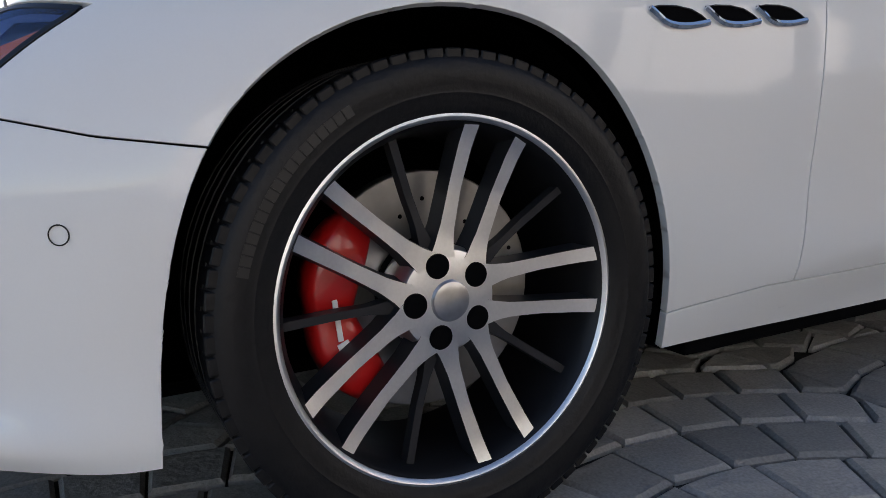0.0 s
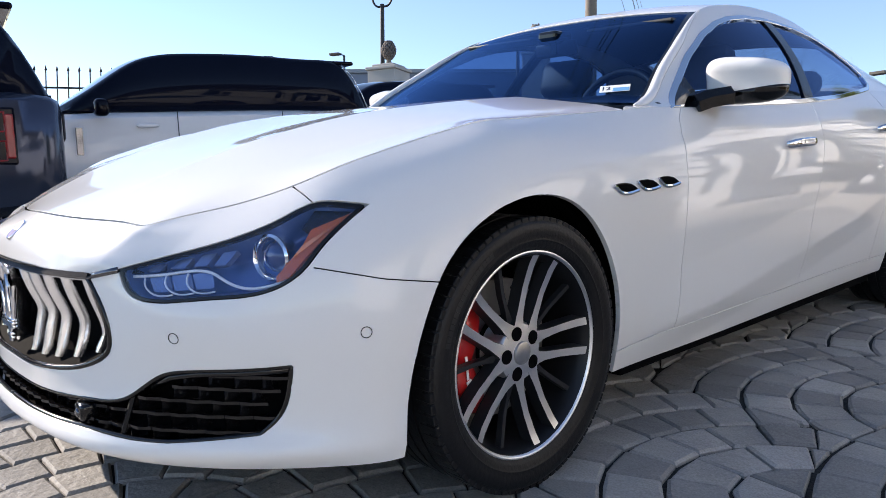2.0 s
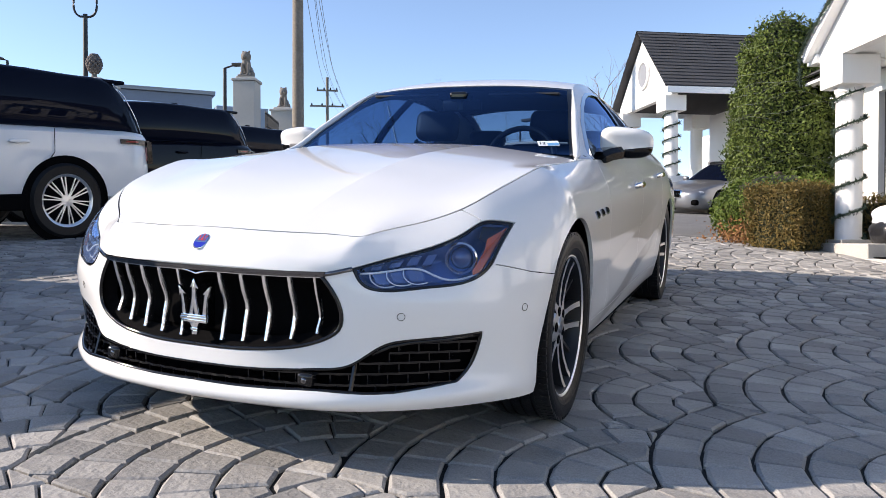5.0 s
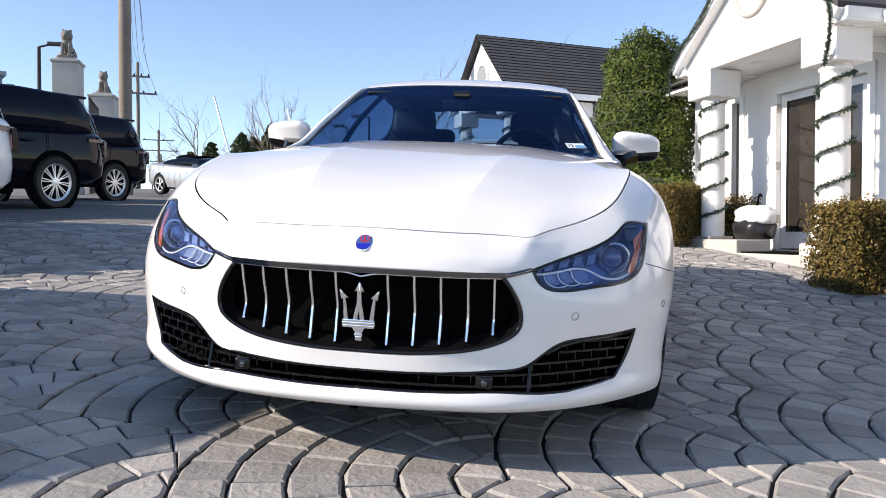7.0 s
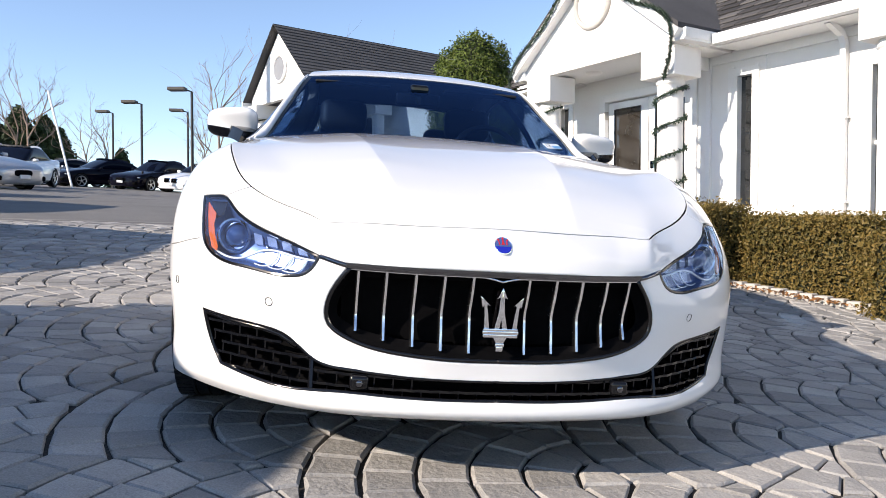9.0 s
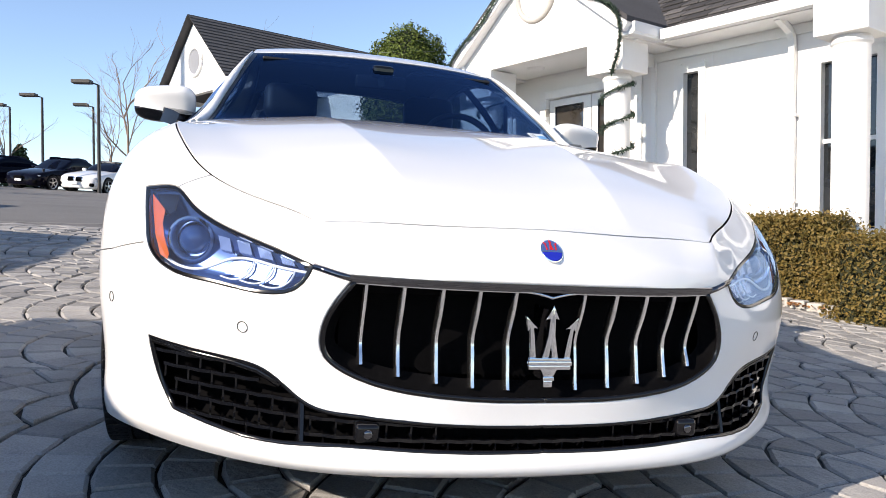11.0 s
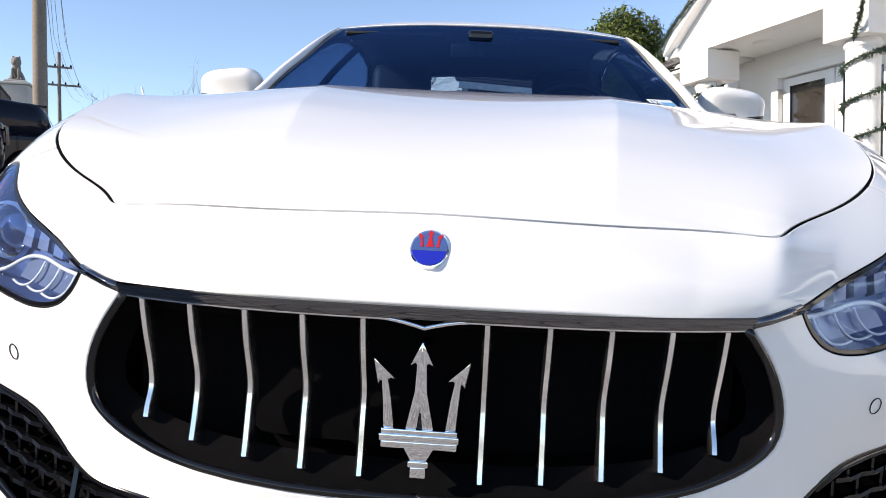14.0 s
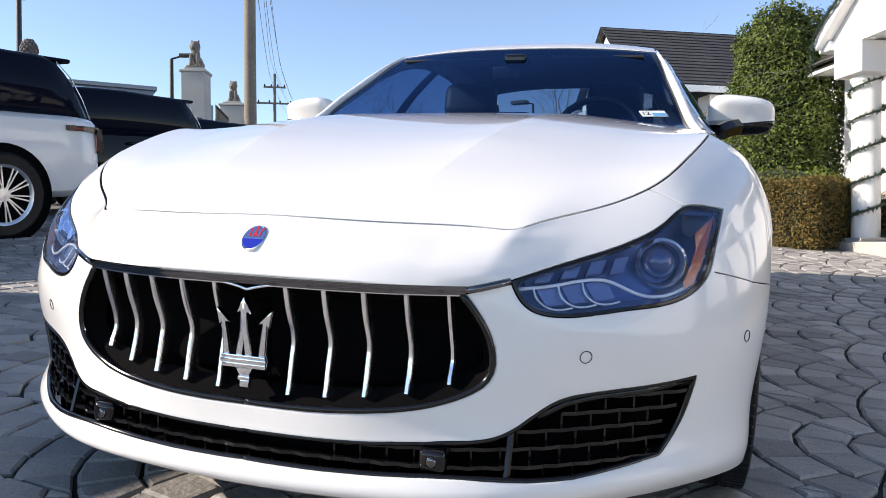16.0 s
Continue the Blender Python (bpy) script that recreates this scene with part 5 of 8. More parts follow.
def spoke(a, off, r0, r1, wide, dish, flank=1.35, deep=0.034):
    """A spoke along angle a (degrees); off and wide give its sideways place and width."""
    V, F = [], []
    N_ = 16
    c, s_ = math.cos(radians(a)), math.sin(radians(a))
    for i in range(N_):
        t = i / (N_ - 1)
        r = r0 + (r1 - r0) * t
        o, w, x = off(r), wide(r), dish(r)
        for u, dx in ((-0.5, 0.0), (0.5, 0.0), (0.5 * flank, -deep), (-0.5 * flank, -deep)):
            k = o + u * w
            V.append((x + dx, r * c - k * s_, r * s_ + k * c))
    for i in range(N_ - 1):
        for q in range(4):
            F.append((i * 4 + q, i * 4 + (q + 1) % 4, i * 4 + 4 + (q + 1) % 4, i * 4 + 4 + q))
    return V, F


def make_wheel(name):
    w = part(name, lathe(tread, 72, "x"), RUBBER, car, "low profile black tyre on a machined alloy wheel", smooth=True, angle=35)
    blocks = []
    for i in range(80):
        a = 360 * i / 80
        blocks.append(moved(box(0.056, 0.1085, -0.0118, 0.0118, 0.330, 0.3456, 0.002, 1), pose(0, 0, 0, a, 0, 0)))
    part("tread", joined(*blocks), RUBBER, w)["kind"] = "stuff"
    marks = []
    for k in range(18):
        marks.append(moved(box(0.1145, 0.1163, -0.006, 0.006, 0.300, 0.314), pose(0, 0, 0, 30 + 2.6 * k, 0, 0)))
    part("sidewall_print", joined(*marks), mat("rubber_print", (0.012, 0.012, 0.013), 0.4, grain=0.1), w, "faint raised bars on the tyre wall")["kind"] = "stuff"
    part("rim_lip", lathe([(0.250, 0.090), (0.2545, 0.099), (0.258, 0.101), (0.2615, 0.100), (0.263, 0.094), (0.260, 0.088)], 96, "x"), ALLOY, w, "bright machined rim lip", smooth=True, angle=40)
    part("rim_barrel", lathe([(0.252, 0.095), (0.245, 0.085), (0.239, 0.06), (0.232, 0.02), (0.230, -0.09), (0.258, -0.10), (0.268, -0.10)], 72, "x"), BARREL, w, "dark grey rim barrel", smooth=True, angle=60)
    dish = lambda r: lerp(r, [0.05, 0.09, 0.16, 0.22, 0.262], [0.070, 0.066, 0.069, 0.080, 0.096])
    wide = lambda r: lerp(r, [0.05, 0.075, 0.10, 0.15, 0.262], [0.044, 0.030, 0.0225, 0.0195, 0.0220])
    for k in range(5):
        a = 72.5 + 72 * k
        for h_ in (-1, 1):
            V, F = spoke(a, lambda r: h_ * (0.0215 + 0.080 * r), 0.045, 0.257, wide, dish)
            sp_ = part("spoke", (V, F), [GREYALLOY, ALLOY], w, "machined spoke with dark grey flanks", smooth=True, angle=35)
            sp_.data.polygons.foreach_set("material_index", [1 if i % 4 == 0 else 0 for i in range(len(F))])
        V, F = spoke(a + 36, lambda r: 0.0, 0.07, 0.248, lambda r: lerp(r, [0.07, 0.12, 0.255], [0.024, 0.011, 0.012]), lambda r: lerp(r, [0.07, 0.16, 0.255], [0.056, 0.056, 0.070]), deep=0.016)
        part("thin_spoke", (V, F), GREYALLOY, w, "thin dark grey spoke", smooth=True, angle=35)
    part("hub", lathe([(0.0, 0.050), (0.030, 0.0715), (0.060, 0.0695), (0.072, 0.0665), (0.078, 0.057), (0.080, 0.0)], 48, "x"), ALLOY, w, "machined hub", smooth=True, angle=35)
    part("hub_cap", lathe([(0.0, 0.0795), (0.020, 0.079), (0.028, 0.0765), (0.031, 0.0705), (0.031, 0.052)], 36, "x"), mat("cap_silver", (0.55, 0.55, 0.56), 0.3, 1.0, grain=0.2, scale=60), w, "silver hub cap with a plain mark", smooth=True, angle=40)
    for k in range(5):
        a = radians(72.5 + 36 + 72 * k)
        M = Matrix.Translation((0, 0.054 * math.cos(a), 0.054 * math.sin(a)))
        # black plug on the hub face stands in for a shaded lug hole
        part("lug_hole_shade", moved(lathe([(0.0, 0.0720), (0.0165, 0.0720), (0.0180, 0.0710), (0.0190, 0.0590)], 24, "x"), M), MATT, w)
    va = radians(-62)
    part("valve", moved(lathe([(0, 0.078), (0.004, 0.077), (0.004, 0.05)], 10, "x"), Matrix.Translation((0, 0.225 * math.cos(va), 0.225 * math.sin(va)))), DARKCHROME, w)
    return w


def make_brake(y, s):
    b = part("brake_disc", moved(lathe([(0.08, 0.030), (0.10, 0.032), (0.178, 0.032), (0.180, 0.03), (0.180, 0.005), (0.08, 0.0)], 60, "x"), Matrix.Translation((0, 0, 0))), DISC, car, "drilled steel brake disc", smooth=True, angle=40)
    for k in range(40):
        a = radians(k * 9)
        r = 0.120 + 0.018 * (k % 3)
        if k % 2 == 0:
            # black dot on the disc face in place of a drilled hole's shade
            part("drilled_hole_shade", moved(lathe([(0, 0.0326), (0.0035, 0.0326)], 10, "x"), Matrix.Translation((0, r * math.cos(a), r * math.sin(a)))), MATT, b)
    part("disc_hat", lathe([(0, 0.050), (0.070, 0.048), (0.082, 0.040), (0.084, 0.01)], 40, "x"), MATT, b, smooth=True)
    arc = [(0.036, -0.157 * math.sin(radians(a)), 0.157 * math.cos(radians(a))) for a in np.linspace(42, 142, 29)]
    sect = [(0.040 * math.copysign(abs(math.cos(a)) ** 0.5, math.cos(a)), 0.036 * math.copysign(abs(math.sin(a)) ** 0.5, math.sin(a))) for a in np.linspace(0, 2 * math.pi, 17)[:-1]]
    swell = [0.62 + 0.38 * min(1, 6 * t, 6 * (1 - t)) ** 0.6 - 0.16 * math.exp(-((t - 0.5) / 0.10) ** 2) for t in np.linspace(0, 1, 29)]
    cal = sweep(arc, sect, scale=swell, up=(1, 0, 0))
    rot = pose(0, 0, 0, 2, 0, 0)
    c = part("caliper", moved(cal, rot), RED, b, "bright red brake caliper", smooth=True, angle=50)
    part("caliper_mark", joined(moved(box(0.071, 0.0735, -0.030, 0.030, 0.152, 0.160, 0.001), pose(0, 0, 0, 96, 0, 0)), moved(box(0.071, 0.0735, -0.006, 0.012, 0.148, 0.166, 0.001), pose(0, 0, 0, 112, 0, 0))), WHITEPRINT, b, "white bar across the caliper")
    b.matrix_basis = pose(s * 0.796, y, R_T, 0, 0, 0 if s == 1 else 180) @ Matrix.Diagonal((1, 1, 1, 1))
    return b


w0 = make_wheel("front_wheel")
w0.matrix_basis = pose(0.836, -0.011, R_T - 0.002)
for s, y, nm in ((-1, 0, 1), (1, 2.998, 0), (-1, 2.998, 0)):
    cw = copy_thing(w0, pose(s * 0.836, y or -0.011, R_T - 0.002, 0 if s == 1 else 0, 0, 0 if s == 1 else 180))
    if y:
        cw.name = "rear_wheel"
for s in (1, -1):
    make_brake(-0.011, s)
    make_brake(2.998, s)

# ---- ground ----
def rise(x, y):
    """Height over the plane of the slope: a gentle swell round the drive, level land far out."""
    r = math.hypot(x, y)
    t = min(max((r - 3.2) / 3.5, 0), 1)
    far = 1 - min(1, 45 / max(r, 1e-6))
    return 0.10 * t * t * (3 - 2 * t) - 0.026 * min(max(r - 11, 0), 34) + far * (0.053 * x - 0.072 * y)


def upright(x, y, h=0.0):
    """Foot of an upright thing of height h that stands over a place of the sloping plan."""
    top = SLOPE @ Vector((x, y, rise(x, y) + h))
    return Vector((top.x, top.y, (SLOPE @ Vector((x, y, rise(x, y)))).z))


def asphalt_mat():
    m = mat("asphalt", (0.150, 0.146, 0.141), 0.9, grain=0.25, scale=160, bump=0.5, big=0.8)
    return m


def paver_mat():
    m, t, b = node_mat("concrete_paver")
    co = t.nodes.new("ShaderNodeTexCoord")
    isl = t.nodes.new("ShaderNodeNewGeometry")
    obj = t.nodes.new("ShaderNodeObjectInfo")
    add = t.nodes.new("ShaderNodeMath")
    t.links.new(isl.outputs["Random Per Island"], add.inputs[0])
    t.links.new(obj.outputs["Random"], add.inputs[1])
    wrap = t.nodes.new("ShaderNodeMath")
    wrap.operation = "FRACT"
    t.links.new(add.outputs[0], wrap.inputs[0])
    ramp = t.nodes.new("ShaderNodeValToRGB")
    ramp.color_ramp.elements[0].color = (0.212, 0.206, 0.198, 1)
    ramp.color_ramp.elements[1].color = (0.372, 0.358, 0.340, 1)
    e = ramp.color_ramp.elements.new(0.5)
    e.color = (0.296, 0.286, 0.272, 1)
    t.links.new(wrap.outputs[0], ramp.inputs[0])
    n1 = t.nodes.new("ShaderNodeTexNoise")
    n1.inputs["Scale"].default_value = 180
    n1.inputs["Detail"].default_value = 5
    n2 = t.nodes.new("ShaderNodeTexNoise")
    n2.inputs["Scale"].default_value = 3.2
    n2.inputs["Detail"].default_value = 6
    for n in (n1, n2):
        t.links.new(co.outputs["Object"], n.inputs["Vector"])
    mul = t.nodes.new("ShaderNodeMath")
    mul.operation = "ADD"
    t.links.new(n1.outputs["Fac"], mul.inputs[0])
    t.links.new(n2.outputs["Fac"], mul.inputs[1])
    mr = t.nodes.new("ShaderNodeMapRange")
    mr.inputs[1].default_value, mr.inputs[2].default_value, mr.inputs[3].default_value, mr.inputs[4].default_value = 0.6, 1.4, 0.64, 1.32
    t.links.new(mul.outputs[0], mr.inputs[0])
    mix = t.nodes.new("ShaderNodeMix")
    mix.data_type, mix.blend_type = "RGBA", "MULTIPLY"
    mix.inputs[0].default_value = 1
    t.links.new(ramp.outputs[0], mix.inputs[6])
    t.links.new(mr.outputs[0], mix.inputs[7])
    t.links.new(mix.outputs[2], b.inputs["Base Color"])
    b.inputs["Roughness"].default_value = 0.82
    n3 = t.nodes.new("ShaderNodeTexNoise")
    n3.inputs["Scale"].default_value = 45
    n3.inputs["Detail"].default_value = 8
    t.links.new(co.outputs["Object"], n3.inputs["Vector"])
    bp = t.nodes.new("ShaderNodeBump")
    bp.inputs["Strength"].default_value = 0.5
    bp.inputs["Distance"].default_value = 0.012
    n4 = t.nodes.new("ShaderNodeTexNoise")
    n4.inputs["Scale"].default_value = 17
    n4.inputs["Detail"].default_value = 3
    t.links.new(co.outputs["Object"], n4.inputs["Vector"])
    hs_ = t.nodes.new("ShaderNodeMath")
    t.links.new(n3.outputs["Fac"], hs_.inputs[0])
    t.links.new(n4.outputs["Fac"], hs_.inputs[1])
    t.links.new(hs_.outputs[0], bp.inputs["Height"])
    t.links.new(bp.outputs[0], b.inputs["Normal"])
    return m


ASPHALT, PAVER = asphalt_mat(), paver_mat()
JOINT = mat("joint_sand", (0.022, 0.020, 0.018), 0.95, grain=0.3, scale=120, bump=0.4)

edge_y = lambda x: 7.75 + 0.40 * x


def is_paved(x, y):
    return y < edge_y(x) and -9.0 < x < 4.6


def sheet(xs, ys, f):
    V = [(x, y, f(x, y)) for x in xs for y in ys]
    n = len(ys)
    F = [(i * n + j, (i + 1) * n + j, (i + 1) * n + j + 1, i * n + j + 1) for i in range(len(xs) - 1) for j in range(n - 1)]
    return V, F


gx = np.concatenate([[-500, -150, -80, -60, -50, -40, -32, -25], np.linspace(-20, 14, 69), [20, 30, 45, 60, 150, 500]])
gy = np.concatenate([[-500, -150, -60, -40, -28], np.linspace(-18, 26, 89), [32, 40, 50, 60, 80, 150, 500]])
ground = part("ground", sheet(gx, gy, lambda x, y: rise(x, y) - (0.035 if is_paved(x, y) and is_paved(x, y + 0.6) and is_paved(x + 0.6, y) else 0.0)), ASPHALT, None, smooth=True)
ground.matrix_world = SLOPE
tagged(ground, "grey asphalt lot reaching to the horizon", "ground", kind="structure")
V, F = [], []
bxs = np.linspace(-9, 4.6, 69)
for i, x in enumerate(bxs):
    for j in range(60):
        y = -9 + (edge_y(x) + 9) * j / 59
        V.append((x, y, rise(x, y) - 0.015))
F = [(i * 60 + j, (i + 1) * 60 + j, (i + 1) * 60 + j + 1, i * 60 + j + 1) for i in range(68) for j in range(59)]
pavement = part("pavement", (V, F), JOINT, None, smooth=True)
pavement.matrix_world = SLOPE
tagged(pavement, "grey concrete pavers laid in scalloped fans", "pavement", kind="structure")
kx = np.linspace(-9, 4.6, 60)
kv = [(x, edge_y(x) + d, rise(x, edge_y(x)) + h) for x in kx for d, h in ((-0.05, -0.03), (-0.05, 0.002), (0.06, 0.004), (0.06, -0.03))]
part("edge_restraint", (kv, [(i * 4 + q, i * 4 + q + 1, i * 4 + 5 + q, i * 4 + 4 + q) for i in range(59) for q in range(3)]), mat("edge_concrete", (0.2, 0.19, 0.18), 0.9, grain=0.2), pavement)

# fans: rows of circles, each row lapping the one before it
FAN_A, FAN_B, FAN_R, COURSE = 0.4625, 0.84, 1.0, 0.157
TWIST = radians(-7)
ct, st_ = math.cos(TWIST), math.sin(TWIST)


def to_world(p):
    return p[0] * ct - p[1] * st_ - 0.28, p[0] * st_ + p[1] * ct - 0.31


def brick(corners, h):
    """A paver block with eased top edges, standing on the bed."""
    c = [Vector((*to_world(p), 0)) for p in corners]
    n = len(c)
    mid = sum(c, Vector()) / n
    z0 = rise(mid.x, mid.y)
    V = [(p.x, p.y, z0 - 0.02) for p in c] + [(p.x, p.y, z0 + h - 0.007) for p in c]
    for p in c:
        d = mid - p
        q = p + d * min(0.011 / max(d.length, 0.001), 0.5)
        V.append((q.x, q.y, z0 + h))
    F = [tuple(range(2 * n, 3 * n))]
    for i in range(n):
        k = (i + 1) % n
        F += [(i, k, n + k, n + i), (n + i, n + k, 2 * n + k, 2 * n + i)]
    return V, F


def keep_half(pts, nx_, ny_, lim):
    """The part of an outline where n.p is at least lim."""
    out = []
    for i, p in enumerate(pts):
        r = pts[(i + 1) % len(pts)]
        dp, dr = p[0] * nx_ + p[1] * ny_ - lim, r[0] * nx_ + r[1] * ny_ - lim
        if dp >= 0:
            out.append(p)
        if (dp >= 0) != (dr >= 0):
            f = dp / (dp - dr)
            out.append((p[0] + (r[0] - p[0]) * f, p[1] + (r[1] - p[1]) * f))
    return out


def middle(pts):
    return sum(p[0] for p in pts) / len(pts), sum(p[1] for p in pts) / len(pts)


rnd = random.Random(4)
bricks = []
for j in range(-12, 8):
    for k in range(-8, 14):
        cx = j * FAN_B
        cy_ = (FAN_A if j % 2 else 0) + 2 * FAN_A * k
        laps = [((j + 1) * FAN_B, (FAN_A if (j + 1) % 2 else 0) + 2 * FAN_A * kk) for kk in range(k - 2, k + 4)] + [((j + 2) * FAN_B, cy_ + 2 * FAN_A * dk) for dk in (-1, 0, 1)]
        for c_ in range(7):
            r1 = FAN_R - c_ * COURSE
            r0 = max(r1 - COURSE, 0.0)
            if r1 < 0.06:
                continue
            n = max(4, round(2 * math.pi * (r1 - COURSE / 2) / 0.142))
            a0 = rnd.random()
            for i in range(n):
                aa, ab = 2 * math.pi * (i + a0) / n, 2 * math.pi * (i + 1 + a0) / n
                am, rm = (aa + ab) / 2, (r0 + r1) / 2
                mx, my = cx + rm * math.cos(am), cy_ + rm * math.sin(am)
                wx, wy = to_world((mx, my))
                if not is_paved(wx, wy + 0.12) or wy < -5.2 or wx > 4.3 or wx < -8.5:
                    continue
                g, gs = 0.0060, 0.0032
                pts = []
                for rr, ang in ((r0 + g, aa + gs / rm), (r1 - g, aa + gs / rm), (r1 - g, am), (r1 - g, ab - gs / rm), (r0 + g, ab - gs / rm)):
                    rr += rnd.uniform(-0.004, 0.004)
                    pts.append((cx + rr * math.cos(ang), cy_ + rr * math.sin(ang)))
                pts = keep_half(pts, 0, 1, cy_ - FAN_A + g)
                pts = pts and keep_half(pts, 0, -1, -(cy_ + FAN_A - g))
                for lx, ly in laps:
                    if not pts:
                        break
                    qx, qy = middle(pts)
                    d = math.hypot(qx - lx, qy - ly)
                    if d > FAN_R + 0.3 or d < 0.01:
                        continue
                    ux, uy = (qx - lx) / d, (qy - ly) / d
                    pts = keep_half(pts, ux, uy, lx * ux + ly * uy + FAN_R + 0.006)
                if len(pts) < 3:
                    continue
                area = 0.5 * sum(pts[q][0] * pts[(q + 1) % len(pts)][1] - pts[(q + 1) % len(pts)][0] * pts[q][1] for q in range(len(pts)))
                if abs(area) < 0.0010:
                    continue
                if area < 0:
                    pts = pts[::-1]
                bricks.append((math.hypot(wx - 0.3, wy + 0.9), brick(pts, rnd.uniform(-0.003, 0.003))))
bricks.sort(key=lambda b: b[0])
for d, sh in bricks[:300]:
    part("paver", sh, PAVER, pavement)
rest = part("paver_field", joined(*[sh for d, sh in bricks[300:]]), PAVER, pavement, "many grey fan-laid pavers")
rest["kind"] = "stuff"
far = [(x, y, rise(x, y) + 0.0) for x in np.linspace(-9, 4.6, 30) for y in np.linspace(-9, -5.35, 20)]
part("paver_apron", (far, [(i * 20 + j, (i + 1) * 20 + j, (i + 1) * 20 + j + 1, i * 20 + j + 1) for i in range(29) for j in range(19)]), PAVER, pavement)

# ---- white showroom building with its portico ----
STUCCO = mat("white_stucco", (0.80, 0.79, 0.77), 0.85, grain=0.05, scale=220, bump=0.12, big=2.0)
TRIMW = mat("white_trim", (0.80, 0.80, 0.79), 0.45, grain=0.04, scale=60)
SHINGLE = mat("dark_shingle", (0.060, 0.058, 0.060), 0.9, grain=0.35, scale=70, bump=0.4)


def shingle_mix():
    """Single shingles in several greys."""
    m, t, b = node_mat("mixed_shingle")
    geo = t.nodes.new("ShaderNodeNewGeometry")
    ramp = t.nodes.new("ShaderNodeValToRGB")
    ramp.color_ramp.elements[0].color = (0.035, 0.034, 0.036, 1)
    ramp.color_ramp.elements[1].color = (0.115, 0.110, 0.110, 1)
    t.links.new(geo.outputs["Random Per Island"], ramp.inputs[0])
    t.links.new(ramp.outputs[0], b.inputs["Base Color"])
    b.inputs["Roughness"].default_value = 0.9
    b.inputs["Specular IOR Level"].default_value = 0.2
    return m


SHINGLES = shingle_mix()
WINGLASS = mat("window_glass", (0.018, 0.020, 0.022), 0.03, 0, 0, 0.3, 6, spec=0.7)
WINGLASS2 = mat("door_glass", (0.030, 0.026, 0.022), 0.03, 0, 0, 0.3, 5, spec=0.7)
GARLAND = mat("garland_green", (0.020, 0.040, 0.024), 0.8, grain=0.4, scale=50)
STONE = mat("pale_stone", (0.42, 0.40, 0.37), 0.85, grain=0.15, scale=60, bump=0.3)

FRAME = Matrix(((0.3937, 0.9192, 0, 2.999), (-0.9192, 0.3937, 0, 7.458), (0, 0, 1, 0.0), (0, 0, 0, 1)))
house_t = thing("showroom_building", "white stucco showroom with dark shingle roof", "building", at=FRAME)
FLOOR = 0.42


def b_part(name, shape, m, parent=None, label="", **k):
    ob = part(name, shape, m, parent or house_t, label, **k)
    return ob


def wall_with_holes(s0, s1, z0, z1, holes, thick=0.22, e2=0.0):
    """A wall along the frame's first axis with openings cut through, one closed sheet."""
    xs = sorted({s0, s1, *[h[0] for h in holes], *[h[1] for h in holes]})
    zs = sorted({z0, z1, *[h[2] for h in holes], *[h[3] for h in holes]})
    V = [(x, e, z) for e in (e2, e2 + thick) for x in xs for z in zs]
    nz, half_n = len(zs), len(xs) * len(zs)
    solid = lambda i, k: 0 <= i < len(xs) - 1 and 0 <= k < nz - 1 and not any(h[0] <= xs[i] and xs[i + 1] <= h[1] and h[2] <= zs[k] and zs[k + 1] <= h[3] for h in holes)
    F = []
    for i in range(len(xs) - 1):
        for k in range(nz - 1):
            if not solid(i, k):
                continue
            a, b, c, d = i * nz + k, (i + 1) * nz + k, (i + 1) * nz + k + 1, i * nz + k + 1
            F += [(a, b, c, d), (d + half_n, c + half_n, b + half_n, a + half_n)]
            for (p, q), near in (((a, b), (i, k - 1)), ((b, c), (i + 1, k)), ((c, d), (i, k + 1)), ((d, a), (i - 1, k))):
                if not solid(*near):
                    F.append((q, p, p + half_n, q + half_n))
    return V, F


OPEN = [(-0.15, 0.08, 0.86, 2.38), (0.72, 2.20, FLOOR, 2.36), (2.77, 3.02, 0.865, 2.365), (4.245, 4.80, 0.62, 2.23), (6.05, 6.85, 0.50, 2.23), (8.2, 9.0, 0.50, 2.23)]
b_part("wall", wall_with_holes(-1.0, 12.0, -1.0, 2.64, OPEN), STUCCO)
b_part("side_wall", box(-1.0, -0.78, 0.22, 6.0, -1.0, 2.64), STUCCO)
b_part("back_wall", box(-1.0, 12.0, 6.0, 6.2, -1.0, 2.64), STUCCO)
# black sheet stands in for the unlit rooms behind the openings
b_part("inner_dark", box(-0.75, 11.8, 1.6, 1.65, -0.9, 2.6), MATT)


def window(s0, s1, z0, z1, bars=()):
    w = b_part("window", joined(box(s0 - 0.05, s0 + 0.035, -0.03, 0.12, z0 - 0.05, z1 + 0.05, 0.006), box(s1 - 0.035, s1 + 0.05, -0.03, 0.12, z0 - 0.05, z1 + 0.05, 0.006),
                                box(s0, s1, -0.028, 0.12, z1 - 0.035, z1 + 0.05, 0.006), box(s0, s1, -0.028, 0.12, z0 - 0.05, z0 + 0.035, 0.006)), TRIMW, None, "white framed tall window")
    part("pane", box(s0 + 0.03, s1 - 0.03, 0.05, 0.06, z0 + 0.03, z1 - 0.03), WINGLASS, w, "dark reflecting pane")
    part("window_sill", box(s0 - 0.08, s1 + 0.08, -0.07, 0.02, z0 - 0.09, z0 - 0.05, 0.008), TRIMW, w)
    for z in bars:
        part("glazing_bar", box(s0 + 0.03, s1 - 0.03, 0.03, 0.065, z - 0.02, z + 0.02), TRIMW, w)
    return w


for o in (OPEN[0], OPEN[2]):
    window(*o)
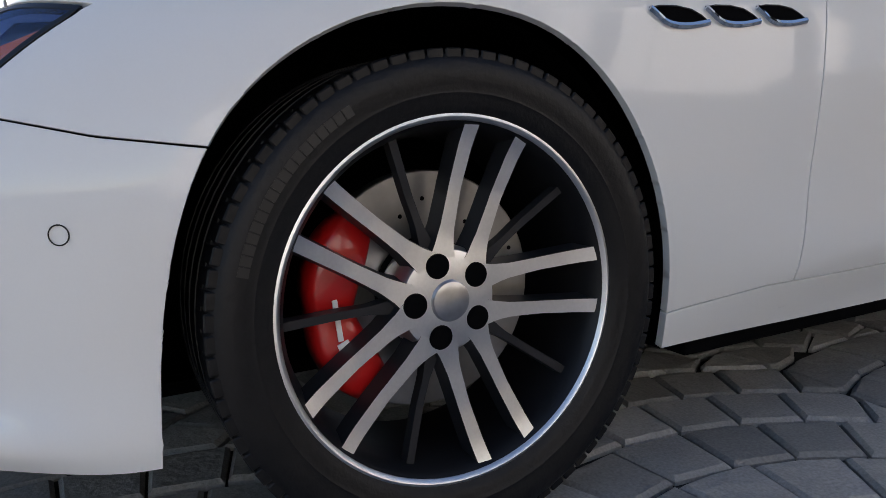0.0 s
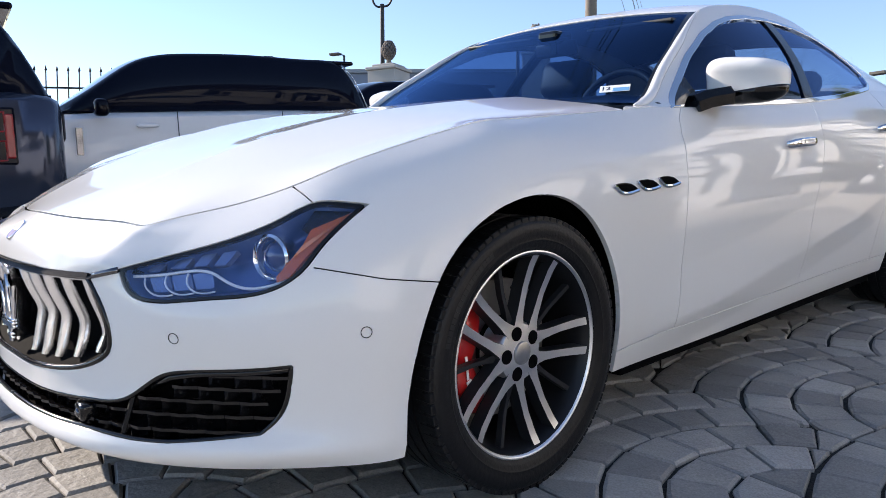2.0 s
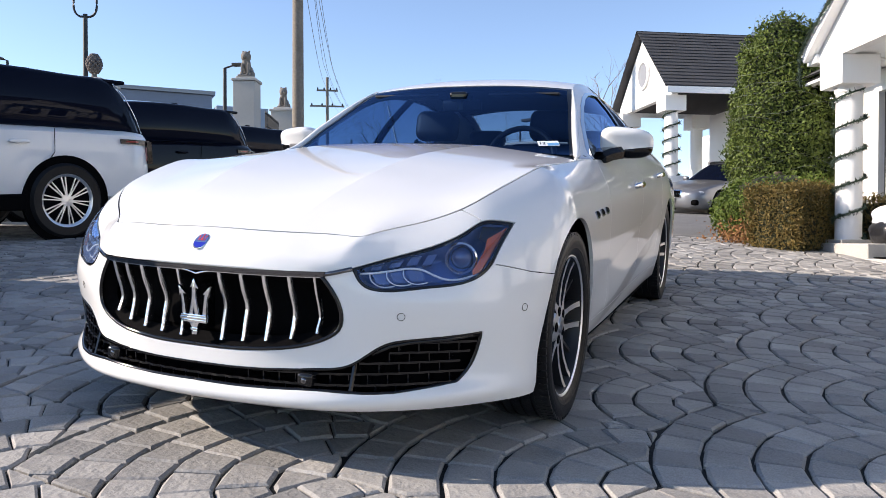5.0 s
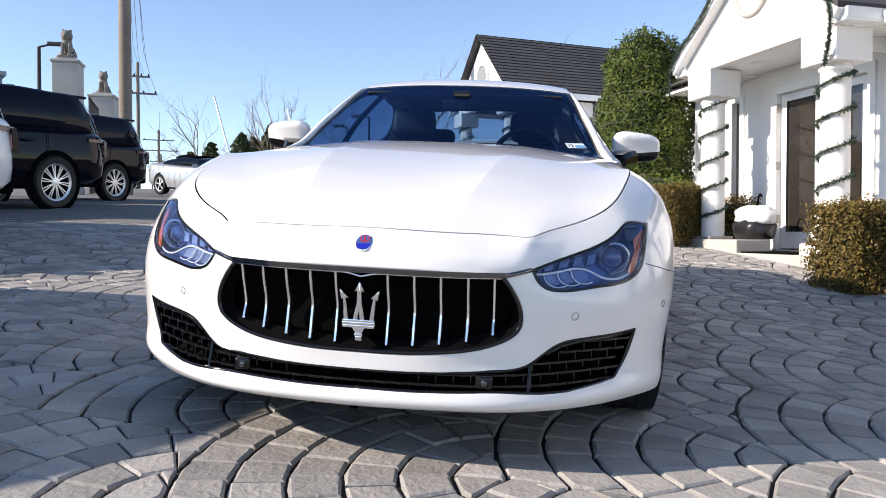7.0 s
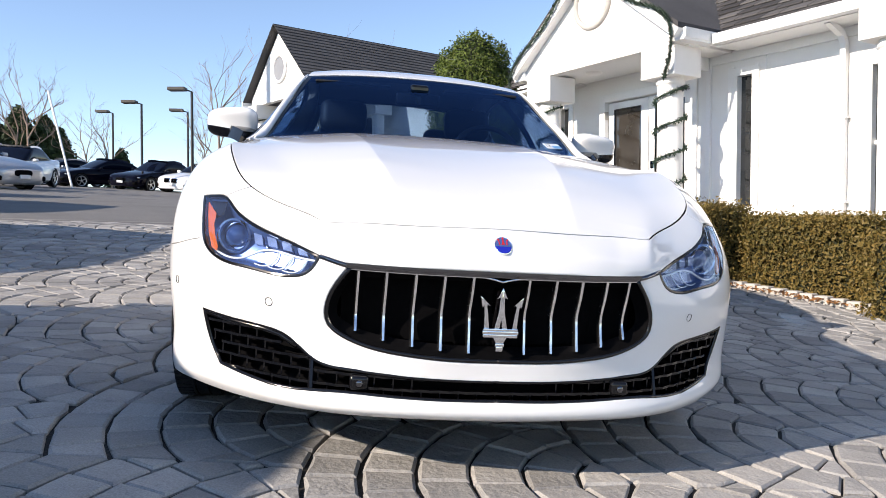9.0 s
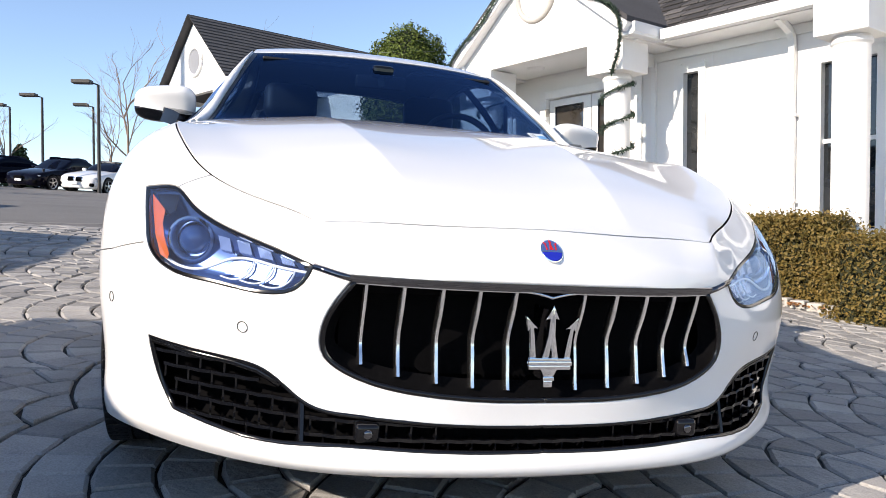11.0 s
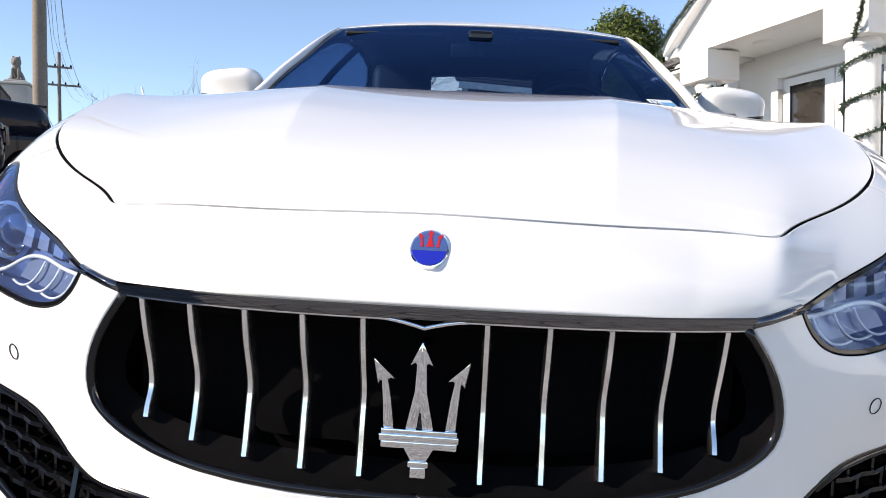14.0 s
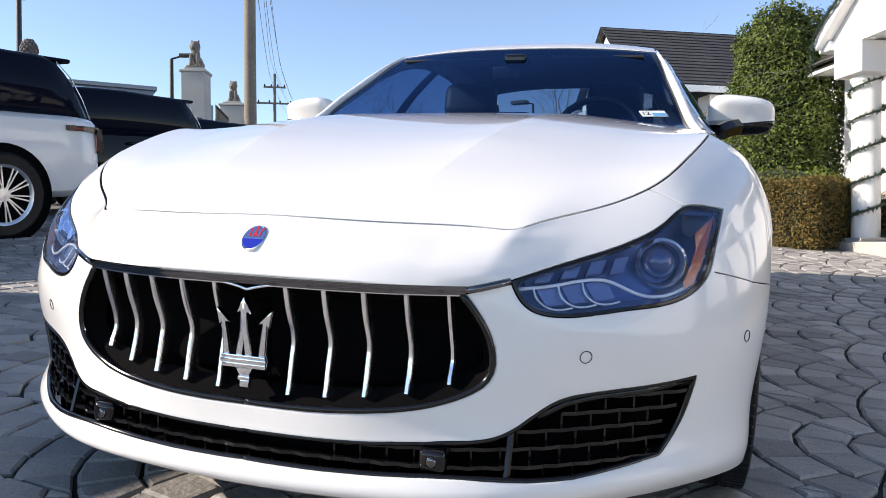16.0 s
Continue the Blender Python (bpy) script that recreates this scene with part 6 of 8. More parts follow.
for o in OPEN[3:]:
    window(*o, bars=(1.47,))
    part("glazing_bar", box((o[0] + o[1]) / 2 - 0.02, (o[0] + o[1]) / 2 + 0.02, 0.03, 0.065, o[2] + 0.03, o[3] - 0.03), TRIMW, house_t)

# glazed entrance door with a narrow fixed light beside it
doorframe = b_part("door_frame", joined(box(0.66, 0.76, -0.03, 0.10, FLOOR, 2.42, 0.006), box(2.16, 2.26, -0.03, 0.10, FLOOR, 2.42, 0.006), box(0.66, 2.26, -0.028, 0.10, 2.32, 2.42, 0.006)), TRIMW, None, "white entrance door frame")
for a, b in ((0.77, 1.46), (1.47, 2.15)):
    d = b_part("glass_door", joined(box(a, a + 0.10, 0.04, 0.085, FLOOR + 0.02, 2.31, 0.004), box(b - 0.12, b, 0.04, 0.085, FLOOR + 0.02, 2.31, 0.004), box(a, b, 0.041, 0.084, 2.22, 2.31, 0.004), box(a, b, 0.041, 0.084, FLOOR + 0.02, FLOOR + 0.22, 0.004)), TRIMW, None, "white door with a tall glass light")
    part("pane", box(a + 0.09, b - 0.11, 0.055, 0.065, FLOOR + 0.21, 2.23), WINGLASS2, d)
    part("pane_bead", joined(box(a + 0.10, a + 0.112, 0.034, 0.05, FLOOR + 0.22, 2.22), box(b - 0.132, b - 0.12, 0.034, 0.05, FLOOR + 0.22, 2.22), box(a + 0.10, b - 0.12, 0.034, 0.05, 2.208, 2.22)), DARKCHROME, d)
hx_ = 1.54
handle = b_part("door_handle", joined(box(hx_ - 0.03, hx_ + 0.03, 0.022, 0.04, 1.40, 1.50, 0.004), tube([(hx_, 0.03, 1.34), (hx_, -0.03, 1.30), (hx_, -0.035, 1.12), (hx_, 0.03, 1.06)], 0.012, 8), box(hx_ - 0.02, hx_ + 0.02, 0.022, 0.04, 1.03, 1.37, 0.004)), CHROME, None, "steel pull handle and lock plate")
for z in (0.75, 1.40, 2.10):
    b_part("door_hinge", box(0.752, 0.775, -0.034, 0.03, z, z + 0.10, 0.003), STONE)
b_part("notice", box(1.68, 1.86, 0.035, 0.045, 1.76, 2.02), WHITEPRINT, None, "white paper notice with faint grey lines")

# wall panels, downpipe and base
b_part("corner_board", box(2.39, 2.45, -0.030, 0.0, -0.8, 2.64, 0.005), TRIMW)
for a, b in ((2.68, 2.77), (3.02, 3.05)):
    b_part("window_casing", box(a, b, -0.022, 0.0, 0.75, 2.44, 0.004), TRIMW)
for x in (3.14, 5.30, 7.3):
    b_part("panel_joint", box(x - 0.007, x + 0.007, -0.010, 0.0, -0.5, 2.50, 0.002), TRIMW)
pipe = b_part("downpipe", joined(box(3.985, 4.045, -0.075, -0.015, -0.6, 2.46, 0.008), sweep([(4.015, -0.045, 2.45), (4.015, -0.10, 2.53), (4.015, -0.33, 2.62)], [(-0.03, -0.03), (0.03, -0.03), (0.03, 0.03), (-0.03, 0.03)])), TRIMW, None, "white square downpipe")
for z in (0.9, 1.72):
    part("pipe_strap", box(3.965, 4.065, -0.08, 0.0, z, z + 0.03, 0.003), TRIMW, pipe)
b_part("frieze", joined(box(2.45, 12.0, -0.03, 0.0, 2.50, 2.62, 0.008)), TRIMW)
b_part("wall_corner_post", box(2.39, 2.43, -0.45, -0.03, 2.45, 2.62, 0.006), TRIMW)

# main roof with shingle courses
eave_z, slope = 2.66, math.tan(radians(33))
bits, n_c = [], 22
for i in range(n_c):
    a, b = -0.42 + i * 0.16, -0.42 + (i + 1) * 0.16 + 0.02
    za, zb = eave_z + 0.06 + (a + 0.42) * slope, eave_z + 0.06 + (b + 0.42) * slope
    step = 0
    s = -1.3 + (0.14 if i % 2 else 0)
    while s < 12.0:
        w = 0.26 + 0.05 * math.sin(i * 7.1 + s * 13)
        bits.append(([(s + 0.006, a, za), (s + w - 0.006, a, za), (s + w - 0.006, b, zb - 0.012), (s + 0.006, b, zb - 0.012), (s + 0.006, a, za + 0.014), (s + w - 0.006, a, za + 0.014)], [(0, 1, 5, 4), (4, 5, 2, 3)]))
        s += w
roof_m = b_part("roof", joined(([(-1.3, -0.42, eave_z + 0.04), (12.1, -0.42, eave_z + 0.04), (12.1, 3.2, eave_z + 0.04 + 3.62 * slope), (-1.3, 3.2, eave_z + 0.04 + 3.62 * slope), (12.1, 6.6, eave_z), (-1.3, 6.6, eave_z)], [(0, 1, 2, 3), (3, 2, 4, 5)]), ([(-1.3, -0.42, eave_z), (12.1, -0.42, eave_z), (12.1, 6.6, eave_z), (-1.3, 6.6, eave_z)], [(0, 3, 2, 1)])), SHINGLE, None, "dark grey shingle roof")
sh = part("shingles", joined(*bits), SHINGLES, roof_m)
sh["kind"] = "stuff"
b_part("gutter", sweep([(2.86, -0.47, 2.66), (12.1, -0.47, 2.66)], [(-0.05, -0.05), (0.05, -0.05), (0.06, 0.05), (-0.06, 0.05)]), TRIMW, None, "white gutter along the eave")
for a, b in ((-1.3, 0.0), (2.82, 12.1)):
    b_part("soffit", box(a, b, -0.42, 0.0, 2.60, 2.635), TRIMW)

# portico: columns, caps, ceiling and gable
CA, CB, CC = (0.42, -0.67), (2.43, -0.67), (4.79, -0.58)


def make_column(s, e, r, top, capw, capd, caph):
    c = b_part("column", moved(lathe([(r * 1.02, FLOOR - 0.6), (r * 1.02, FLOOR + 0.16), (r, FLOOR + 0.19), (r, top - 0.08), (r * 1.12, top - 0.06), (r * 1.12, top - 0.03), (r, top - 0.02), (r, top)], 40), Matrix.Translation((s, e, 0))), STUCCO, None, "round white stucco column", smooth=True, angle=35)
    part("cap_block", box(s - capw / 2, s + capw / 2, e - capd / 2, e + capd / 2, top, top + caph, 0.008), STUCCO, c)
    return c


make_column(*CA, 0.138, 2.29, 0.47, 0.43, 0.32)
make_column(*CB, 0.138, 2.29, 0.47, 0.43, 0.32)
make_column(*CC, 0.145, 2.25, 0.44, 0.44, 0.60)
b_part("plinth", joined(box(CA[0] - 0.23, CA[0] + 0.80, CA[1] - 0.24, CA[1] + 0.22, 0.05, FLOOR + 0.13, 0.012), box(CA[0] - 0.17, CA[0] + 0.17, CA[1] - 0.17, CA[1] + 0.17, FLOOR + 0.13, FLOOR + 0.17, 0.008)), STONE, None, "pale stone plinth under the column")
b_part("plinth", box(CB[0] - 0.23, CB[0] + 0.23, CB[1] - 0.22, CB[1] + 0.22, -0.2, FLOOR + 0.10, 0.012), STUCCO, None, "white plinth under the column")
b_part("porch_floor", box(0.30, 2.70, -0.92, 0.0, -0.2, FLOOR - 0.02, 0.01), STONE)
b_part("door_mat", box(0.95, 2.05, -0.85, -0.20, FLOOR - 0.02, FLOOR - 0.005, 0.004), MATT, None, "dark door mat")
b_part("porch_ceiling", box(0.06, 2.76, -0.86, -0.01, 2.63, 2.67), TRIMW)
b_part("ceiling_lamp", moved(lathe([(0.0, 2.605), (0.08, 2.605), (0.10, 2.615), (0.11, 2.63)], 28), Matrix.Translation((1.0, -0.45, 0))), TRIMW, smooth=True)
mid, half, apex = 1.40, 1.33, 3.74
gz = 2.61


def tri_prism(e0, e1, inset=0.0):
    V = [(mid - half + inset, e0, gz), (mid + half - inset, e0, gz), (mid + half - inset, e0, gz + 0.14), (mid, e0, apex - inset), (mid - half + inset, e0, gz + 0.14)]
    V += [(a, e1, c) for a, b, c in V]
    return V, [(0, 1, 2, 3, 4), (9, 8, 7, 6, 5)] + [(i, 5 + i, 5 + (i + 1) % 5, (i + 1) % 5) for i in range(5)]


b_part("gable", tri_prism(-0.88, -0.74), STUCCO, None, "white stucco gable over the entrance")
for sgn in (1, -1):
    x0, x1 = mid + sgn * (half + 0.08), mid
    z0, z1 = gz + 0.12, apex + 0.06
    V = []
    for e in (-1.00, 2.6):
        for (x, z) in ((x0, z0), (x1, z1)):
            V += [(x, e, z), (x, e, z + 0.06)]
    b_part("porch_roof", (V, [(0, 2, 3, 1), (4, 5, 7, 6), (1, 3, 7, 5), (0, 4, 6, 2), (0, 1, 5, 4), (2, 6, 7, 3)]), SHINGLE, None, "dark shingle slope over the porch")
    b_part("barge_board", sweep([(x0 - sgn * 0.02, -0.95, z0 - 0.05), (x1, -0.95, z1 - 0.05)], [(-0.05, -0.06), (0.05, -0.06), (0.05, 0.06), (-0.05, 0.06)], up=(0, -1, 0)), TRIMW)
    b_part("porch_beam", box(mid + sgn * (half - 0.16) - 0.16, mid + sgn * (half - 0.16) + 0.16, -0.735, -0.01, 2.60, 2.628), STUCCO)
    b_part("porch_gutter", sweep([(mid + sgn * (half + 0.06), -0.92, 2.69), (mid + sgn * (half + 0.06), -0.42, 2.69)], [(-0.05, -0.05), (0.05, -0.05), (0.06, 0.05), (-0.06, 0.05)]), TRIMW)
for s_ in (mid + half - 0.10, mid - half - 0.10):
    b_part("porch_soffit", box(s_, s_ + 0.20, -0.93, -0.425, 2.615, 2.72, 0.008), TRIMW)
medal = [(0.28 * math.cos(a), 0, 0.28 * math.sin(a)) for a in np.linspace(0, 2 * math.pi, 49)]
b_part("round_window_ring", moved(sweep(medal, ring(0.035, 8), up=(0, 1, 0)), Matrix.Translation((1.42, -0.885, 3.33))), STONE, None, "round stone ring in the gable", smooth=True)
b_part("round_window_field", moved(lathe([(0.0, -0.005), (0.27, -0.005), (0.27, 0.01)], 40, "y"), Matrix.Translation((1.42, -0.882, 3.33))), STUCCO, smooth=True)


def garland(path, count, seed, r=0.032, length=0.040):
    """Short needle blades thickly set round a line."""
    rg_ = random.Random(seed)
    P = np.array(path)
    V, F = [], []
    for _ in range(count):
        k = rg_.random() * (len(P) - 1)
        i = int(k)
        p = Vector(P[i] * (1 - k + i) + P[min(i + 1, len(P) - 1)] * (k - i))
        d = Vector((rg_.gauss(0, 1), rg_.gauss(0, 1), rg_.gauss(0, 1))).normalized()
        w = d.orthogonal().normalized() * 0.004
        a = p + d * r * 0.2
        b = p + d * (r * 0.3 + length * rg_.uniform(0.5, 1))
        o = len(V)
        V += [tuple(a - w), tuple(a + w), tuple(b + w * 0.4), tuple(b - w * 0.4)]
        F.append((o, o + 1, o + 2, o + 3))
    core = tube([tuple(p) for p in path], r * 0.3, 6)
    return joined((V, F), core)


def spiral(c, r, z0, z1, turns, ph):
    return [(c[0] + r * math.cos(ph + 2 * math.pi * turns * t), c[1] + r * math.sin(ph + 2 * math.pi * turns * t), z0 + (z1 - z0) * t) for t in np.linspace(0, 1, int(28 * turns))]


for k, (c, ph, turns, z0, z1) in enumerate(((CA, 0.5, 5.0, 0.60, 2.25), (CB, 0.3, 4.2, 0.85, 2.25))):
    g = part("garland", garland(spiral(c, 0.165, z0, z1, turns, ph), 2000, 10 + k), GARLAND)
    g.matrix_world = FRAME
    tagged(g, "dark green pine garland wound round a white column", "garland", "garlands")
swag = curve_pts([(0.0, -1.03, 2.40), (0.02, -1.04, 2.66), (mid - half * 0.5, -1.04, 3.22), (mid, -1.04, apex + 0.10), (mid + half * 0.5, -1.04, 3.22), (mid + half + 0.0, -1.04, 2.78), (mid + half - 0.04, -0.99, 2.45), (mid + half - 0.20, -0.90, 2.26)], 90)
g = part("garland", garland(swag, 3200, 31), GARLAND)
g.matrix_world = FRAME
tagged(g, "dark green pine garland hung along the gable edge", "garland", "garlands")

# bag by the column
BAGB, BAGW = mat("black_bag", (0.012, 0.012, 0.014), 0.35, grain=0.2, bump=0.3, scale=18), mat("white_bag", (0.72, 0.73, 0.76), 0.5, grain=0.05, bump=0.3, scale=14)
bag = thing("bin_bag", "black bag half covered with white sheeting by the column", "bag", at=FRAME @ Matrix.Translation((0.98, -0.50, FLOOR + 0.10)))
crump = lambda p: p * (1 + 0.16 * noise.noise(p * 2.3))
part("bag_body", blob(0, 0, 0.14, 0.26, 0.20, 0.15, 0.8, 26, 16, fn=crump), BAGB, bag, smooth=True)
part("sheet", blob(0.02, 0.0, 0.30, 0.28, 0.16, 0.13, 0.75, 26, 16, fn=crump), BAGW, bag, smooth=True)
part("umbrella_handle", tube([(0.05, 0, 0.36), (0.08, 0, 0.52), (0.11, 0, 0.56), (0.14, 0, 0.53)], 0.012), MATT, bag)

# ---- plants ----
def leaf_mat(name, a, b, rough=0.55):
    m, t, p = node_mat(name)
    geo = t.nodes.new("ShaderNodeNewGeometry")
    ramp = t.nodes.new("ShaderNodeValToRGB")
    ramp.color_ramp.elements[0].color = (*a, 1)
    ramp.color_ramp.elements[1].color = (*b, 1)
    co = t.nodes.new("ShaderNodeTexCoord")
    nz = t.nodes.new("ShaderNodeTexNoise")
    nz.inputs["Scale"].default_value = 3.0
    nz.inputs["Detail"].default_value = 4
    t.links.new(co.outputs["Object"], nz.inputs["Vector"])
    mx = t.nodes.new("ShaderNodeMath")
    mx.operation = "ADD"
    t.links.new(geo.outputs["Random Per Island"], mx.inputs[0])
    t.links.new(nz.outputs["Fac"], mx.inputs[1])
    sc = t.nodes.new("ShaderNodeMath")
    sc.operation = "MULTIPLY"
    sc.inputs[1].default_value = 0.62
    t.links.new(mx.outputs[0], sc.inputs[0])
    t.links.new(sc.outputs[0], ramp.inputs[0])
    t.links.new(ramp.outputs[0], p.inputs["Base Color"])
    p.inputs["Roughness"].default_value = rough
    p.inputs["Specular IOR Level"].default_value = 0.25
    return m


BOXLEAF = leaf_mat("boxwood_leaf", (0.040, 0.048, 0.012), (0.19, 0.125, 0.035))
HOLLY = leaf_mat("holly_leaf", (0.014, 0.036, 0.008), (0.13, 0.17, 0.032))
BUSHLEAF = leaf_mat("bush_leaf", (0.02, 0.05, 0.008), (0.13, 0.18, 0.03))
DRYLEAF = leaf_mat("dry_leaf", (0.12, 0.045, 0.015), (0.34, 0.17, 0.07))
PINELEAF = leaf_mat("conifer_leaf", (0.010, 0.020, 0.008), (0.05, 0.075, 0.025))
BARK = mat("bark", (0.10, 0.075, 0.055), 0.9, grain=0.3, scale=30, bump=0.5)
TWIG = mat("bare_twig", (0.23, 0.17, 0.13), 0.9, grain=0.2, scale=20)


def leaves(points, normals, size, seed, spread=0.03, jitter=0.9):
    """Small folded leaf blades set about a surface."""
    r = np.random.default_rng(seed)
    n = len(points)
    P = np.asarray(points) + r.normal(0, 1, (n, 3)) * spread
    D = np.asarray(normals) + r.normal(0, jitter, (n, 3))
    D /= np.linalg.norm(D, axis=1, keepdims=True)
    A = np.cross(D, r.normal(0, 1, (n, 3)))
    A /= np.maximum(np.linalg.norm(A, axis=1, keepdims=True), 1e-6)
    B = np.cross(D, A)
    sz = size * r.uniform(0.6, 1.3, (n, 1))
    V = np.stack([P - A * sz, P + B * sz * 0.55 + D * sz * 0.25, P + A * sz, P - B * sz * 0.55 + D * sz * 0.25], 1).reshape(-1, 3)
    q = np.arange(n)[:, None] * 4
    F = np.concatenate([q + [0, 1, 2], q + [0, 2, 3]])
    return V, [tuple(f) for f in F]


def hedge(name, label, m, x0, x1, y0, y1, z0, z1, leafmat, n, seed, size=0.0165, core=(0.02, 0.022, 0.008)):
    h = thing(name, label, "hedge", at=m)
    # dark solid block stands in for the shade deep among the leaves
    part("shade_core", box(x0 + 0.06, x1 - 0.06, y0 + 0.06, y1 - 0.06, z0, z1 - 0.06, 0.03), mat("twig_shade", core, 0.95, grain=0.3), h)
    r = np.random.default_rng(seed)
    dx, dy, dz = x1 - x0, y1 - y0, z1 - z0
    areas = np.array([dx * dz, dx * dz, dy * dz, dy * dz, dx * dy])
    pick = r.choice(5, n, p=areas / areas.sum())
    u, v = r.random(n), r.random(n)
    P, N = np.zeros((n, 3)), np.zeros((n, 3))
    for k, f in enumerate((lambda u, v: (x0 + dx * u, y0 + 0 * u, z0 + dz * v), lambda u, v: (x0 + dx * u, y1 + 0 * u, z0 + dz * v), lambda u, v: (x0 + 0 * u, y0 + dy * u, z0 + dz * v), lambda u, v: (x1 + 0 * u, y0 + dy * u, z0 + dz * v), lambda u, v: (x0 + dx * u, y0 + dy * v, z1 + 0 * u))):
        s = pick == k
        P[s] = np.stack(f(u[s], v[s]), 1)
        N[s] = ((0, -1, 0), (0, 1, 0), (-1, 0, 0), (1, 0, 0), (0, 0, 1))[k]
    wob = np.array([noise.noise(Vector(p) * 2.6) for p in P])[:, None]
    P = P + N * wob * 0.05
    c = np.array([(x0 + x1) / 2, (y0 + y1) / 2, 0])
    P = P - N * (r.random((n, 1)) ** 2) * 0.09
    fo = part("foliage", leaves(P, N, size, seed), leafmat, h)
    fo["kind"] = "stuff"
    return h


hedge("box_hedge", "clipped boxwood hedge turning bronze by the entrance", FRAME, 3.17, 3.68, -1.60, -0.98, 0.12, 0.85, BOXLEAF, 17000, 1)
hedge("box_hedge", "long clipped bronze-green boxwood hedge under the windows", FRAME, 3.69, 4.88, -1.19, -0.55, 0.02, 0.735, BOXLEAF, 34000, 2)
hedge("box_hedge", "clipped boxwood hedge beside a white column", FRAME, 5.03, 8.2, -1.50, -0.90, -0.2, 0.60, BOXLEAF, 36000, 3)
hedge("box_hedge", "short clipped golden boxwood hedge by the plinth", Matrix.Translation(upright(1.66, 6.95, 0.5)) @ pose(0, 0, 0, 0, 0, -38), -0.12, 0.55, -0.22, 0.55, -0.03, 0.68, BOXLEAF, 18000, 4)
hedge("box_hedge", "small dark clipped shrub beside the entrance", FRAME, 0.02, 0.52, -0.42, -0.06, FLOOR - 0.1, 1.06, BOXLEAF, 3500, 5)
stones = thing("edging_stones", "pale edging stones along the hedge foot", "edging", at=FRAME)
for i in range(13):
    s = 3.3 + i * 0.135
    part("stone", box(s, s + 0.12, -1.30, -1.20, 0.09 - 0.0117 * i, 0.205 - 0.0117 * i, 0.012), STONE, stones)
mulch = []
for _ in range(500):
    ms = 3.2 + random.random() * 1.9
    mulch.append((ms, -1.42 + random.random() * 0.3, 0.195 - 0.087 * (ms - 3.2)))
md = part("leaf_litter", leaves(np.array(mulch), np.tile([0, 0, 1.0], (500, 1)), 0.022, 9, 0.006, 0.35), DRYLEAF)
md.matrix_world = FRAME
tagged(md, "scattered dry leaves at the hedge foot", "leaves", kind="stuff")


def round_shrub(name, label, x, y, z0, prof, leafmat, n, seed, size, lump=0.12):
    """A clipped plant turned from a (radius, height) profile, with an uneven surface."""
    t = thing(name, label, "shrub" if prof[-1][1] < 2 else "tree", at=Matrix.Translation(upright(x, y, prof[-1][1] * 0.8) + Vector((0, 0, z0))))
    r = np.random.default_rng(seed)
    hs = np.array([p[1] for p in prof])
    rs = np.array([p[0] for p in prof])
    h = r.random(n) * hs[-1]
    w = np.interp(h, hs, rs)
    keep = r.random(n) * rs.max() < w + 0.1
    h, w = h[keep], w[keep]
    a = r.random(len(h)) * 2 * math.pi
    P = np.stack([w * np.cos(a), w * np.sin(a), h], 1)
    slope_ = np.gradient(rs, hs)
    nz_ = -np.interp(h, hs, slope_)
    N = np.stack([np.cos(a), np.sin(a), np.clip(nz_, -1, 3)], 1)
    N /= np.linalg.norm(N, axis=1, keepdims=True)
    wob = np.array([noise.noise(Vector(p) * 2.2) + 0.5 * noise.noise(Vector(p) * 5.5) for p in P])[:, None]
    P = P + N * wob * lump - N * (r.random((len(h), 1)) ** 1.6) * 0.16
    # near-black core: the shade behind the crown's leaves, put into colour
    part("shade_core", lathe([(max(q[0] - 0.16, 0.01), q[1]) for q in prof[:-1]] + [(0, prof[-1][1] - 0.15)], 24), mat("shrub_shade", (0.012, 0.018, 0.006), 0.95, grain=0.3), t, smooth=True)
    part("trunk", lathe([(0.10, -0.05), (0.08, 0.3), (0.05, 0.9)], 12), BARK, t, smooth=True)
    fo = part("crown", leaves(P, N, size, seed), leafmat, t)
    fo["kind"] = "stuff"
    return t, P, N


TX, TY = 1.80, 9.1
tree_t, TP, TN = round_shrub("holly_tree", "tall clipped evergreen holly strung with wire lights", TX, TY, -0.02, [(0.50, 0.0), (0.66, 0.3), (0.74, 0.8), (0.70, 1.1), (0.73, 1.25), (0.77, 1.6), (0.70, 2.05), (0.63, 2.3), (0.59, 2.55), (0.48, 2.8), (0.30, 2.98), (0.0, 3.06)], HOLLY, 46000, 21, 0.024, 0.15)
rg2 = random.Random(5)
wires = []
for k in range(15):
    z = 0.8 + k * 0.14
    ph = rg2.random() * 6
    pts = []
    for i in range(48):
        a = 2 * math.pi * i / 47
        zz = z + 0.06 * math.sin(2 * a + ph) + 0.035 * math.sin(5 * a + 2 * ph) + 0.02 * rg2.random()
        w = float(np.interp(zz, [0.8, 1.1, 1.25, 1.6, 2.05, 2.3, 2.55, 2.8, 2.95], [0.75, 0.71, 0.74, 0.78, 0.71, 0.64, 0.60, 0.49, 0.33]))
        w += 0.05 * noise.noise(Vector((math.cos(a), math.sin(a), zz)) * 2.2)
        pts.append((w * math.cos(a), w * math.sin(a), zz))
    wires.append(tube(pts, 0.002, 4))
part("light_string", joined(*wires), mat("light_wire", (0.16, 0.18, 0.15), 0.6), tree_t, "thin pale light string wound round the tree")["kind"] = "stuff"
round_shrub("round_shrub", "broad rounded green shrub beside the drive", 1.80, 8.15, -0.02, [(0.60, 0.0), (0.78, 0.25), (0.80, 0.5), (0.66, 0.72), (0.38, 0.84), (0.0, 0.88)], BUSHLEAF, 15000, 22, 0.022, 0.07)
rg3 = np.random.default_rng(8)
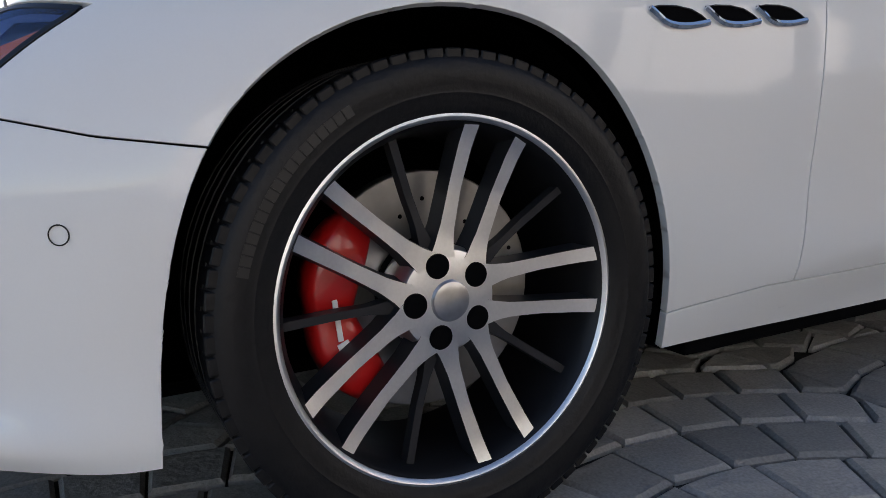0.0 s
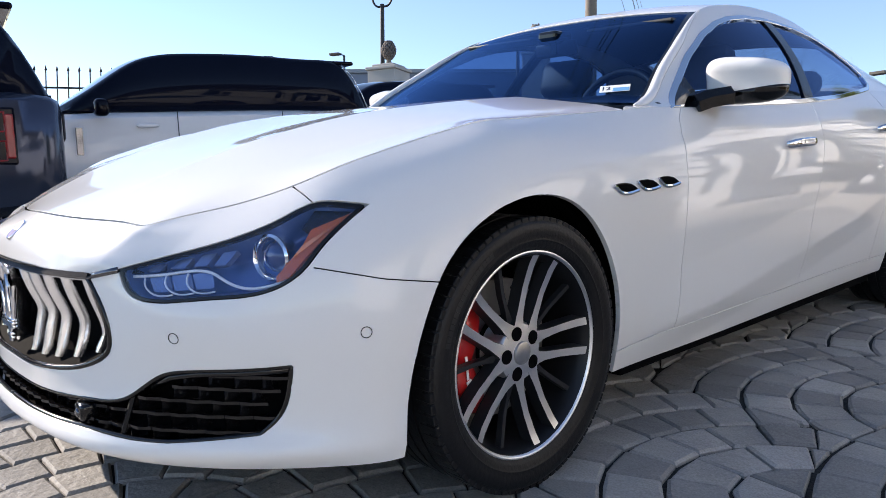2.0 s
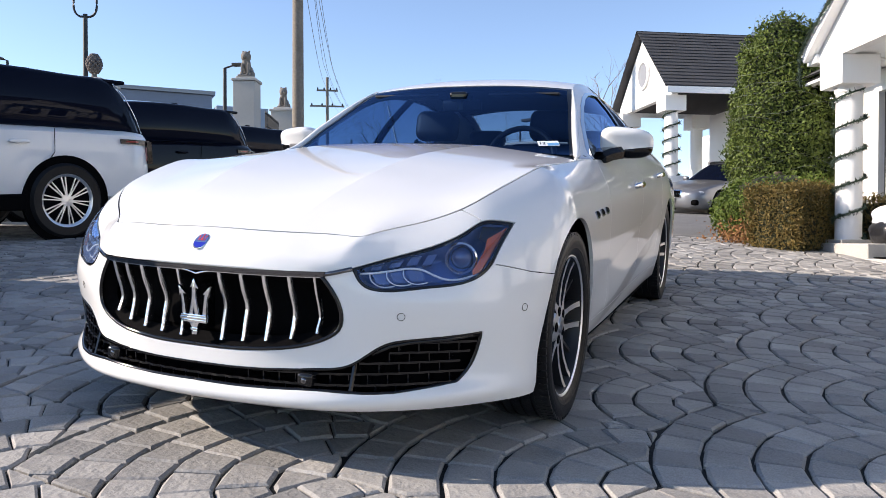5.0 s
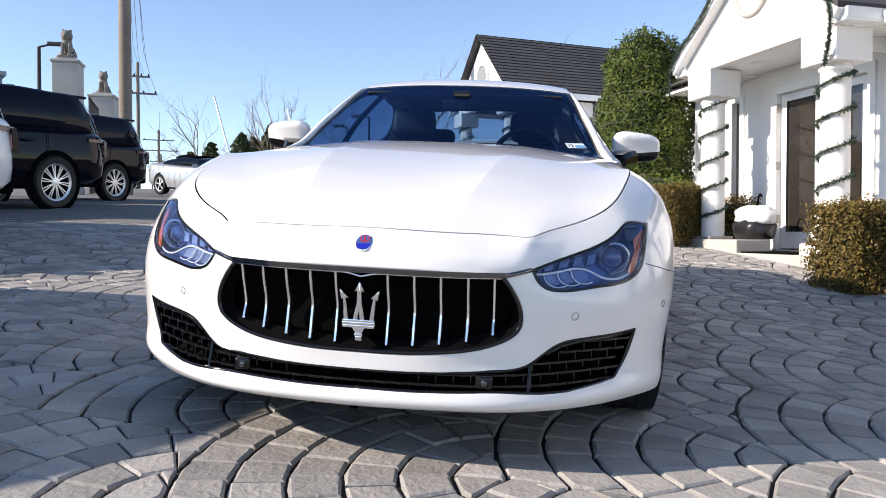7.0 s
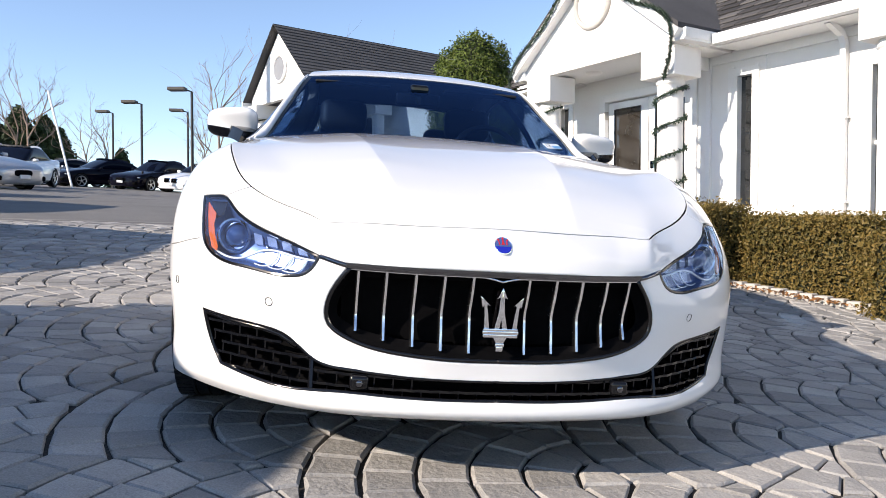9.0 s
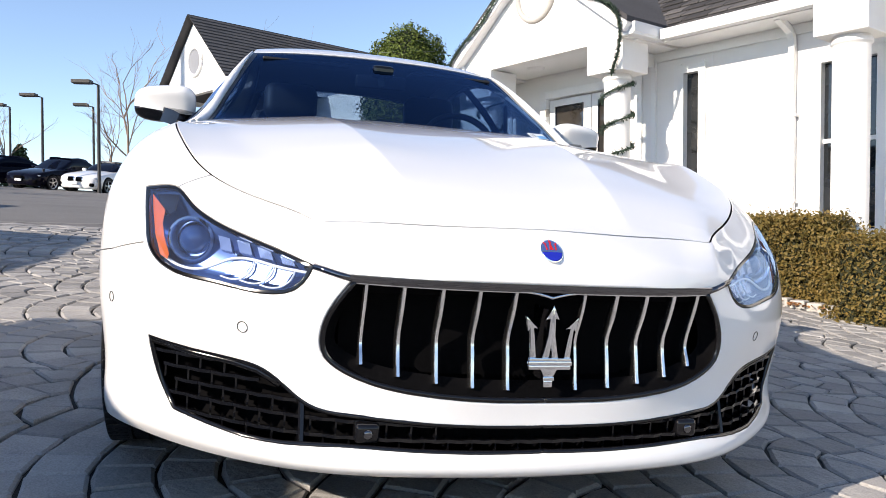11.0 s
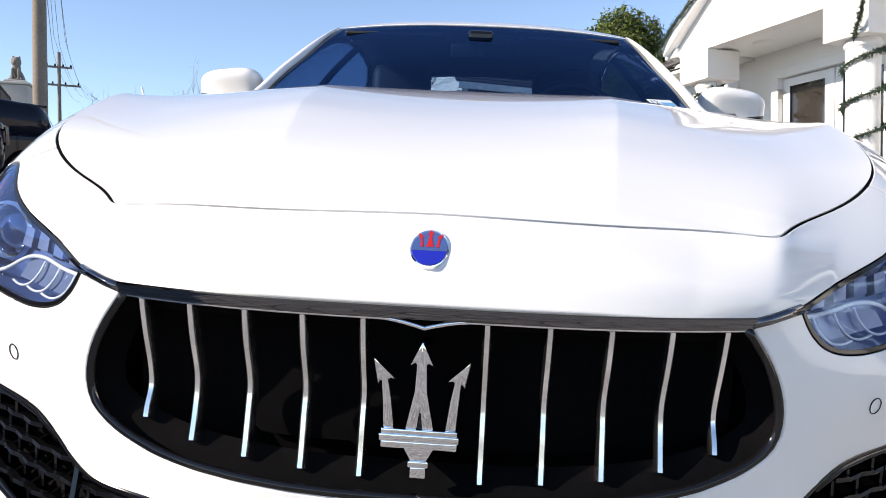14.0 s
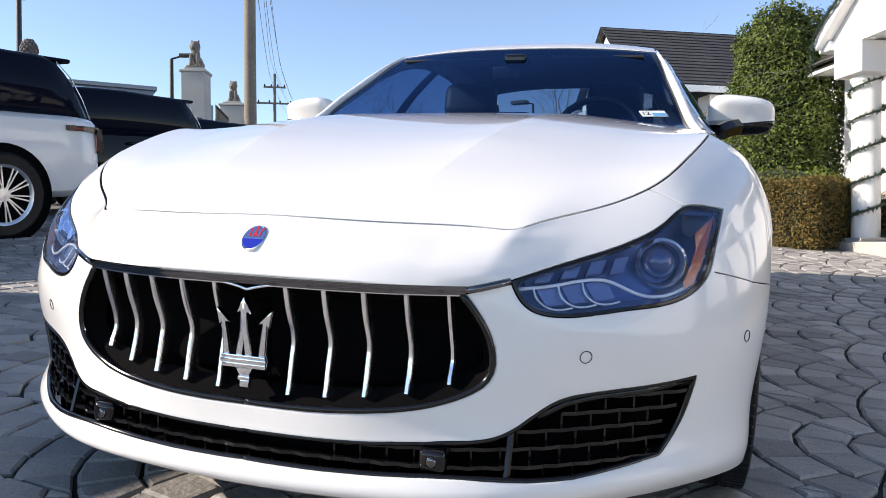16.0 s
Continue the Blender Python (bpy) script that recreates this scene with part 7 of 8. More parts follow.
LP = np.stack([1.62 + rg3.normal(0, 0.25, 1500), 7.30 + rg3.normal(0, 0.12, 1500) + 0.0, 0.10 + np.abs(rg3.normal(0, 0.13, 1500))], 1)
dl = part("dry_shrub", leaves(LP, np.tile([0, -0.5, 0.6], (1500, 1)), 0.024, 10, 0.02, 0.8), DRYLEAF)
dl.matrix_world = SLOPE
tagged(dl, "heap of dry orange leaves against the shrub", "leaves", kind="stuff")


def bare_tree(x, y, height, seed, mat_=TWIG, spread=0.55, r0=None):
    t = thing("bare_tree", "leafless winter tree with fine pale branches", "tree", "bare trees", at=Matrix.Translation(upright(x, y, height * 0.7)))
    r = random.Random(seed)
    limbs, trunk = [], []

    def grow(p, d, length, rad, lev):
        pts, rr = [p], [1.0]
        for i in range(4):
            d = (d + Vector((r.gauss(0, 0.16), r.gauss(0, 0.16), r.gauss(0.03, 0.08)))).normalized()
            p = p + d * length / 4
            pts.append(p)
            rr.append(1 - 0.13 * (i + 1))
        (trunk if lev == 0 else limbs).append(tube([tuple(q) for q in pts], rad, 5 if lev < 2 else 3, rr))
        if lev >= 4:
            return
        for i in range(3 if lev else 5):
            k = r.randint(1, 4) if lev else r.randint(2, 4)
            nd = (d + Vector((r.gauss(0, spread), r.gauss(0, spread), r.uniform(0.0, 0.5)))).normalized()
            grow(pts[k], nd, length * r.uniform(0.5, 0.75), rad * 0.5, lev + 1)

    grow(Vector((0, 0, -0.2)), Vector((0, 0, 1)), height * 0.5, r0 or height * 0.012, 0)
    part("trunk", joined(*trunk), mat_, t, smooth=True)
    lb = part("limb_mass", joined(*limbs), mat_, t)
    lb["kind"] = "stuff"


def conifer(x, y, height, seed, wide=0.3):
    t = thing("conifer", "dark green conifer at the far edge of the lot", "tree", "far conifers", at=Matrix.Translation(upright(x, y, height * 0.7)))
    part("trunk", lathe([(height * 0.018, -0.2), (height * 0.012, height * 0.5), (0.02, height)], 8), BARK, t)
    r = np.random.default_rng(seed)
    n = 2600
    h = r.random(n) ** 0.8 * height * 0.93 + height * 0.06
    a = r.random(n) * 2 * math.pi
    tier = 0.62 + 0.38 * np.abs(np.sin(h * 5.2 / height * 3 + seed + 1.5 * np.sin(a * 2 + seed)))
    w = (1 - h / height) ** 0.75 * height * wide * tier * r.uniform(0.45, 1.0, n)
    P = np.stack([w * np.cos(a), w * np.sin(a), h - 0.12 * w], 1)
    N = np.stack([np.cos(a), np.sin(a), np.full(n, 0.4)], 1)
    fo = part("crown", leaves(P, N, height * 0.045, seed, height * 0.02, 0.6), PINELEAF, t)
    fo["kind"] = "stuff"


for i, (x, y, h) in enumerate(((-23.5, 52, 3.6), (-22.3, 53, 4.6), (-20.9, 53, 5.6), (-19.6, 54, 5.2), (-18.6, 54, 4.4), (-26.5, 51, 3.4), (-30, 47, 3.6), (-34, 44, 3.2), (-19.0, 38.5, 2.7), (-17.6, 39.5, 3.3), (-16.2, 40.2, 3.0), (-38, 40, 3.5), (-15, 56, 3.4))):
    conifer(x, y, h, 40 + i, 0.50)
for i, (x, y, h) in enumerate(((-26.2, 51, 8.0), (-24.5, 52, 6.0), (-17.2, 54, 6.6), (-15.5, 55, 6.8), (-28.5, 49, 5.0), (-31.5, 46, 5.2), (-14.5, 37, 6.8), (-16.2, 39, 6.0), (-5.6, 36.0, 7.4), (-7.2, 40, 5.0), (5.4, 49.5, 12.4), (7.4, 51.0, 11.5), (-36, 42, 6.0), (-20.5, 55, 5.2), (-22.6, 54, 6.0), (0.2, 30, 6.0), (-41, 38, 6))):
    bare_tree(x, y, h, 70 + i)

# ---- other vehicles and far things ----
def car_paint(name, col, rough=0.25, metal=0.0):
    return mat(name, col, rough, metal, 0.3, 0.02, 200, spec=0.2)


GREYBLUE = mat("slate_paint", (0.045, 0.055, 0.085), 0.12, 0.5, grain=0.02, scale=200)
DEEPBLACK = mat("black_paint", (0.003, 0.003, 0.008), 0.04, grain=0.02, scale=200, spec=0.13)
SILVER = car_paint("silver_paint", (0.45, 0.46, 0.48), 0.3, 0.6)
STEEL = car_paint("steel_grey_paint", (0.20, 0.205, 0.22), 0.3, 0.6)
SMOKED = mat("smoked_lens", (0.012, 0.006, 0.008), 0.25, 0, 0.2, 0.05)
TAILRED = mat("tail_red", (0.28, 0.006, 0.01), 0.3, 0, 0.3, 0.05)
TAILCLEAR = mat("tail_clear", (0.38, 0.16, 0.16), 0.3, 0, 0.3, 0.05)
HEADCLEAR = mat("head_clear", (0.45, 0.48, 0.52), 0.12, 0.2, 1.0, 0.05)
PLATEW = mat("plate_white", (0.75, 0.75, 0.75), 0.5)


def loft_body(stations):
    """Stations of (y, half width, bottom, waist, top, crown) joined into a closed, rounded body."""
    rows_ = []
    for y, w, zb, zw, zt, cr in stations:
        half_ = [(0.0, zb), (w * 0.86, zb), (w * 0.97, zb + 0.07), (w, zb + (zw - zb) * 0.5), (w * 1.0, zw), (w * 0.965, zt - 0.06), (w * 0.90, zt - 0.012), (w * 0.80, zt), (w * 0.4, zt + cr * 0.8), (0.0, zt + cr)]
        rows_.append([(x, y, z) for x, z in half_] + [(-x, y, z) for x, z in half_[-2:0:-1]])
    C = np.array(rows_)
    k = chord(C)
    n = len(stations) * 5
    P = natural(k, C, np.linspace(0, k[-1], n))
    m = P.shape[1]
    V = P.reshape(-1, 3)
    F = [(i * m + j, i * m + (j + 1) % m, (i + 1) * m + (j + 1) % m, (i + 1) * m + j) for i in range(n - 1) for j in range(m)]
    F += [tuple(range(m))[::-1], tuple(range((n - 1) * m, n * m))]
    return V, F


def far_wheel(parent, x, y, r, s, spokes=10):
    w = part("wheel", moved(lathe([(r * 0.70, -0.11), (r * 0.9, -0.12), (r, -0.09), (r, 0.09), (r * 0.93, 0.118), (r * 0.72, 0.112), (r * 0.70, 0.09)], 36, "x"), pose(s * x, y, r, 0, 0, 0 if s > 0 else 180)), RUBBER, parent, smooth=True, angle=40)
    M = pose(s * x, y, r, 0, 0, 0 if s > 0 else 180)
    part("rim", moved(joined(lathe([(r * 0.60, 0.06), (r * 0.66, 0.10), (r * 0.715, 0.11), (r * 0.72, 0.09)], 36, "x"), *[moved(box(0.080, 0.10, -0.0065, 0.0065, 0.03, r * 0.66, 0), pose(0, 0, 0, 720 / spokes * (i // 2) + (5 if i % 2 else -5) + 9, 0, 0)) for i in range(spokes)], lathe([(0, 0.105), (r * 0.16, 0.10), (r * 0.18, 0.07)], 20, "x")), M), ALLOY, w, smooth=True, angle=35)
    # flat black disc stands in for the shade behind the spokes
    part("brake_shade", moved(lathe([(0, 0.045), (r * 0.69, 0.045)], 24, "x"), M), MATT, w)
    return w


def seam_line(parent, pts, s):
    part("door_seam", tube([(s * a, b, c) for a, b, c in pts], 0.004, 4), MATT, parent)


def suv(name, label, at, paint, lamp="slim"):
    """A tall boxy wagon, nose towards -y, origin under its rear axle."""
    t = thing(name, label, "car", "parked vehicles", at=at)
    W = 0.99
    part("body", loft_body([(-3.86, 0.55, 0.42, 0.70, 0.86, 0.02), (-3.80, 0.74, 0.36, 0.72, 0.96, 0.03), (-3.62, 0.90, 0.33, 0.75, 1.02, 0.03), (-3.0, 0.97, 0.33, 0.78, 1.07, 0.03), (-2.2, W, 0.33, 0.80, 1.12, 0.02), (-1.2, W, 0.33, 0.82, 1.15, 0.0), (-0.2, W, 0.33, 0.84, 1.17, 0.0), (0.58, 0.985, 0.36, 0.85, 1.17, 0.0), (0.96, 0.95, 0.40, 0.85, 1.16, 0.0), (1.10, 0.84, 0.46, 0.84, 1.13, 0.0), (1.13, 0.70, 0.50, 0.82, 1.08, 0.0)]), paint, t, smooth=True, angle=40)
    part("glasshouse", loft_body([(-2.38, 0.80, 1.08, 1.10, 1.13, 0.0), (-1.95, 0.84, 1.08, 1.24, 1.40, 0.02), (-1.55, 0.83, 1.08, 1.32, 1.66, 0.03), (-1.0, 0.82, 1.08, 1.38, 1.76, 0.035), (-0.2, 0.82, 1.08, 1.40, 1.77, 0.035), (0.40, 0.81, 1.08, 1.38, 1.755, 0.03), (0.71, 0.80, 1.08, 1.34, 1.71, 0.02), (0.95, 0.79, 1.08, 1.20, 1.40, 0.0), (1.07, 0.78, 1.08, 1.11, 1.14, 0.0)]), DARKGLASS, t, "black roof and dark tinted windows", smooth=True, angle=50)
    part("roof_spoiler", box(-0.72, 0.72, 0.56, 0.90, 1.70, 1.745, 0.02), DEEPBLACK, t)
    part("roof_antenna", plate([(0, 1.79), (0.0, 1.83), (0.006, 1.85), (0.012, 1.83), (0.012, 1.79)], 0.05, 0.18, 0), DEEPBLACK, t)
    for s in (1, -1):
        part("lower_cladding", box(s * 0.985 - 0.02, s * 0.985 + 0.02, -2.5, -0.42, 0.30, 0.47, 0.02), MATT, t)
        seam_line(t, [(0.994, -2.30, 0.45), (1.000, -2.30, 0.80), (0.962, -2.30, 1.12)], s)
        seam_line(t, [(0.994, -1.22, 0.45), (1.000, -1.22, 0.80), (0.968, -1.22, 1.14)], s)
        seam_line(t, [(0.996, -0.28, 0.70), (1.000, -0.12, 0.90), (0.97, -0.10, 1.15)], s)
        part("waist_trim", tube([(s * 0.905, -2.3, 1.135), (s * 0.905, -1.2, 1.158), (s * 0.90, 0.4, 1.175)], 0.008, 6), DEEPBLACK, t)
        for y in (-1.52, -0.48):
            part("door_handle", blob(s * 1.0, y, 1.00, 0.018, 0.11, 0.022, 0.7, 16, 8), paint, t, smooth=True)
        part("door_mirror", blob(s * 1.06, -1.95, 1.17, 0.10, 0.07, 0.085, 0.6, 18, 10), DEEPBLACK, t, smooth=True)
        for y in (-2.92, 0.0):
            # lipped black disc on the closed flank stands in for the shaded wheel opening
            part("wheel_arch_shade", moved(lathe([(0.0, 0.0), (0.455, 0.0), (0.47, 0.012), (0.47, -0.03)], 40, "x"), pose(s * 0.992, y, 0.40, 0, 0, 0 if s > 0 else 180)), MATT, t, smooth=True, angle=30)
            far_wheel(t, 0.905, y, 0.395, s, 20 if lamp == "slim" else 14)
        if lamp == "slim":
            run = [(s * 0.962, 0.66, 1.045), (s * 0.955, 0.82, 1.045), (s * 0.925, 0.96, 1.043), (s * 0.875, 1.07, 1.04)]
            drop = [(s * 0.885, 1.052, 1.05), (s * 0.890, 1.058, 0.95), (s * 0.885, 1.068, 0.80)]
            part("tail_lamp", joined(sweep(curve_pts(run, 10), [(-0.022, -0.026), (0.022, -0.026), (0.022, 0.026), (-0.022, 0.026)]), sweep(drop, [(-0.055, -0.03), (0.05, -0.03), (0.05, 0.03), (-0.055, 0.03)], up=(0, 1, 0))), SMOKED, t, "smoked red tail lamp wrapping the corner")
            part("lamp_lens", sweep([(s * 0.972, 0.72, 1.045), (s * 0.964, 0.84, 1.045), (s * 0.936, 0.94, 1.044)], [(-0.016, -0.008), (0.016, -0.008), (0.016, 0.008), (-0.016, 0.008)]), TAILRED, t)
            part("lamp_lens", box(s * 0.885 - 0.02, s * 0.885 + 0.04, 1.018, 1.083, 0.83, 0.99, 0.01), TAILCLEAR, t)
            part("pillar_strip", tube([(s * 0.70, 0.72, 1.735), (s * 0.745, 0.87, 1.56), (s * 0.775, 0.97, 1.36), (s * 0.775, 1.06, 1.15)], 0.006, 6), CHROME, t, smooth=True)
            part("vent_trim", box(s * 0.992 - 0.01, s * 0.992 + 0.010, -2.18, -2.12, 0.72, 0.98, 0.004), DARKCHROME, t)
        else:
            part("tail_lamp", joined(box(s * 0.93 - 0.05, s * 0.93 + 0.062, 0.60, 0.84, 0.70, 1.06, 0.014)), DEEPBLACK, t, "smoked and red tall tail lamp")
            part("lamp_lens", box(s * 0.94 - 0.05, s * 0.94 + 0.060, 0.78, 0.83, 0.74, 1.02, 0.01), TAILRED, t)
            for z in (0.74, 0.92):
                part("lamp_ring", moved(sweep([(0.0, -0.05, -0.06), (0.0, 0.05, -0.06), (0.0, 0.05, 0.06), (0.0, -0.05, 0.06), (0, -0.05, -0.06)], ring(0.008, 6)), Matrix.Translation((s * 0.994, 0.73, z + 0.05))), TAILRED, t)
    part("rear_valance", box(-0.80, 0.80, 1.02, 1.17, 0.36, 0.56, 0.04), MATT if lamp == "slim" else paint, t)
    part("tailgate_panel", box(-0.62, 0.62, 1.07, 1.155, 0.84, 1.06, 0.03), DEEPBLACK, t)
    part("number_plate", box(-0.15, 0.15, 1.15, 1.162, 0.70, 0.80), PLATEW, t)
    return t


AX = math.degrees(math.atan2(-0.19, 0.98))
FACE = 0.995


def suv_pose(k):
    """Staggered parking bays; the near flank of each stands on one slanted line."""
    fx, fy = -5.2 - 1.64 * k, 3.2 + 4.23 * k
    cx, cy_ = fx - FACE * 0.98, fy + FACE * 0.19
    return SLOPE @ pose(cx, cy_, rise(cx, cy_), 0, 0, AX)


suv("sport_utility_vehicle", "slate grey luxury wagon with black roof parked nose out", suv_pose(-0.93) @ Matrix.Translation((0, -0.14, 0)) @ Matrix.Diagonal((1, 1.08, 1.055, 1)), GREYBLUE, "tall")
suv("sport_utility_vehicle", "white luxury wagon with black roof and tinted windows", suv_pose(0), PAINT, "slim")
suv("sport_utility_vehicle", "glossy black wagon parked beside a white one", suv_pose(1), DEEPBLACK, "slim")
suv("sport_utility_vehicle", "black wagon at the end of the parking row", suv_pose(2), DEEPBLACK, "slim")


def sedan(name, label, at, paint, sport=0.0, soft_top=False, grille="wide"):
    """A low car, nose towards -y, origin on the ground at its middle."""
    t = thing(name, label, "car", "parked vehicles", at=at)
    h = 1.42 - 0.16 * sport
    part("body", loft_body([(-2.36, 0.50, 0.25, 0.45, 0.58, 0.02), (-2.30, 0.72, 0.20, 0.46, 0.64, 0.03), (-2.10, 0.86, 0.18, 0.52, 0.72, 0.03), (-1.5, 0.91, 0.18, 0.58, 0.84, 0.04), (-0.9, 0.92, 0.18, 0.62, 0.92, 0.03), (0.2, 0.92, 0.18, 0.64, 0.95, 0.0), (1.3, 0.92, 0.20, 0.66, 0.98, 0.0), (1.9, 0.88, 0.24, 0.66, 1.0, 0.02), (2.25, 0.78, 0.30, 0.64, 0.98, 0.02), (2.36, 0.62, 0.40, 0.62, 0.90, 0.0)]), paint, t, smooth=True, angle=45)
    part("glasshouse", loft_body([(-0.92, 0.72, 0.85, 0.88, 0.92, 0.0), (-0.4, 0.74, 0.85, 1.02, 1.18, 0.03), (0.0, 0.70, 0.85, 1.1, h - 0.04, 0.03), (0.5, 0.69, 0.85, 1.1, h, 0.03), (1.0, 0.70, 0.85, 1.08, h - 0.08, 0.03), (1.5, 0.72, 0.85, 0.98, 1.10, 0.02), (1.75, 0.72, 0.85, 0.92, 0.98, 0.0)]), DARKGLASS, t, "dark windows", smooth=True, angle=60)
    part("roof", loft_body([(-0.02, 0.60, h - 0.035, h - 0.03, h - 0.02, 0.028), (0.5, 0.62, h - 0.01, h, h + 0.006, 0.032), (1.0, 0.60, h - 0.09, h - 0.08, h - 0.072, 0.03)]), MATT if soft_top else paint, t, smooth=True)
    for s in (1, -1):
        for y in (-1.45, 1.42):
            # black disc on the flank, in place of a shaded wheel opening
            part("wheel_arch_shade", moved(lathe([(0.0, 0.0), (0.37, 0.0), (0.38, -0.02)], 32, "x"), pose(s * 0.915, y, 0.335, 0, 0, 0 if s > 0 else 180)), MATT, t)
            far_wheel(t, 0.825, y, 0.33, s, 10)
        part("headlamp", moved(blob(0, 0, 0, 0.20, 0.10, 0.05, 0.7, 16, 8), pose(s * 0.66, -2.14, 0.62, 0, 0, s * 22)), HEADCLEAR, t, smooth=True)
        part("door_mirror", blob(s * 0.98, -0.55, 0.97, 0.09, 0.06, 0.06, 0.6, 14, 8), paint, t, smooth=True)
        part("side_intake", blob(s * 0.66, -2.24, 0.36, 0.15, 0.09, 0.08, 0.6, 16, 8), MATT, t, smooth=True)
    if grille == "kidney":
        for s in (1, -1):
            g_ = part("grille", moved(blob(0, 0, 0, 0.17, 0.06, 0.115, 0.55, 20, 10), pose(s * 0.19, -2.335, 0.56, -8, 0, s * 4)), CHROME, t, "chrome kidney grille", smooth=True)
            part("grille_field", moved(joined(*[box(x - 0.008, x + 0.008, -0.072, -0.04, -0.085, 0.085) for x in np.linspace(-0.12, 0.12, 8)]), pose(s * 0.19, -2.335, 0.56, -8, 0, s * 4)), MATT, t)
    else:
        part("grille", blob(0, -2.30, 0.50, 0.34, 0.075, 0.10, 0.5, 20, 10), MATT, t, smooth=True)
    part("number_plate", box(-0.16, 0.16, -2.43, -2.40, 0.36, 0.46), PLATEW, t)
    return t


def parked(x, y, deg):
    return SLOPE @ pose(x, y, rise(x, y), 0, 0, deg)


sedan("parked_car", "white coupe parked across the lot", parked(-5.9, 34.0, -28), PAINT, 0.5, grille="kidney")
sedan("parked_car", "black sedan parked across the lot", parked(-8.3, 35.6, -30), DEEPBLACK, 0.0)
sedan("parked_car", "black sports sedan parked across the lot", parked(-11.2, 37.0, -48), DEEPBLACK, 0.2)
sedan("parked_car", "silver sports car parked in the far row", parked(-13.6, 38.6, -40), SILVER, 0.6)
sedan("parked_car", "white sedan parked in the far row", parked(-16.0, 40.0, -36), PAINT, 0.0)
sedan("parked_car", "grey sedan in the far row", parked(-18.2, 41.5, -36), STEEL, 0.0)
sedan("convertible_car", "silver roadster with a black soft top", parked(-10.6, 20.6, 62), SILVER, 1.0, True)
sedan("parked_car", "white sedan behind a silver roadster", parked(-11.4, 26.5, -2), PAINT, 0.0, grille="kidney")
sedan("parked_car", "steel grey sedan with a large chrome kidney grille", parked(0.75, 20.2, -34), STEEL, 0.0, grille="kidney")

# far gabled building with its porch
GB = Matrix(((0.5, 0.866, 0, -2.75), (-0.866, 0.5, 0, 23.75), (0, 0, 1, 1.50), (0, 0, 0, 1)))
gb = thing("gabled_building", "white gabled building with dark shingle roof and porch columns", "building", at=GB)
GW, GH, GA, GD = 4.1, 3.5, 5.52, 10.0
part("gable", ([(0, 0, GH - 0.25), (GW, 0, GH - 0.25), (GW, 0, GH), (GW / 2, 0, GA), (0, 0, GH), (0, 0.2, GH - 0.25), (GW, 0.2, GH - 0.25), (GW, 0.2, GH), (GW / 2, 0.2, GA), (0, 0.2, GH)], [(0, 1, 2, 3, 4), (9, 8, 7, 6, 5), (0, 5, 6, 1), (1, 6, 7, 2), (2, 7, 8, 3), (3, 8, 9, 4), (4, 9, 5, 0)]), STUCCO, gb)
rb_bits = []
for sgn in (0, 1):
    for i in range(18):
        f0, f1 = i / 18, (i + 1.1) / 18
        xa = (-0.25 + (GW / 2 + 0.25) * f0) if sgn == 0 else (GW + 0.25 - (GW / 2 + 0.25) * f0)
        xb = (-0.25 + (GW / 2 + 0.25) * f1) if sgn == 0 else (GW + 0.25 - (GW / 2 + 0.25) * f1)
        za, zb = GH - 0.12 + (GA + 0.1 - GH + 0.12) * f0, GH - 0.12 + (GA + 0.1 - GH + 0.12) * f1
        V = [(xa, -0.25, za), (xa, GD, za), (xb, GD, zb - 0.02), (xb, -0.25, zb - 0.02), (xa, -0.25, za + 0.012), (xa, GD, za + 0.012)]
        rb_bits.append((V, [(0, 1, 5, 4), (4, 5, 2, 3), (0, 4, 3)]))
rfm = part("roof", ([(-0.25, -0.25, GH - 0.14), (GW / 2, -0.25, GA + 0.08), (GW + 0.25, -0.25, GH - 0.14), (-0.25, GD, GH - 0.14), (GW / 2, GD, GA + 0.08), (GW + 0.25, GD, GH - 0.14)], [(0, 3, 4, 1), (1, 4, 5, 2)]), SHINGLE, gb, "dark grey shingle roof")
part("shingle_field", joined(*rb_bits), SHINGLE, rfm)["kind"] = "stuff"
part("fascia", joined(box(-0.28, -0.20, -0.25, GD, GH - 0.24, GH - 0.06), box(GW + 0.20, GW + 0.28, -0.25, GD, GH - 0.24, GH - 0.06)), TRIMW, gb)
part("round_window", joined(moved(sweep([(0.42 * math.cos(a), 0, 0.42 * math.sin(a)) for a in np.linspace(0, 2 * math.pi, 33)], ring(0.06, 6), up=(0, 1, 0)), Matrix.Translation((GW / 2, -0.02, GH + 0.72)))), TRIMW, gb, smooth=True)
part("round_pane", moved(lathe([(0, -0.03), (0.40, -0.03)], 30, "y"), Matrix.Translation((GW / 2, 0, GH + 0.72))), mat("grey_louvre", (0.22, 0.23, 0.25), 0.6, grain=0.1), gb)
for x in (0.35, GW - 0.35):
    for y in (0.15, 2.6):
        pc = part("porch_column", moved(lathe([(0.20, 0.0), (0.20, GH - 0.65)], 20), Matrix.Translation((x, y, 0))), STUCCO, gb, smooth=True)
        part("column_cap", box(x - 0.32, x + 0.32, y - 0.32, y + 0.32, GH - 0.70, GH - 0.25), STUCCO, pc)
        part("column_foot", box(x - 0.32, x + 0.32, y - 0.32, y + 0.32, 0, 0.9), STUCCO, pc)
part("wall", joined(box(0.1, GW + 6, 3.2, 3.4, -0.3, GH - 0.2), box(0.1, 0.3, 3.4, GD, -0.3, GH - 0.2)), STUCCO, gb)
part("doorway", box(1.6, 3.2, 3.14, 3.20, 0.8, 2.9), WINGLASS, gb)
part("porch_slab", box(-0.1, GW + 0.2, -0.3, 3.2, -0.4, 0.12), STONE, gb)
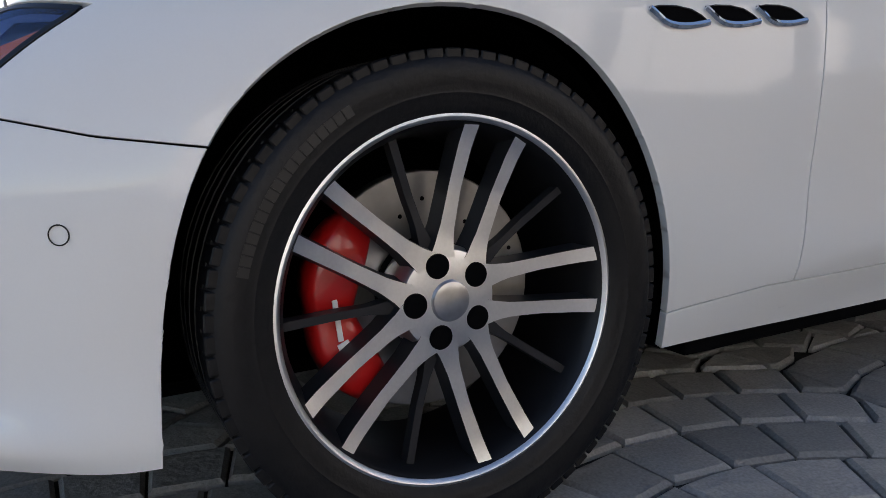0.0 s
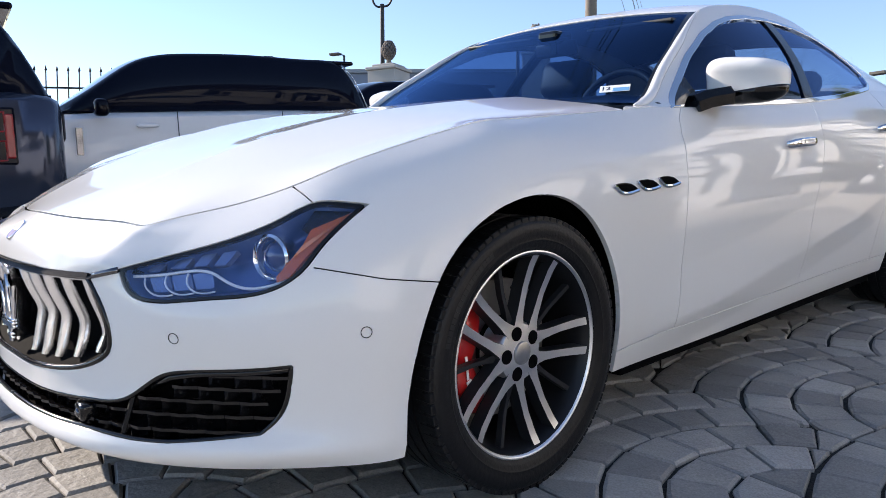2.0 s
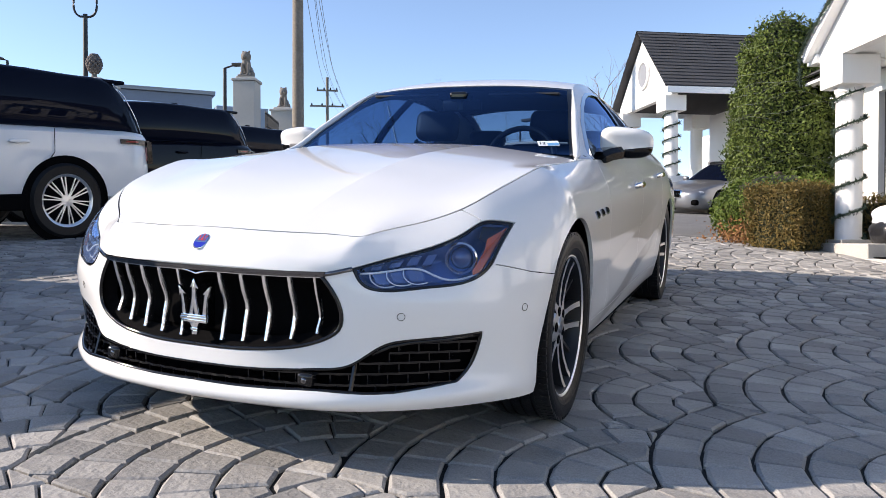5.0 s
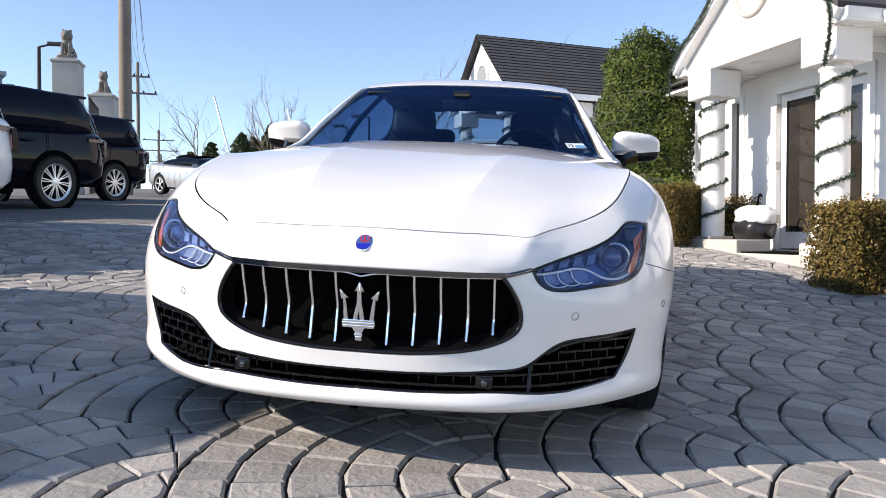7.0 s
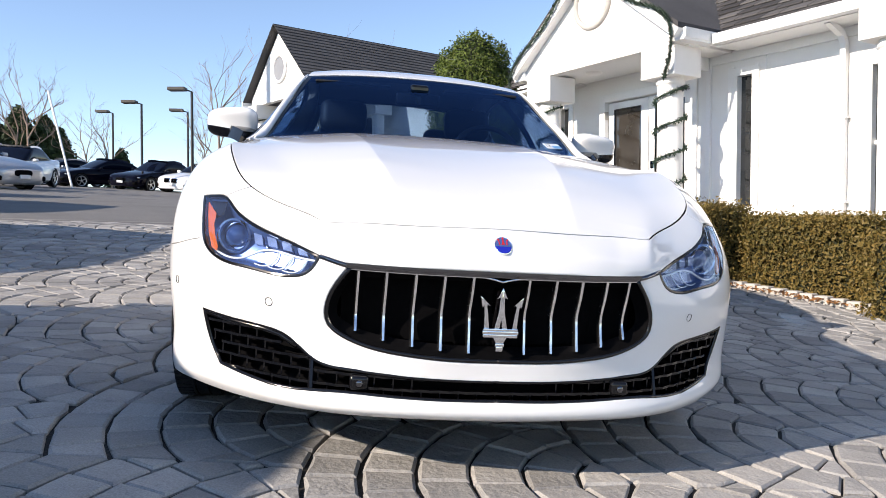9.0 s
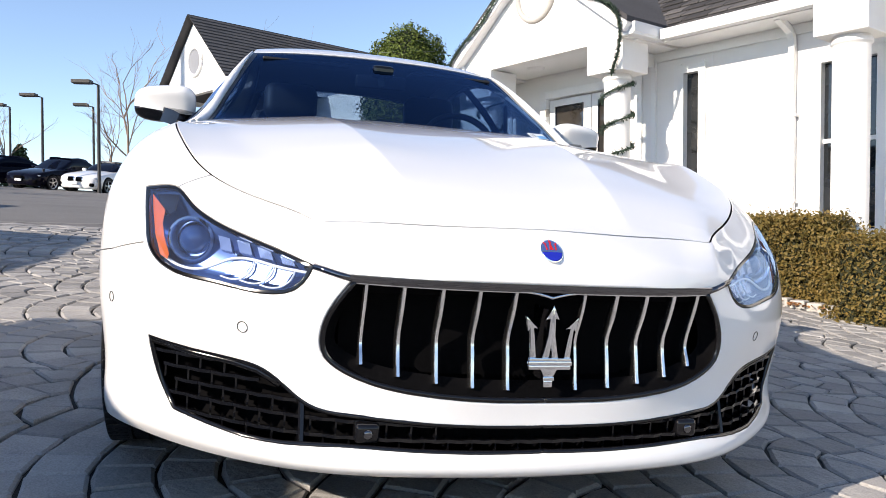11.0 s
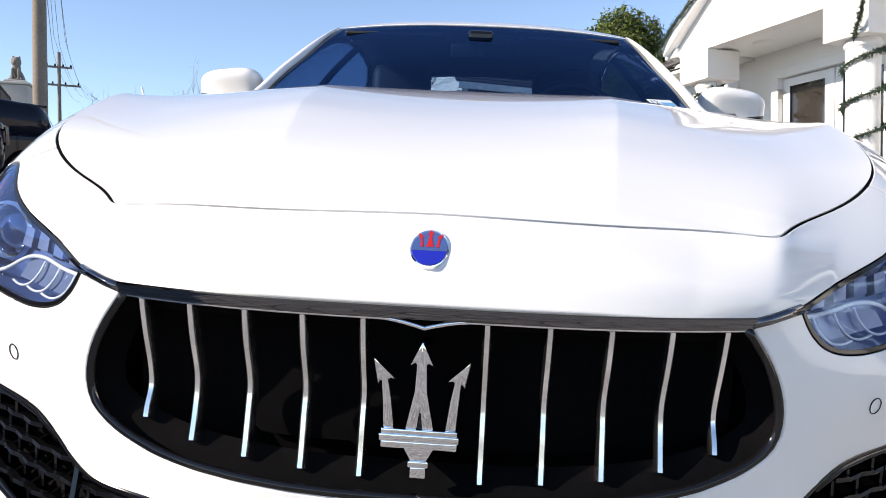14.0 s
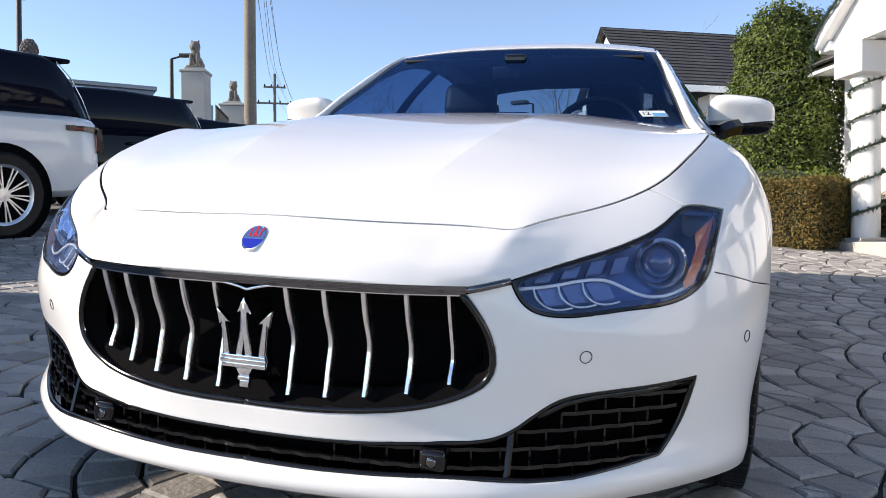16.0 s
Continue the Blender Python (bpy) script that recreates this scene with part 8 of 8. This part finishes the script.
part("annexe_wall", box(-5.5, 0.1, 5.5, 9.5, -0.4, 3.3), STUCCO, gb)
for x in (-4.4, -2.4):
    part("annexe_window", box(x, x + 0.9, 5.44, 5.50, 1.0, 2.2, 0.0), WINGLASS, gb)
for x in (0.35, GW - 0.35):
    gsp = part("garland", moved(garland(spiral((0, 0), 0.24, 0.9, GH - 0.7, 5, 0.3), 900, 77, 0.07, 0.09), GB @ Matrix.Translation((x, 0.15, 0))), GARLAND)
    tagged(gsp, "dark garland wound round a porch column", "garland", "garlands")
rail = thing("porch_railing", "black iron railing in front of the porch", "railing", at=GB)
part("top_rail", tube([(-2.2, -0.4, 1.0), (GW, -0.4, 1.1)], 0.03), MATT, rail)
for i in range(22):
    part("baluster", tube([(-2.2 + i * 0.28, -0.4, 0.05), (-2.2 + i * 0.28, -0.4, 1.02)], 0.014, 5), MATT, rail)

# gate pillars with stone finials, fence, lamps and poles
def pillar(x, y, w, z1, finial):
    p = thing("gate_pillar", "grey stone gate pillar with a carved finial", "pillar", "gate pillars", at=Matrix.Translation(upright(x, y, z1)) @ pose(0, 0, 0, 0, 0, 20))
    part("shaft", box(-w / 2, w / 2, -w / 2, w / 2, -0.2, z1, 0.02), STONE, p)
    part("coping", joined(box(-w * 0.56, w * 0.56, -w * 0.56, w * 0.56, z1, z1 + 0.08, 0.02), box(-w * 0.4, w * 0.4, -w * 0.4, w * 0.4, z1 + 0.08, z1 + 0.16, 0.02)), STONE, p)
    if finial == "pine":
        part("finial_stem", lathe([(0.16, z1 + 0.16), (0.07, z1 + 0.24), (0.06, z1 + 0.30), (0.13, z1 + 0.36)], 20), mat("weathered_stone", (0.16, 0.14, 0.12), 0.9, grain=0.2), p, smooth=True)
        sc = []
        for r_ in range(8):
            zz = z1 + 0.36 + r_ * 0.055
            rad = 0.155 * math.sin(math.pi * (r_ + 1.6) / 10)
            for q_ in range(10):
                a = 2 * math.pi * (q_ + 0.5 * (r_ % 2)) / 10
                sc.append(blob(rad * math.cos(a), rad * math.sin(a), zz, 0.050, 0.050, 0.048, 1.0, 8, 6))
        part("finial", joined(*sc), mat("pineapple_stone", (0.13, 0.11, 0.10), 0.9, grain=0.2), p, smooth=True)
    else:
        sit = [blob(0, 0.12, z1 + 0.34, 0.17, 0.20, 0.19, 0.9, 16, 10), moved(blob(0, 0, 0, 0.13, 0.13, 0.27, 0.9, 16, 10), pose(0, -0.02, z1 + 0.50, 18, 0, 0)),
               blob(0, -0.08, z1 + 0.76, 0.15, 0.14, 0.16, 0.9, 16, 10), blob(0, -0.21, z1 + 0.74, 0.07, 0.09, 0.07, 0.8, 12, 8), box(-0.2, 0.2, -0.28, 0.30, z1 + 0.14, z1 + 0.20, 0.01)]
        for sx_ in (1, -1):
            sit += [blob(sx_ * 0.09, -0.17, z1 + 0.36, 0.045, 0.05, 0.20, 0.8, 10, 8), blob(sx_ * 0.09, -0.22, z1 + 0.20, 0.05, 0.08, 0.04, 0.8, 10, 6), blob(sx_ * 0.15, 0.06, z1 + 0.26, 0.07, 0.16, 0.10, 0.9, 12, 8), blob(sx_ * 0.09, -0.06, z1 + 0.90, 0.035, 0.03, 0.05, 0.9, 8, 6)]
        part("finial", joined(*sit), mat("statue_stone", (0.20, 0.18, 0.16), 0.9, grain=0.25, scale=20, bump=0.4), p, "seated carved stone figure of plain shape", smooth=True)


pillar(-13.5, 11.4, 0.80, 2.80, "pine")
pillar(-12.9, 16.6, 0.66, 3.55, "statue")
pillar(-15.1, 21.8, 0.80, 3.22, "statue")
IRON = mat("black_iron", (0.012, 0.012, 0.013), 0.5, grain=0.2)


def fence(x0, y0, x1, y1, h, n):
    f = thing("iron_fence", "black wrought iron fence with spear tops", "fence")
    a, b = upright(x0, y0, h), upright(x1, y1, h)
    up = Vector((0, 0, 1))
    for zz in (0.25, h - 0.35):
        part("rail", tube([tuple(a + up * zz), tuple(b + up * zz)], 0.022, 6), IRON, f)
    for i in range(n):
        p = a.lerp(b, i / (n - 1))
        part("picket", joined(tube([tuple(p - up * 0.05), tuple(p + up * h)], 0.014, 5), lathe_at(p.x, p.y, p.z + h)), IRON, f)


def lathe_at(x, y, z):
    return moved(lathe([(0.0, -0.02), (0.03, 0.02), (0.0, 0.12)], 6), Matrix.Translation((x, y, z)))


fence(-15.9, 1.2, -14.7, 6.8, 2.55, 28)
fence(-12.8, 17.4, -14.8, 21.0, 2.7, 18)


def lamp_post(x, y, h, heads=1, turn=0.0, arm=0.35, head=1.0):
    p = thing("street_lamp", "dark lot lamp on a slim pole", "street lamp", "lot lamps", at=Matrix.Translation(upright(x, y, h)) @ pose(0, 0, 0, 0, 0, turn))
    part("pole", lathe([(0.09, -0.1), (0.07, 0.3), (0.055, h - 0.1 if heads == 1 else h - 0.5)], 12), IRON, p, smooth=True)
    BRONZE = mat("lamp_bronze", (0.06, 0.055, 0.05), 0.6)
    if heads == 1:
        part("arm", tube([(0, 0, h - 0.1), (arm * 0.5, 0, h - 0.05), (arm, 0, h)], 0.03, 6), IRON, p)
        part("lamp_head", box(arm - 0.10, arm + 0.62 * head, -0.22 * head, 0.22 * head, h - 0.06 * head, h + 0.08 * head, 0.02), BRONZE, p)
        return
    for s in (1, -1):
        bow = curve_pts([(0, 0, h - 0.55), (s * 0.12, 0, h - 0.56), (s * 0.24, 0, h - 0.45), (s * 0.27, 0, h - 0.20), (s * 0.27, 0, h)], 14)
        part("arm", tube([tuple(q_) for q_ in bow], 0.028, 6), IRON, p, smooth=True)
        part("lamp_head", moved(box(-0.06, 0.40, -0.11, 0.11, -0.025, 0.035, 0.015), pose(s * 0.27, 0, h, 0, -10, 0 if s > 0 else 180)), BRONZE, p)


lamp_post(-14.05, 11.7, 5.1, 2, 30, 0.5)
lamp_post(-29.8, 21.9, 6.0, 1, 200, head=0.75)
lamp_post(-14.5, 17.6, 4.3, 1, 20, head=0.6)
lamp_post(-6.05, 30.7, 4.35, 1, 170)
lamp_post(-9.7, 38.1, 4.4, 1, 170)
lamp_post(-13.0, 45.6, 4.6, 1, 170)
lamp_post(-8.1, 42.0, 4.5, 1, 175)

POLEW = mat("weathered_pole", (0.20, 0.17, 0.14), 0.9, grain=0.25, scale=12, bump=0.3)


def utility_pole(x, y, h, arms, r=0.16, turn=0):
    p = thing("utility_pole", "tall weathered wooden utility pole", "utility pole", "utility poles", at=Matrix.Translation(upright(x, y, h * 0.5)) @ pose(0, 0, 0, 0, 0, turn))
    part("pole", lathe([(r, -0.3), (r * 0.75, h)], 12), POLEW, p, smooth=True)
    for z, w in arms:
        part("crossarm", box(-w / 2, w / 2, -0.06, 0.06, z - 0.06, z + 0.06), POLEW, p)
        for q_ in (-0.45, -0.15, 0.15, 0.45):
            part("insulator", moved(lathe([(0.05, 0), (0.06, 0.06), (0.03, 0.16), (0, 0.18)], 8), Matrix.Translation((q_ * w, 0, z + 0.06))), MATT, p)


utility_pole(-12.6, 18.9, 12.0, (), 0.20)
utility_pole(-29.2, 48.4, 9.6, ((7.4, 2.6), (8.6, 1.6)), 0.14, 30)
utility_pole(-52.0, 93.0, 11.2, ((8.4, 5.0), (9.8, 4.0)), 0.2, 30)
utility_pole(-62.0, 112.0, 10.0, ((7.4, 4.0), (8.8, 3.4)), 0.2, 30)
lines = thing("power_lines", "thin black power lines strung between poles", "cable", at=SLOPE)
for k, (dz, dx) in enumerate(((11.8, -0.1), (11.2, 0.1), (10.5, 0.0), (9.6, 0.15), (8.8, -0.1))):
    for a, b, e in (((-12.6 + dx, 18.9, dz), (-29.2 + dx * 4, 48.4, 7.2 + 0.32 * (5 - k)), 1.0), ((-12.6 + dx, 18.9, dz), (6 + dx, -16, dz + 4), 0.6), ((-29.2 + dx * 4, 48.4, 7.2 + 0.32 * (5 - k)), (-52 + dx * 6, 93, 7.6 + 0.3 * (5 - k)), 1.5)):
        pts = [tuple(Vector(a).lerp(Vector(b), t) - Vector((0, 0, e * 4 * t * (1 - t) * 0.6))) for t in np.linspace(0, 1, 14)]
        part("cable", tube(pts, 0.012 if e < 2 else 0.02, 4), IRON, lines)
guy = thing("guy_wire_guards", "two pale guy wire guards leaning in the lot", "cable", at=SLOPE)
part("guard", tube([(-13.8, 30.5, rise(-13.8, 30.5)), (-15.6, 31.5, 4.0)], 0.05, 6), PLATEW, guy)
part("guard", tube([(-10.3, 29.5, rise(-10.3, 29.5)), (-11.6, 30.5, 3.4)], 0.05, 6), PLATEW, guy)

# dealership on the far side of the road
DB = thing("far_showroom", "low slate blue showroom across the road", "building", at=Matrix.Translation(upright(-40, 39, 7.0) + Vector((0, 0, -0.3))) @ pose(0, 0, 0, 0, 0, 47))
SLATE = mat("slate_cladding", (0.16, 0.20, 0.27), 0.5, grain=0.06, scale=4)
part("hall", box(-9, 5.5, -3, 6, 0, 7.6, 0.05), SLATE, DB)
part("entrance_wing", box(5.5, 9.0, -5, 6, 0, 6.6, 0.05), mat("slate_light", (0.24, 0.30, 0.38), 0.5, grain=0.05), DB)
part("roof_edge", box(-9.2, 5.7, -3.2, 6.2, 7.6, 7.85), STEEL, DB)
for i in range(6):
    part("window", box(-8.4 + i * 2.3, -6.6 + i * 2.3, -3.06, -3.0, 1.0, 4.2), WINGLASS, DB)
part("sign_mark", box(-1.6, 0.4, -3.08, -3.0, 6.1, 6.6), PLATEW, DB, "plain pale bar sign")
part("sign_mark", blob(2.4, -3.05, 6.3, 0.9, 0.05, 0.5, 1.0, 20, 8), mat("sign_green", (0.25, 0.36, 0.36), 0.5), DB, "plain oval sign")
